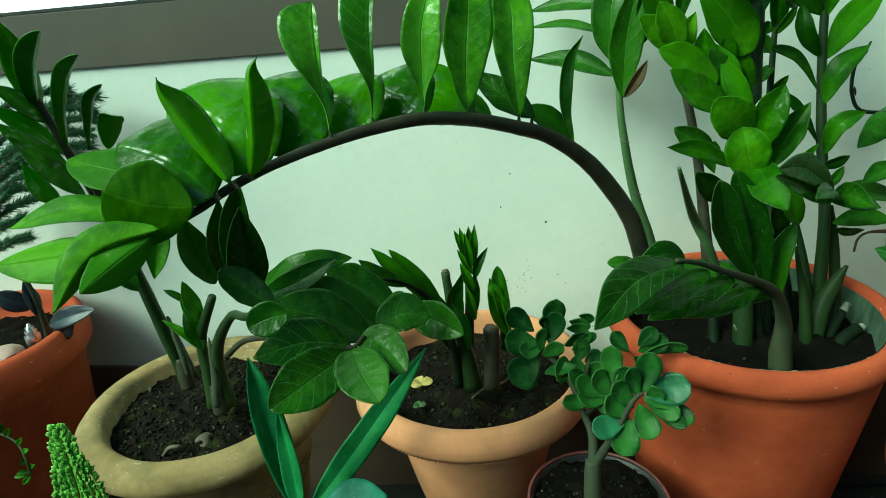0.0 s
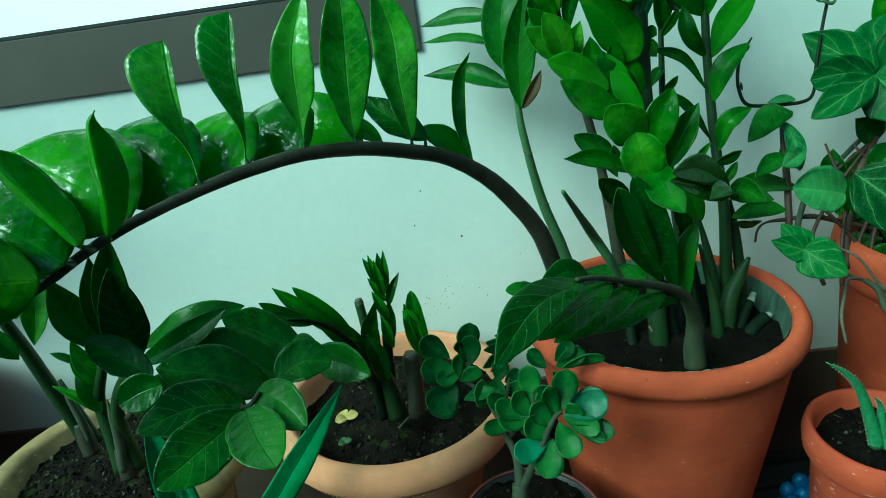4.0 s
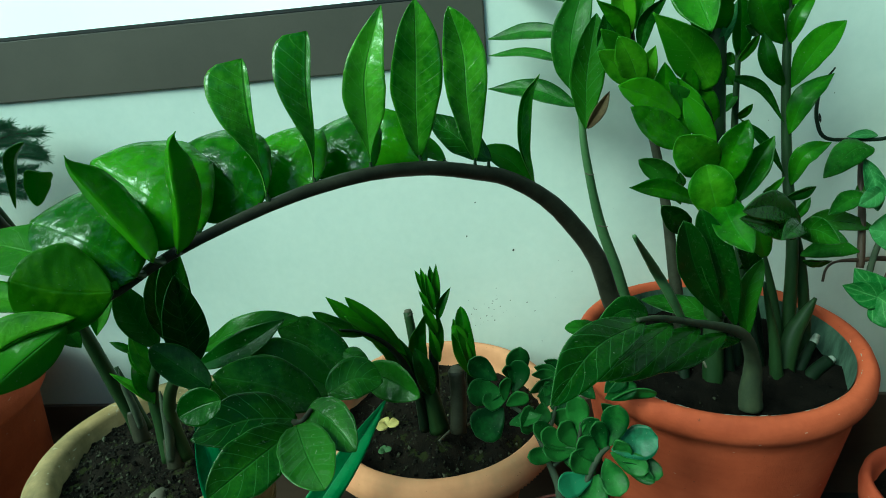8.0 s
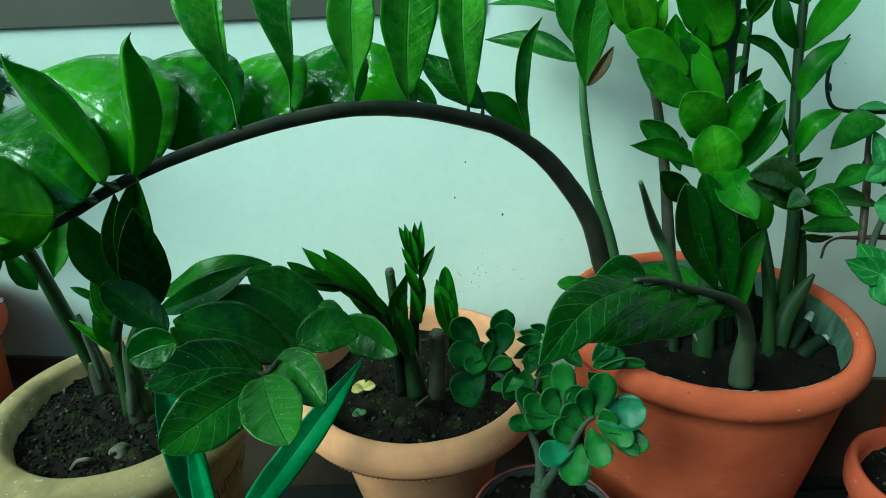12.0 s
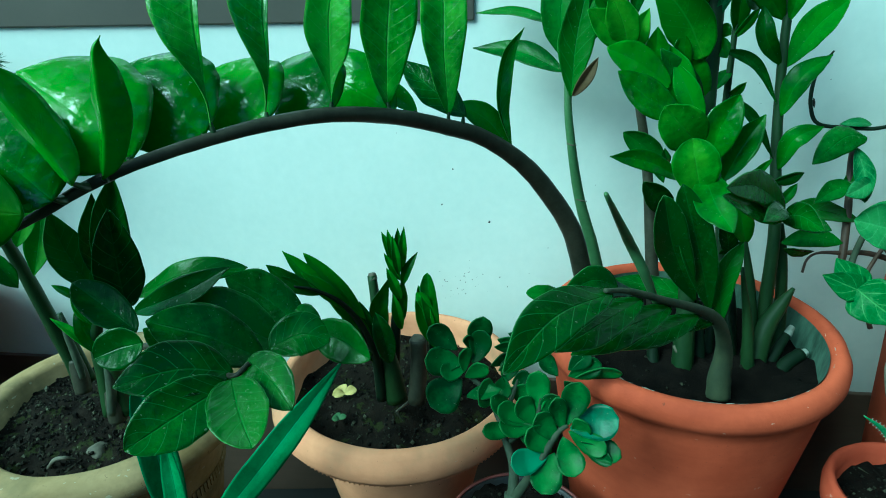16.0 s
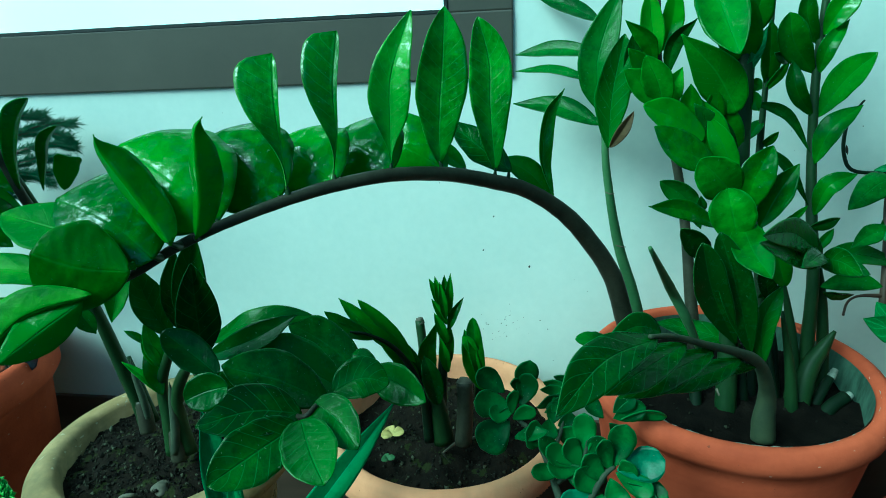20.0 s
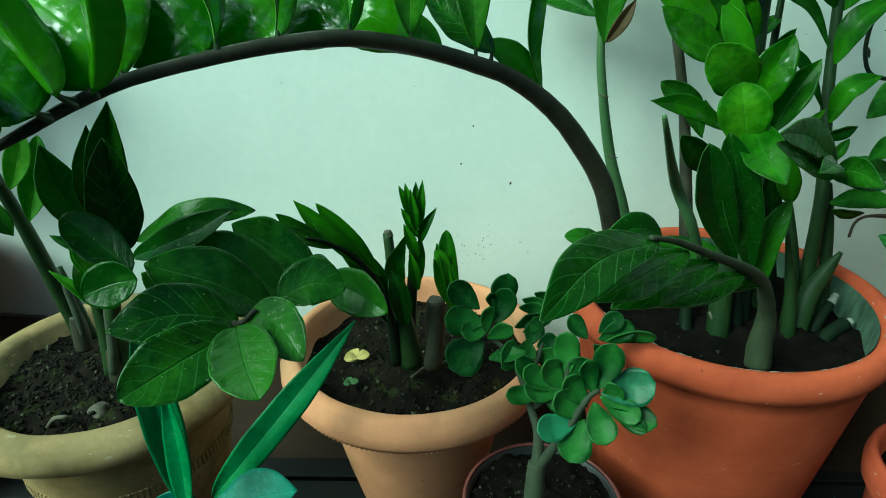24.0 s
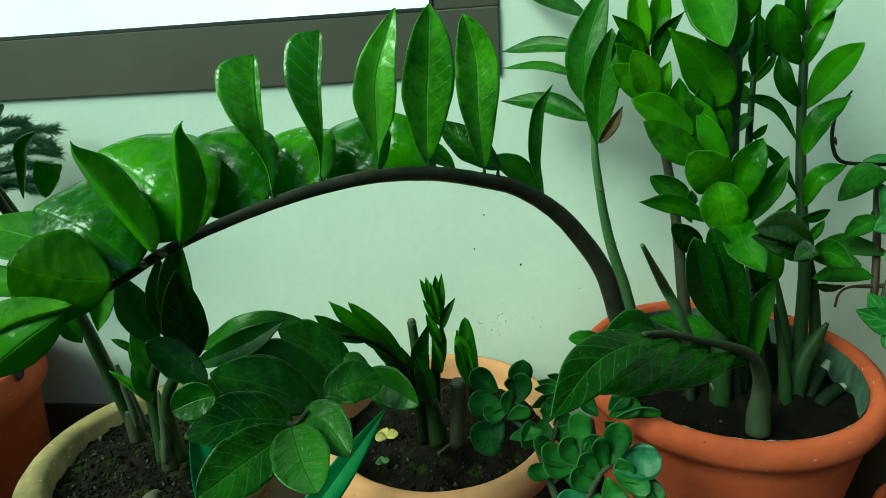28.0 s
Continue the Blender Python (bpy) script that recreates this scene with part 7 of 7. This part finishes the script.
caneC = stem(climber, [(0.386, 0.784, 0.489), (0.391, 0.790, 0.504), (0.404, 0.794, 0.511), (0.430, 0.796, 0.511), (0.463, 0.798, 0.510), (0.499, 0.796, 0.499), (0.541, 0.793, 0.484)], [0.0015, 0.0015, 0.0016, 0.0029, 0.0033, 0.0033, 0.0029], stem_brown, "stem")
caneD = stem(climber, [(0.498, 0.773, 0.443), (0.507, 0.795, 0.496), (0.535, 0.830, 0.551), (0.571, 0.861, 0.592), (0.594, 0.884, 0.644)], [0.0066, 0.0058, 0.0059, 0.0052, 0.0045], stem_brown, "stem")
caneE = stem(climber, [(0.561, 0.792, 0.425), (0.548, 0.817, 0.490), (0.528, 0.819, 0.524)], [0.0045, 0.0045, 0.0037], stem_brown, "stem")
rootA = stem(climber, [(0.438, 0.729, 0.505), (0.454, 0.717, 0.500), (0.468, 0.704, 0.492), (0.481, 0.697, 0.473), (0.495, 0.689, 0.451)], [0.0012, 0.0013, 0.0014, 0.0016, 0.0016], root_pale, "aerial_root", "thin pale dangling root")
rootB = stem(climber, [(0.470, 0.695, 0.468), (0.448, 0.685, 0.475), (0.436, 0.669, 0.464), (0.424, 0.650, 0.447), (0.426, 0.639, 0.420)], [0.0020, 0.0019, 0.0019, 0.0019, 0.0016], root_pale, "aerial_root", "thin pale dangling root")
rootC = stem(climber, [(0.445, 0.698, 0.481), (0.464, 0.695, 0.470), (0.482, 0.693, 0.461), (0.507, 0.689, 0.449)], [0.0016, 0.0020, 0.0023, 0.0026], root_pale, "aerial_root", "thin pale dangling root")
rootD = stem(climber, [(0.473, 0.694, 0.467), (0.481, 0.681, 0.459), (0.480, 0.664, 0.445), (0.487, 0.659, 0.432)], [0.0033, 0.0036, 0.0035, 0.0032], bark_grey, "aerial_root")
lobed_leaf(canes, syngonium_leaf, [
    ([(0.5392, 0.8293, 0.6764), (0.5034, 0.8493, 0.7052), (0.4668, 0.8679, 0.7307)], 0.0580, (-0.43, -0.90, 0.09), 0, (8, 8), (8, 8), 0.42, 0.5, 0.9),
    ([(0.5391, 0.8290, 0.6758), (0.4980, 0.8258, 0.6831), (0.4566, 0.8200, 0.6814)], 0.0459, (0.09, -0.99, 0.09), 0, (8, 8), (8, 8), 0.6, 0.5, 0.4),
    ([(0.5391, 0.8290, 0.6758), (0.4966, 0.8107, 0.6595), (0.4468, 0.7919, 0.6406)], 0.0456, (0.12, -0.80, 0.58), 0, (10, 8), (10, 8), 0.5, 0.5, 0.7),
    ([(0.5378, 0.8293, 0.6766), (0.5739, 0.8296, 0.6845), (0.6090, 0.8245, 0.6923)], 0.1143, (-0.06, -0.95, 0.32), 0, (10, 8), (10, 8), 0.5, 0.45, 0.8),
    ([(0.5391, 0.8290, 0.6758), (0.5553, 0.8092, 0.6510), (0.5646, 0.7863, 0.6196)], 0.0758, (-0.57, -0.78, 0.25), 0, (10, 8), (10, 8), 0.5, 0.5, 0.8),
    ([(0.5378, 0.8293, 0.6766), (0.5575, 0.8525, 0.7036), (0.5850, 0.8797, 0.7391)], 0.0736, (-0.29, -0.61, 0.74), 0, (10, 8), (10, 8), 0.5, 0.5, 0.7)])
lobed_leaf(canes, syngonium_leaf, [
    ([(0.3831, 0.6664, 0.5298), (0.3982, 0.6523, 0.5190), (0.4173, 0.6379, 0.5070)], 0.0489, (-0.45, -0.79, 0.41), 0, (10, 8), (10, 8), 0.28, 0.35, 0.8),
    ([(0.3877, 0.6655, 0.5268), (0.3763, 0.6738, 0.5412), (0.3653, 0.6822, 0.5556)], 0.0337, (-0.33, -0.91, 0.26), 0, (10, 8), (10, 8), 0.3, 0.45, 0.9),
    ([(0.3889, 0.6656, 0.5266), (0.3699, 0.6674, 0.5345), (0.3497, 0.6692, 0.5425)], 0.0310, (0.01, -0.97, 0.25), 0, (10, 8), (10, 8), 0.3, 0.45, 0.9)])
bent_leaf(canes, [(0.4778, 0.7580, 0.5520), (0.4437, 0.7542, 0.5620), (0.4124, 0.7548, 0.5689)], 0.0614, (0.20, -0.92, 0.35), pale_leaf, 0, (18, 14), (16, 14), 0.55, 0.5, 0.5)
bent_leaf(canes, [(0.4607, 0.7186, 0.5911), (0.4877, 0.6997, 0.5666), (0.5305, 0.6877, 0.5296)], 0.0791, (-0.24, -0.88, 0.41), syngonium_leaf, 0, (10, 8), (12, 8), 0.5, 0.5, 0.8)
leaf(canes, (0.554, 0.747, 0.477), (0.510, 0.754, 0.554), 0.044, (-0.03, -1.00, 0.07), syngonium_leaf, fold=0.2, bend=0.08)
bent_leaf(caneB, [(0.4270, 0.8150, 0.6346), (0.4350, 0.7995, 0.6082), (0.4366, 0.7872, 0.5778)], 0.0296, (-0.47, -0.81, 0.34), pale_leaf, 0, (30, 20), (30, 20), 0.55, 0.7, 0.7)
bent_leaf(caneB, [(0.4383, 0.8201, 0.6449), (0.4117, 0.8136, 0.6469), (0.3746, 0.7947, 0.6203)], 0.0352, (0.24, -0.80, 0.55), leaf_dark, -10, (10, 10), (-10, -30), 0.5, 0.6, 0.8)
bent_leaf(caneB, [(0.4260, 0.7986, 0.5944), (0.4030, 0.7904, 0.5916), (0.3777, 0.7783, 0.5795)], 0.0239, (0.17, -0.71, 0.68), leaf_dark, -5, (12, 8), (10, -6), 0.5, 0.7, 1)
leaf(caneB, (0.441, 0.792, 0.602), (0.410, 0.779, 0.589), 0.024, (0.05, -0.95, 0.30), pale_leaf, fold=0.15, bend=0.08)
leaf(caneB, (0.439, 0.834, 0.602), (0.445, 0.812, 0.573), 0.025, (-0.63, -0.68, 0.39), leaf_mid, fold=0.3)
leaf(caneD, (0.573, 0.858, 0.584), (0.533, 0.847, 0.619), 0.035, (0.12, -0.98, -0.15), leaf_dark, fold=0.3)
leaf(caneD, (0.514, 0.798, 0.502), (0.495, 0.811, 0.562), 0.020, (-0.10, -0.98, 0.17), leaf_mid, fold=0.4)
leaf(caneD, (0.550, 0.831, 0.548), (0.585, 0.835, 0.580), 0.045, (-0.23, -0.89, 0.38), leaf_dark, fold=0.3)
leaf(caneD, (0.619, 0.891, 0.711), (0.565, 0.889, 0.767), 0.050, (-0.24, -0.93, -0.27), leaf_light, fold=0.2)
leaf(caneE, (0.519, 0.773, 0.440), (0.567, 0.763, 0.461), 0.043, (-0.38, -0.79, 0.48), leaf_dark, fold=0.3)
leaf(caneE, (0.554, 0.822, 0.527), (0.587, 0.780, 0.498), 0.044, (-0.59, -0.71, 0.38), leaf_dark, fold=0.3)
leaf(caneD, (0.517, 0.831, 0.502), (0.542, 0.812, 0.504), 0.027, (-0.61, -0.77, 0.20), leaf_dark, fold=0.3, bend=0.08)
leaf(caneE, (0.523, 0.842, 0.527), (0.504, 0.808, 0.502), 0.026, (-0.45, -0.35, 0.82), leaf_deep, fold=0.3, bend=0.08)
leaf(caneE, (0.521, 0.845, 0.535), (0.506, 0.842, 0.583), 0.033, (-0.74, -0.61, -0.27), leaf_dark, fold=0.3, bend=0.08)
leaf(caneD, (0.531, 0.849, 0.543), (0.513, 0.820, 0.528), 0.033, (-0.45, -0.18, 0.87), leaf_dark, fold=0.3, bend=0.08)
leaf(caneD, (0.532, 0.822, 0.478), (0.566, 0.815, 0.509), 0.029, (-0.69, -0.27, 0.67), leaf_dark, fold=0.3, bend=0.08)
leaf(caneD, (0.509, 0.816, 0.467), (0.517, 0.783, 0.438), 0.027, (-0.85, -0.45, 0.27), dry_leaf, fold=0.3, bend=0.08)
leaf(canes, (0.554, 0.836, 0.508), (0.574, 0.809, 0.491), 0.036, (-0.81, -0.59, -0.03), leaf_deep, fold=0.3, bend=0.08)
leaf(caneE, (0.575, 0.839, 0.512), (0.596, 0.816, 0.505), 0.031, (-0.42, -0.59, 0.69), dry_leaf, fold=0.3, bend=0.08)
leaf(caneE, (0.528, 0.848, 0.541), (0.565, 0.842, 0.575), 0.030, (-0.51, -0.75, 0.43), leaf_deep, fold=0.3, bend=0.08)
leaf(caneD, (0.492, 0.835, 0.516), (0.519, 0.831, 0.555), 0.034, (-0.79, -0.32, 0.52), dry_leaf, fold=0.3, bend=0.08)
leaf(caneD, (0.550, 0.818, 0.465), (0.531, 0.779, 0.427), 0.027, (0.14, -0.73, 0.67), leaf_dark, fold=0.3, bend=0.08)
leaf(caneD, (0.597, 0.816, 0.453), (0.597, 0.809, 0.488), 0.021, (-0.17, -0.96, -0.20), dry_leaf, fold=0.3, bend=0.08)
leaf(caneD, (0.537, 0.845, 0.533), (0.508, 0.811, 0.507), 0.027, (-0.57, -0.16, 0.81), leaf_dark, fold=0.3, bend=0.08)
leaf(caneE, (0.558, 0.817, 0.462), (0.523, 0.792, 0.459), 0.035, (-0.04, -0.06, 1.00), leaf_dark, fold=0.3, bend=0.08)
tw = stem(climber, [(0.565, 0.765, 0.412), (0.566, 0.775, 0.464), (0.578, 0.810, 0.520), (0.532, 0.845, 0.586)], [0.0029, 0.0025, 0.0022, 0.0015], stem_brown, "twig")
tw = stem(climber, [(0.508, 0.765, 0.421), (0.512, 0.775, 0.472), (0.475, 0.809, 0.535), (0.550, 0.845, 0.583)], [0.0029, 0.0025, 0.0022, 0.0015], stem_brown, "twig")
tw = stem(climber, [(0.530, 0.765, 0.418), (0.512, 0.775, 0.472), (0.550, 0.810, 0.524), (0.553, 0.845, 0.583)], [0.0029, 0.0025, 0.0022, 0.0015], stem_brown, "twig")
tw = stem(climber, [(0.535, 0.765, 0.417), (0.529, 0.775, 0.469), (0.561, 0.810, 0.522), (0.592, 0.845, 0.577)], [0.0029, 0.0025, 0.0022, 0.0015], stem_brown, "twig")
tw = stem(climber, [(0.468, 0.764, 0.427), (0.451, 0.774, 0.481), (0.492, 0.809, 0.533), (0.553, 0.845, 0.583)], [0.0029, 0.0025, 0.0022, 0.0015], stem_brown, "twig")
tw = stem(climber, [(0.491, 0.764, 0.424), (0.491, 0.775, 0.475), (0.508, 0.809, 0.530), (0.496, 0.844, 0.591)], [0.0029, 0.0025, 0.0022, 0.0015], stem_brown, "twig")
aloe = thing("aloe_plant", (0.469, 0.620, 0.29), "small spotted aloe with toothed fleshy leaves", "potted plant")
aloe_leaf(aloe, [(0.426, 0.568, 0.338), (0.417, 0.569, 0.368), (0.401, 0.568, 0.410), (0.383, 0.566, 0.435), (0.359, 0.562, 0.454)], 0.0078)
aloe_leaf(aloe, [(0.434, 0.568, 0.337), (0.428, 0.569, 0.367), (0.425, 0.571, 0.387), (0.414, 0.566, 0.403)], 0.0055)
aloe_leaf(aloe, [(0.435, 0.563, 0.337), (0.440, 0.566, 0.371), (0.446, 0.569, 0.403)], 0.0073)
PEBBLE_0 = (0.485, 0.827, 0.020)
PEBBLE_1 = (0.513, 0.844, 0.020)
PEBBLE_2 = (0.518, 0.818, 0.020)
PEBBLE_3 = (0.537, 0.840, 0.020)
PEBBLE_4 = (0.481, 0.799, 0.020)
PEBBLE_5 = (0.497, 0.791, 0.020)
PEBBLE_6 = (0.513, 0.789, 0.020)
PEBBLE_7 = (0.461, 0.796, 0.020)
PEBBLE_8 = (0.502, 0.814, 0.020)
DIRT = (-0.039, 0.945, 0.374)
DOT_A = (-0.050, 0.945, 0.564)
DOT_B = (-0.067, 0.945, 0.509)
DOT_C = (0.004, 0.945, 0.482)
fallen((-0.173, 0.713, 0.330), 0.016, yellow_leaf, "fallen_leaf", "small yellow fallen leaf on the soil")
fallen((-0.168, 0.666, 0.328), 0.009, stem_pale, "fallen_leaf", "small grey-green fallen leaf on the soil")
root(pot_ochre, [(-0.479, 0.560, 0.325), (-0.470, 0.563, 0.335), (-0.458, 0.565, 0.337), (-0.454, 0.573, 0.328)], 0.0026)
PEBBLE = (-0.438, 0.591, 0.325)
root(pot_peach, [(-0.100, 0.686, 0.328), (-0.084, 0.703, 0.332), (-0.061, 0.715, 0.333), (-0.049, 0.738, 0.330)], 0.002)
bm = lathe(bmesh.new(), (-0.262, 0.500, 0), [(0.0, 0.0), (0.04, 0.0), (0.06, 0.09), (0.063, 0.095), (0.06, 0.098), (0.055, 0.09), (0.0, 0.085)], 48, 0.0, True)
part("pot", bm, black_plastic, strap, "small black plastic pot")

part("soil", lathe(bmesh.new(), (-0.262, 0.500, 0), [(0.0, 0.088), (0.03, 0.09), (0.054, 0.088)], 32), soil_dark, strap, "dark potting soil")
# pot for the fern
fp = pot("fern_pot", (-0.50, 0.43, 0), [(0.0, 0.0), (0.045, 0.0), (0.06, 0.11), (0.064, 0.116), (0.06, 0.12), (0.056, 0.11), (0.0, 0.10)], terracotta_red, "small red terracotta pot holding the fern")

# ---- small things ----
bell = thing("garden_ornament", BELL, "small ribbed silver bell ornament on the soil", "ornament")
bm = lathe(bmesh.new(), (BELL[0], BELL[1], BELL[2]), [(0.0, 0.028), (0.004, 0.026), (0.005, 0.02), (0.009, 0.018), (0.008, 0.012), (0.013, 0.009), (0.011, 0.002), (0.016, -0.002), (0.015, -0.03), (0.0, -0.03)], 32)
for v in bm.verts:
    v.co = Vector(BELL) + (v.co - Vector(BELL)) * 0.75 + Vector((0, 0, -0.0075))
part("bell", bm, silver, bell)
bm = bmesh.new()
bmesh.ops.create_icosphere(bm, subdivisions=3, radius=0.02)
for v in bm.verts:
    v.co = Vector((v.co.x * 1.3, v.co.y, v.co.z * 0.8)) * (1 + 0.2 * noise.noise(v.co * 60)) + Vector(STONE)
stone = thing("stone", STONE, "small pinkish stone on the soil", "stone")
part("pebble", bm, pink_stone, stone)

rnd = random.Random(11)
for place in (PEBBLE_0, PEBBLE_1, PEBBLE_2, PEBBLE_3, PEBBLE_4, PEBBLE_5, PEBBLE_6, PEBBLE_7, PEBBLE_8):
    bead = thing("blue_bead", (place[0], place[1], 0.0), "glossy bright blue bead on the bench", "bead", "blue beads")
    bm = bmesh.new()
    bmesh.ops.create_icosphere(bm, subdivisions=3, radius=0.0125)
    for v in bm.verts:
        v.co = Vector((v.co.x, v.co.y, v.co.z * 1.25)) * (1 + 0.1 * noise.noise(v.co * 90 + Vector(place) * 50)) + Vector((place[0], place[1], 0.015))
    part("bead", bm, blue_glaze, bead)

# specks of dirt on the wall
bm = bmesh.new()
spots = [(DOT_A, 0.0012), (DOT_B, 0.0014), (DOT_C, 0.0017)]
for _ in range(34):
    spots.append(((DIRT[0] + rnd.gauss(0, 0.022), WALL, DIRT[2] + rnd.gauss(0, 0.02)), rnd.uniform(0.0003, 0.0009)))
for _ in range(30):
    spots.append(((rnd.uniform(-0.5, 0.45), WALL, rnd.uniform(0.25, 0.75)), rnd.uniform(0.0003, 0.0008)))
for (x, y, z), r in spots:
    made = bmesh.ops.create_icosphere(bm, subdivisions=1, radius=r)
    for v in made["verts"]:
        v.co = Vector((v.co.x * rnd.uniform(0.7, 1.3), v.co.y * 0.3, v.co.z * 1.3)) + Vector((x, WALL, z))
tagged(part("dirt_specks", bm, speck_black, None, "tiny dark specks of splashed soil on the wall", False), "", "dirt", "", "stuff")

clod = thing("pebble", PEBBLE, "small grey-brown pebble half buried in the soil", "pebble")
bm = bmesh.new()
bmesh.ops.create_icosphere(bm, subdivisions=3, radius=0.011)
for v in bm.verts:
    v.co = Vector((v.co.x, v.co.y, v.co.z * 0.8)) * (1 + 0.35 * noise.noise(v.co * 110)) + Vector(PEBBLE)
part("stone_body", bm, root_pale, clod)
